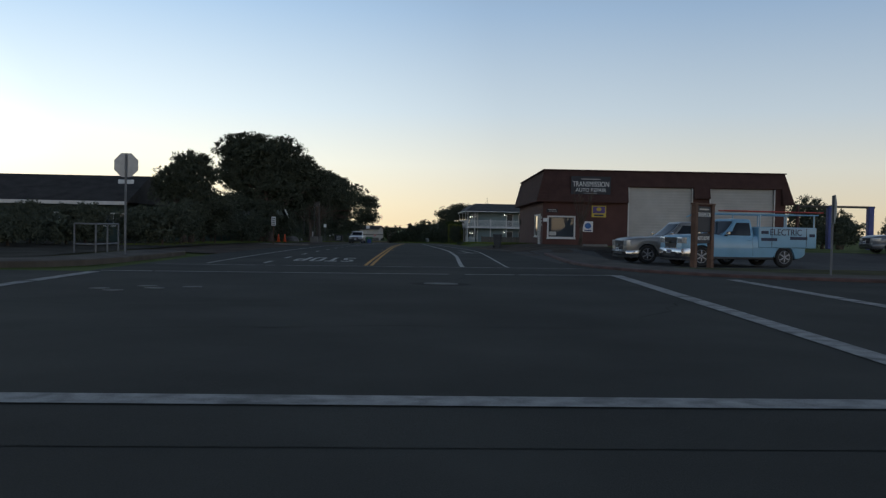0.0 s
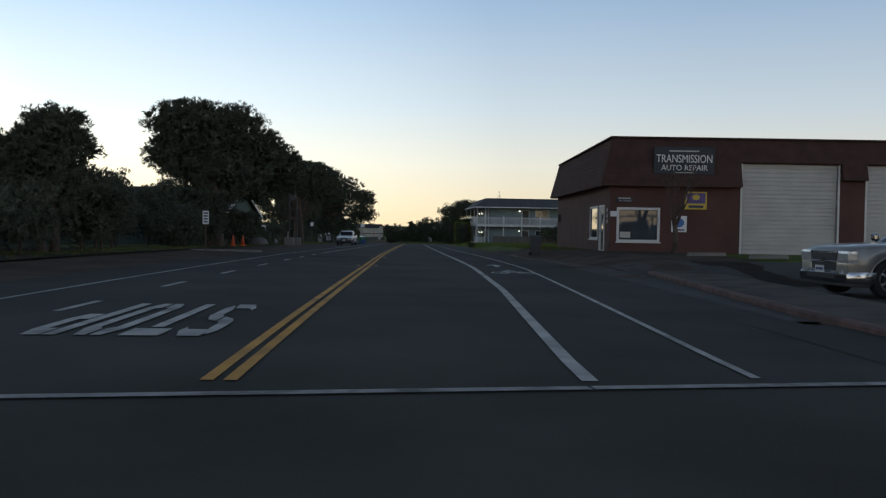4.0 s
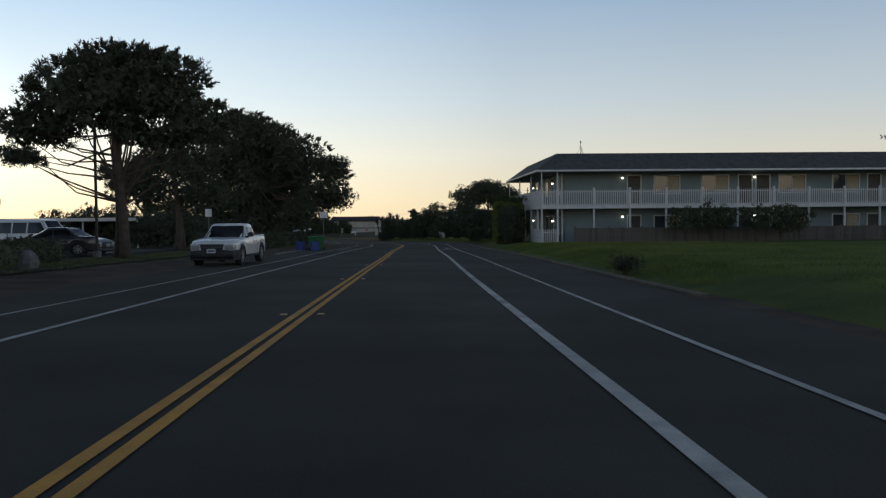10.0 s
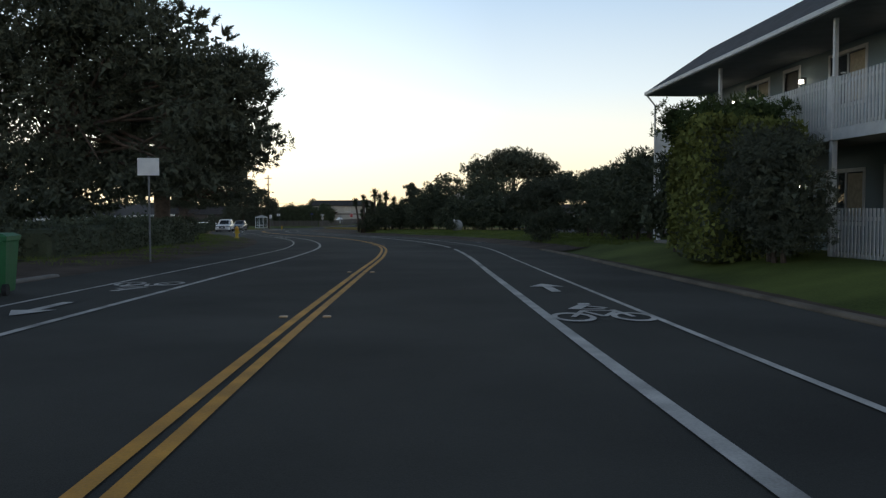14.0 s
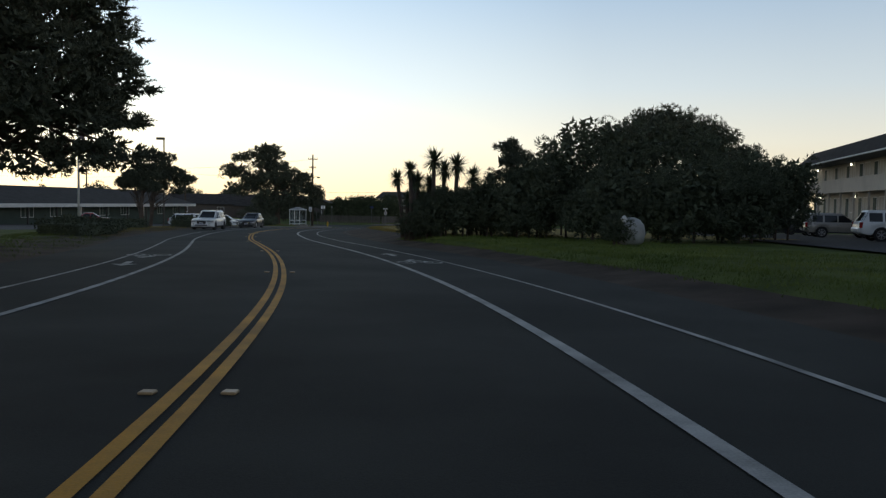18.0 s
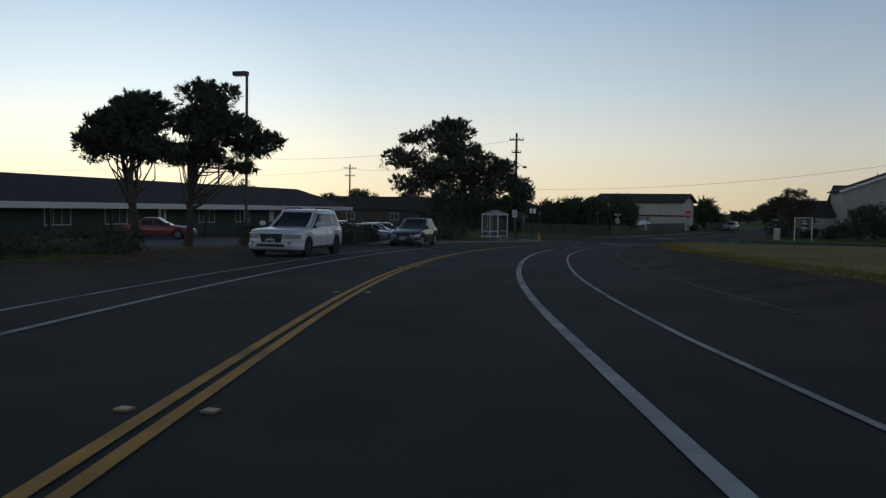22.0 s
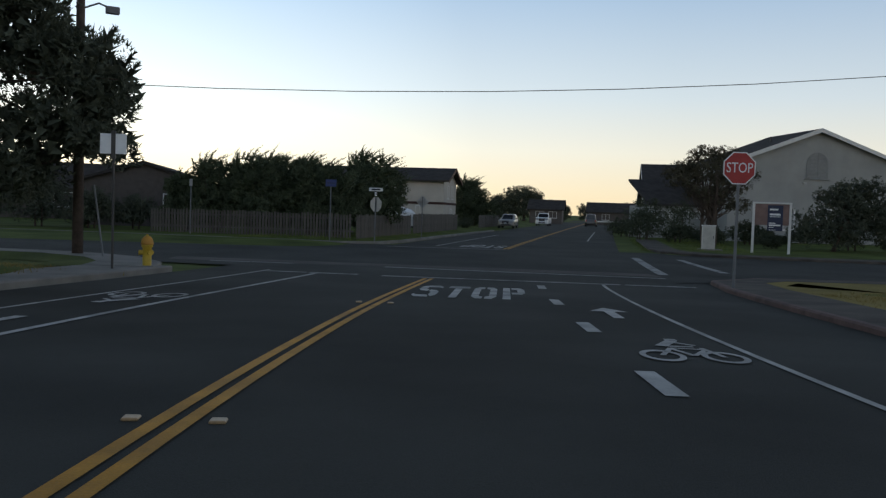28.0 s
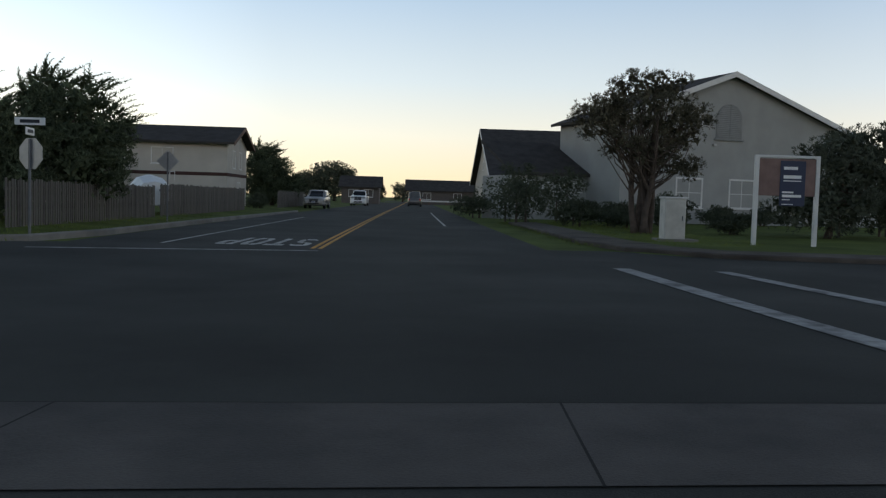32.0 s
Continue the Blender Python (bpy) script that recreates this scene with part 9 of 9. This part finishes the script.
def far_house():
    t = thing("two_storey_house", -10.2, 368.0, -14, "cream two-storey house with a dark gable roof", "house")
    gable_walls(t, -15, 0, 0, 8.5, 4.75, 6.0, STUCCO_CREAM, along="x")
    gable_roof(t, -15, 0, 0, 8.5, 4.75, 6.0, 0.6, along="x", material=DARK_ROOF, barge=WOOD_BROWN)
    part("band", Shape().box(-15.03, -0.04, 2.25, 0.04, 8.54, 2.5, 0.01), BROWN_ROOF, t, "dark band between the storeys")
    for x, z in ((-5.5, 3.1), (-10.5, 3.1)):
        window(t, facing(x, -0.004, z, "s"), 1.5, 1.1, bars=1)
    for y in (3.4, 6.2):
        window(t, facing(0.004, y - 1.2, 2.95, "e"), 1.1, 1.25, bars=0)
    window(t, facing(0.004, 4.2, 0.7, "e"), 1.3, 1.1, bars=1)
    part("shed_roof", Shape().prism([(-3.5, 2.2), (0, 2.9), (0, 3.0), (-3.5, 2.3)], -14, -7.5, "x"), BROWN_ROOF, t)


far_house()

# fence at the far corner and along the side of the street
def picket_fence(p, q, h, label, seed):
    p, q = Vector(p), Vector(q)
    d = q - p
    t = thing("wood_fence", p.x, p.y, math.degrees(math.atan2(d.y, d.x)), label, "fence")
    rng = random.Random(seed)
    n = int(d.length / 0.17)
    me = Shape().box(0, -0.012, -0.2, 0.105, 0.012, h, 0.0).mesh("board", FENCE_WOOD)
    for i in range(n):
        w = p + d * (i / n)
        dz = land(w.x, w.y) - land(p.x, p.y) + rng.uniform(-0.05, 0.05)
        piece("board", me, t, pose(i * 0.17, rng.uniform(-0.008, 0.008), dz, 0, rng.uniform(-0.8, 0.8), 0))
    for z in (h * 0.25, h * 0.8):
        part("rail", Shape().box(0, 0.015, z - 0.04, d.length, 0.055, z + 0.04), FENCE_WOOD, t)


picket_fence((-30.0, 329.2), (-18.6, 327.0), 1.25, "weathered grey picket fence at the corner", 1)
picket_fence((-18.4, 327.0), (-14.8, 340.0), 1.25, "weathered grey board fence along the street", 2)
picket_fence((-14.6, 340.8), (-9.5, 360.0), 1.35, "weathered brown board fence along the street", 3)
picket_fence((-6.0, 372.0), (-1.5, 388.0), 1.3, "brown board fence far along the street", 4)

LEAF_CYP = mat("cypress_foliage", (0.08, 0.10, 0.055), 0.8, vary=0.5, scale=1.5, fine=20, bump=0, gloss=0.25)
for i, (x, y, r, h) in enumerate(((-26.9, 331.8, 2.1, 4.1), (-24.4, 331.0, 2.2, 4.35), (-21.4, 331.2, 2.0, 4.2), (-17.6, 334.0, 2.4, 4.9), (-21.5, 337, 2.4, 4.5), (-23.2, 334.5, 2.3, 4.6), (-19.6, 331.4, 1.9, 3.7), (-28.8, 332.6, 1.6, 3.0))):
    tree(x, y, [(0, 0, h * 0.32, r, r, h * 0.3), (0.3, 0, h * 0.58, r * 0.8, r * 0.8, h * 0.25), (-0.4, 0.2, h * 0.82, r * 0.45, r * 0.45, h * 0.2)] + [(r * 0.6 * math.cos(k * 2.1 + i), r * 0.5 * math.sin(k * 2.1 + i), h * (0.75 + 0.06 * k), 0.35, 0.35, 0.5) for k in range(3)], h, 0.14, 380, 26, 0.22, 300 + i, 0.45, "feathery dark cypress behind the corner fence", leafmat=LEAF_CYP, lean=0.8, sprays=90, spray=1.0, wind=(0.45, 0.1))
tree(-5.2, 383.5, [(0, 0, 1.6, 3.2, 2.6, 1.6), (-0.4, 0, 3.2, 2.3, 2.2, 1.3), (-0.8, 0, 4.6, 1.3, 1.3, 0.9)], 5.6, 0.18, 380, 26, 0.3, 320, 0.5, "broad feathery cypress beside the cream house", leafmat=LEAF_CYP, sprays=70, spray=1.2)
tree(17.0, 474.0, [(0, 0, 3.4, 6.8, 5.6, 3.2), (-0.7, 0, 5.8, 5.0, 4.6, 1.8), (3.4, 0, 3.2, 4.0, 3.8, 2.6), (-4.2, 0, 3.2, 3.6, 3.6, 2.4)], 7.4, 0.3, 520, 26, 0.42, 322, 0.8, "broad round dark tree down the street")
TWIG_BROWN = mat("brown_twiggy_foliage", (0.095, 0.088, 0.058), 0.85, vary=0.5, scale=1.5, fine=20, bump=0, gloss=0.2)
tree(3.3, 331.2, [(0, 0, 4.8, 1.9, 1.9, 0.85), (-1.7, 0, 4.1, 1.2, 1.2, 0.7), (1.4, 0.2, 4.0, 1.3, 1.2, 0.8), (2.2, 0, 4.5, 0.8, 0.8, 0.5), (0.1, 0, 5.7, 1.5, 1.4, 0.45), (-2.3, 0, 4.6, 0.7, 0.7, 0.45), (-0.4, 0, 3.3, 1.5, 1.2, 0.6), (1.2, 0, 2.6, 1.2, 1.0, 0.6)], 5.4, 0.13, 520, 26, 0.17, 323, 0.36, "open multi-stemmed ornamental tree on the corner", leafmat=TWIG_BROWN, forks=6, fill=0.25)
tree(10.2, 329.0, [(0, 0, 1.8, 2.4, 1.9, 1.7), (0.6, 0, 3.4, 1.7, 1.5, 0.9), (2.2, 0, 2.6, 2.2, 1.6, 1.8), (-1.4, 0, 1.1, 1.5, 1.3, 1.0), (3.6, 0, 1.6, 1.6, 1.4, 1.4)], 4.2, 0.12, 420, 26, 0.2, 324, 0.4, "dark leafy shrub tree beside the sign", leafmat=LEAF)
for i, (x, y, r, h) in enumerate(((3.4, 337.5, 1.2, 1.3), (5.6, 336.5, 1.1, 1.0), (2.0, 341.0, 1.7, 2.6), (3.4, 346.0, 2.1, 3.3), (6.0, 345.0, 2.0, 3.0), (8.6, 338.0, 1.3, 1.7), (6.5, 340.0, 1.2, 1.2), (10.5, 341, 1.0, 0.9), (13, 344.5, 1.1, 1.0), (16.5, 345.5, 1.2, 1.1), (20, 346, 1.2, 1.0), (12.5, 331.5, 1.6, 2.4), (15.5, 332.0, 1.6, 2.2), (5.0, 356.0, 1.5, 1.6), (-8.2, 366.2, 0.8, 1.0), (7.5, 331.5, 0.9, 0.8))):
    bush(x, y, [(0, 0, h * 0.45, r, r * 0.9, h * 0.42), (r * 0.35, 0.2, h * 0.7, r * 0.6, r * 0.6, h * 0.28)], 90, 28, 0.15, 330 + i, "low garden shrub before the grey house", spread=0.3)

car("parked_suv", -1.6, 379.5, -107, "suv", SILVER, "silver sport utility car parked down the street", "car")
car("parked_pickup", 8.6, 409.5, -107, "big_pickup", WHITE_CAR, "white pickup parked far down the street", "truck")
car("parked_car", -4.2, 391.0, -105, "suv", GREY_CAR, "dark car parked far down the street", "car")
car("dark_van", 18.0, 417.5, 74, "van", BLACK_CAR, "dark van seen from behind down the street", "van")
car("parked_car", 46.0, 330.0, 160, "suv", WHITE_CAR, "white car parked in the side street", "car")


def boat():
    t = thing("covered_boat", -15.2, 345.8, 97, "white motor boat under a cover behind the fence", "boat")
    secs = [(-2.6, 0.95, 1.0), (-1.0, 1.05, 1.0), (0.8, 1.0, 1.05), (2.0, 0.6, 1.15), (2.8, 0.06, 1.25)]
    part("hull", Shape().loft([[(x, -w, z), (x, -w * 0.6, 0.45), (x, 0, 0.35), (x, w * 0.6, 0.45), (x, w, z)] for x, w, z in secs]), WHITE_CAR, t)
    part("cover", Shape().loft([[(x, -w * 0.98, z), (x, -w * 0.5, z + hh), (x, 0, z + hh * 1.25), (x, w * 0.5, z + hh), (x, w * 0.98, z)] for (x, w, z), hh in zip(secs, (0.35, 0.62, 0.6, 0.3, 0.05))]), SIGN_WHITE, t)
    part("rail", Shape().tube([(-2.4, -0.9, 1.4), (-2.4, -0.9, 1.95), (-0.6, -0.9, 1.95), (-0.6, -0.9, 1.4)], 0.02, 6), TRIM_WHITE, t)
    part("trailer", Shape().box(-2.6, -0.8, 0.25, 3.4, -0.7, 0.36).box(-2.6, 0.7, 0.25, 3.4, 0.8, 0.36), STEEL, t)
    for s in (-1, 1):
        wheel(t, -0.8, s * 0.95, 0.3)


boat()

# ---- distance ----
def far_row(y, x0, x1, h, step, seed, label):
    rng = random.Random(seed)
    x, i = x0, 0
    while x < x1:
        hh = h * rng.uniform(0.65, 1.25)
        r = hh * rng.uniform(0.55, 0.85)
        yy = y + rng.uniform(-6, 6)
        tree(x, yy, [(0, 0, hh * 0.45, r, r, hh * 0.42), (rng.uniform(-0.4, 0.4) * r, 0, hh * 0.75, r * 0.6, r * 0.6, hh * 0.26)], hh, 0.25, 90, 18, hh * 0.09, seed * 50 + i, hh * 0.13, label, group="far tree row " + str(seed))
        x += step * rng.uniform(0.6, 1.3)
        i += 1


far_row(520, -150, 200, 6, 13, 7, "distant dark tree on the skyline")
far_row(486, -8, 15, 5, 5, 15, "distant dark tree at the end of the street")
far_row(400, -160, -60, 6.5, 10, 8, "distant dark tree beyond the rooftops")
far_row(345, -130, -75, 5.5, 9, 9, "distant dark tree beyond the rooftops")
far_row(88, 36, 70, 4.0, 3.6, 14, "dark tree beyond the car lift")
far_row(120, 46, 95, 6, 8, 10, "distant dark tree beyond the shop yard")
far_row(300, 55, 130, 5.5, 9, 11, "distant dark tree beyond the side street")
far_row(200, -110, -60, 6.5, 8, 12, "distant dark tree behind the car park")
far_row(110, -90, -48, 6, 9, 13, "distant dark tree behind the green house")
bh = mat("far_house_wall", (0.10, 0.085, 0.075), 0.85, vary=0.15, bump=0.2)
for i, (x, y, a, L, D, e, r) in enumerate(((12.0, 440, -15, 6, 8, 2.6, 4.2), (27, 455, -15, 14, 9, 2.6, 4.4), (46, 470, -15, 16, 9, 2.6, 4.6), (70, 430, 10, 14, 9, 2.7, 4.6), (40, 345, 4, 13, 10, 2.8, 4.8), (-52, 352, 10, 14, 9, 2.6, 4.6), (-70, 358, 0, 20, 10, 2.8, 4.8))):
    t = thing("distant_house", x, y, a, "distant low house with a dark gable roof", "house", "far houses")
    gable_walls(t, 0, 0, L, D, e, r, bh, along="x")
    gable_roof(t, 0, 0, L, D, e, r, 0.5, along="x", material=DARK_ROOF, barge=TRIM_WHITE if i == 4 else None)
    window(t, facing(L * 0.2, -0.004, 1.0, "s"), 1.4, 1.1, bars=1)
    window(t, facing(L * 0.6, -0.004, 1.0, "s"), 1.4, 1.1, bars=1)
t = thing("corner_house", -37.0, 338.0, 4, "dark low house behind the corner shrubs", "house")
gable_walls(t, 0, 0, 8.6, 12, 2.8, 4.1, bh, along="y")
gable_roof(t, 0, 0, 8.6, 12, 2.8, 4.1, 0.45, along="y", material=DARK_ROOF)
window(t, facing(5.6, -0.004, 1.0, "s"), 1.4, 1.1, bars=1)
for i, (x, y, r, h) in enumerate(((-31.6, 331.5, 1.5, 1.9), (-34.0, 331.0, 1.8, 2.4), (-37.2, 331.6, 2.0, 2.8), (-40.6, 332.0, 2.2, 3.0), (-44.2, 333.0, 2.2, 2.9))):
    bush(x, y, [(0, 0, h * 0.45, r, r, h * 0.42), (0.3, 0.2, h * 0.72, r * 0.6, r * 0.6, h * 0.26)], 110, 28, 0.2, 480 + i, "dark shrub beside the corner fence", spread=0.4, leafmat=LEAF)
g = thing("road_barrier", 30, 446, -15, "white horizontal barrier across the far end of the street", "barrier")
part("rail", Shape().box(-5, -0.05, 0.55, 5, 0.05, 0.8, 0.01), TRIM_WHITE, g)
for x in (-4.5, -1.5, 1.5, 4.5):
    part("post", Shape().box(x - 0.08, -0.02, -0.1, x + 0.08, 0.1, 0.6, 0.01), WOOD_BROWN, g)

# ---- grass ----
GRASS_BLADE = mat("grass_blades", (0.10, 0.155, 0.036), 0.9, vary=0.3, scale=0.5, fine=8, bump=0.0, tint=(0.15, 0.175, 0.05), gloss=0.1)
GRASS_DRY = mat("dry_grass_blades", (0.26, 0.20, 0.066), 0.9, vary=0.2, scale=0.5, fine=8, bump=0.0, tint=(0.29, 0.22, 0.075), gloss=0.1)


def grass(label, beds, material, tall=0.065):
    """Blades in tufts; beds: (offset from the axis, offset, y, y, tufts)."""
    rng = np.random.default_rng(len(beds) * 7 + int(tall * 1000))
    verts = []
    for a, b, y0, y1, n in beds:
        for k in range(n):
            y = y0 + (y1 - y0) * rng.random()
            o = a + (b - a) * rng.random() ** 1.5
            x = axis_x(y) + o
            z = land(x, y) - 0.015
            m = 9
            px = x + rng.normal(size=m) * 0.16
            py = y + rng.normal(size=m) * 0.2
            h = tall * rng.uniform(0.5, 1.5, m) * rng.uniform(0.6, 1.3)
            w = rng.uniform(0.005, 0.012, m)
            lx, ly = rng.normal(size=m) * 0.4 * h, rng.normal(size=m) * 0.4 * h
            for i in range(m):
                verts += [(px[i] - w[i], py[i], z), (px[i] + w[i], py[i] + w[i] * 0.5, z), (px[i] + lx[i], py[i] + ly[i], z + h[i])]
    s = Shape()
    s.v = [tuple(float(c) for c in v) for v in verts]
    s.f = [(i, i + 1, i + 2) for i in range(0, len(verts), 3)]
    tagged(part("grass", s, material), label, "grass", kind="stuff")


grass("rough green grass on the verge and the open field", [(ROAD_RIGHT + 0.9, ROAD_RIGHT + 2.6, 96, 137, 1500), (ROAD_RIGHT + 1.3, ROAD_RIGHT + 2.4, 160, 216, 900), (ROAD_RIGHT + 2.0, ROAD_RIGHT + 14, 60, 136, 5200), (ROAD_RIGHT + 2.0, ROAD_RIGHT + 9, 158, 216, 3400), (ROAD_LEFT - 5.0, ROAD_LEFT - 0.6, 150, 216, 1500), (ROAD_LEFT - 6, ROAD_LEFT - 3.2, 40, 140, 1200), (7.0, 13.0, 322, 345, 900), (-14, -7.0, 322, 345, 700)], GRASS_BLADE)
grass("dry yellowish grass beside the bend", [(ROAD_RIGHT + 2.45, ROAD_RIGHT + 10, 216, 297, 5200), (ROAD_LEFT - 4.0, ROAD_LEFT - 0.8, 216, 300, 1300)], GRASS_DRY, 0.06)

dr = thing("storm_drain", *axis_at(174.5, 6.05), 5, "dark storm drain inlet at the road edge", "drain")
part("frame", Shape().box(-0.22, -0.5, -0.05, 0.22, 0.5, 0.02, 0.01), CONCRETE, dr)
for i in range(6):
    part("bar", Shape().box(-0.17, -0.44 + i * 0.155, 0.0, 0.17, -0.36 + i * 0.155, 0.035), DARK_METAL, dr)


def field(a, b, y0, y1, material, label):
    """A patch of another turf beside the street, following the ground."""
    us, ys = np.arange(a, b, 1.2), np.arange(y0, y1, 2.0)
    vs = []
    for i, y in enumerate(ys):
        for u in us:
            x = axis_x(float(y)) + float(u)
            vs.append((x, float(y), land(x, float(y)) + 0.03 - 0.09 * (u == us[0] or u == us[-1] or i in (0, len(ys) - 1))))
    w = len(us)
    s = Shape().add(vs, [(j * w + i, j * w + i + 1, (j + 1) * w + i + 1, (j + 1) * w + i) for j in range(len(ys) - 1) for i in range(w - 1)])
    tagged(part("dry_turf", s, material, smooth=True), label, "grass", kind="structure")


field(ROAD_RIGHT + 2.3, ROAD_RIGHT + 24, 217, 297, DRY_TURF, "yellowish dry grass on the inside of the bend")
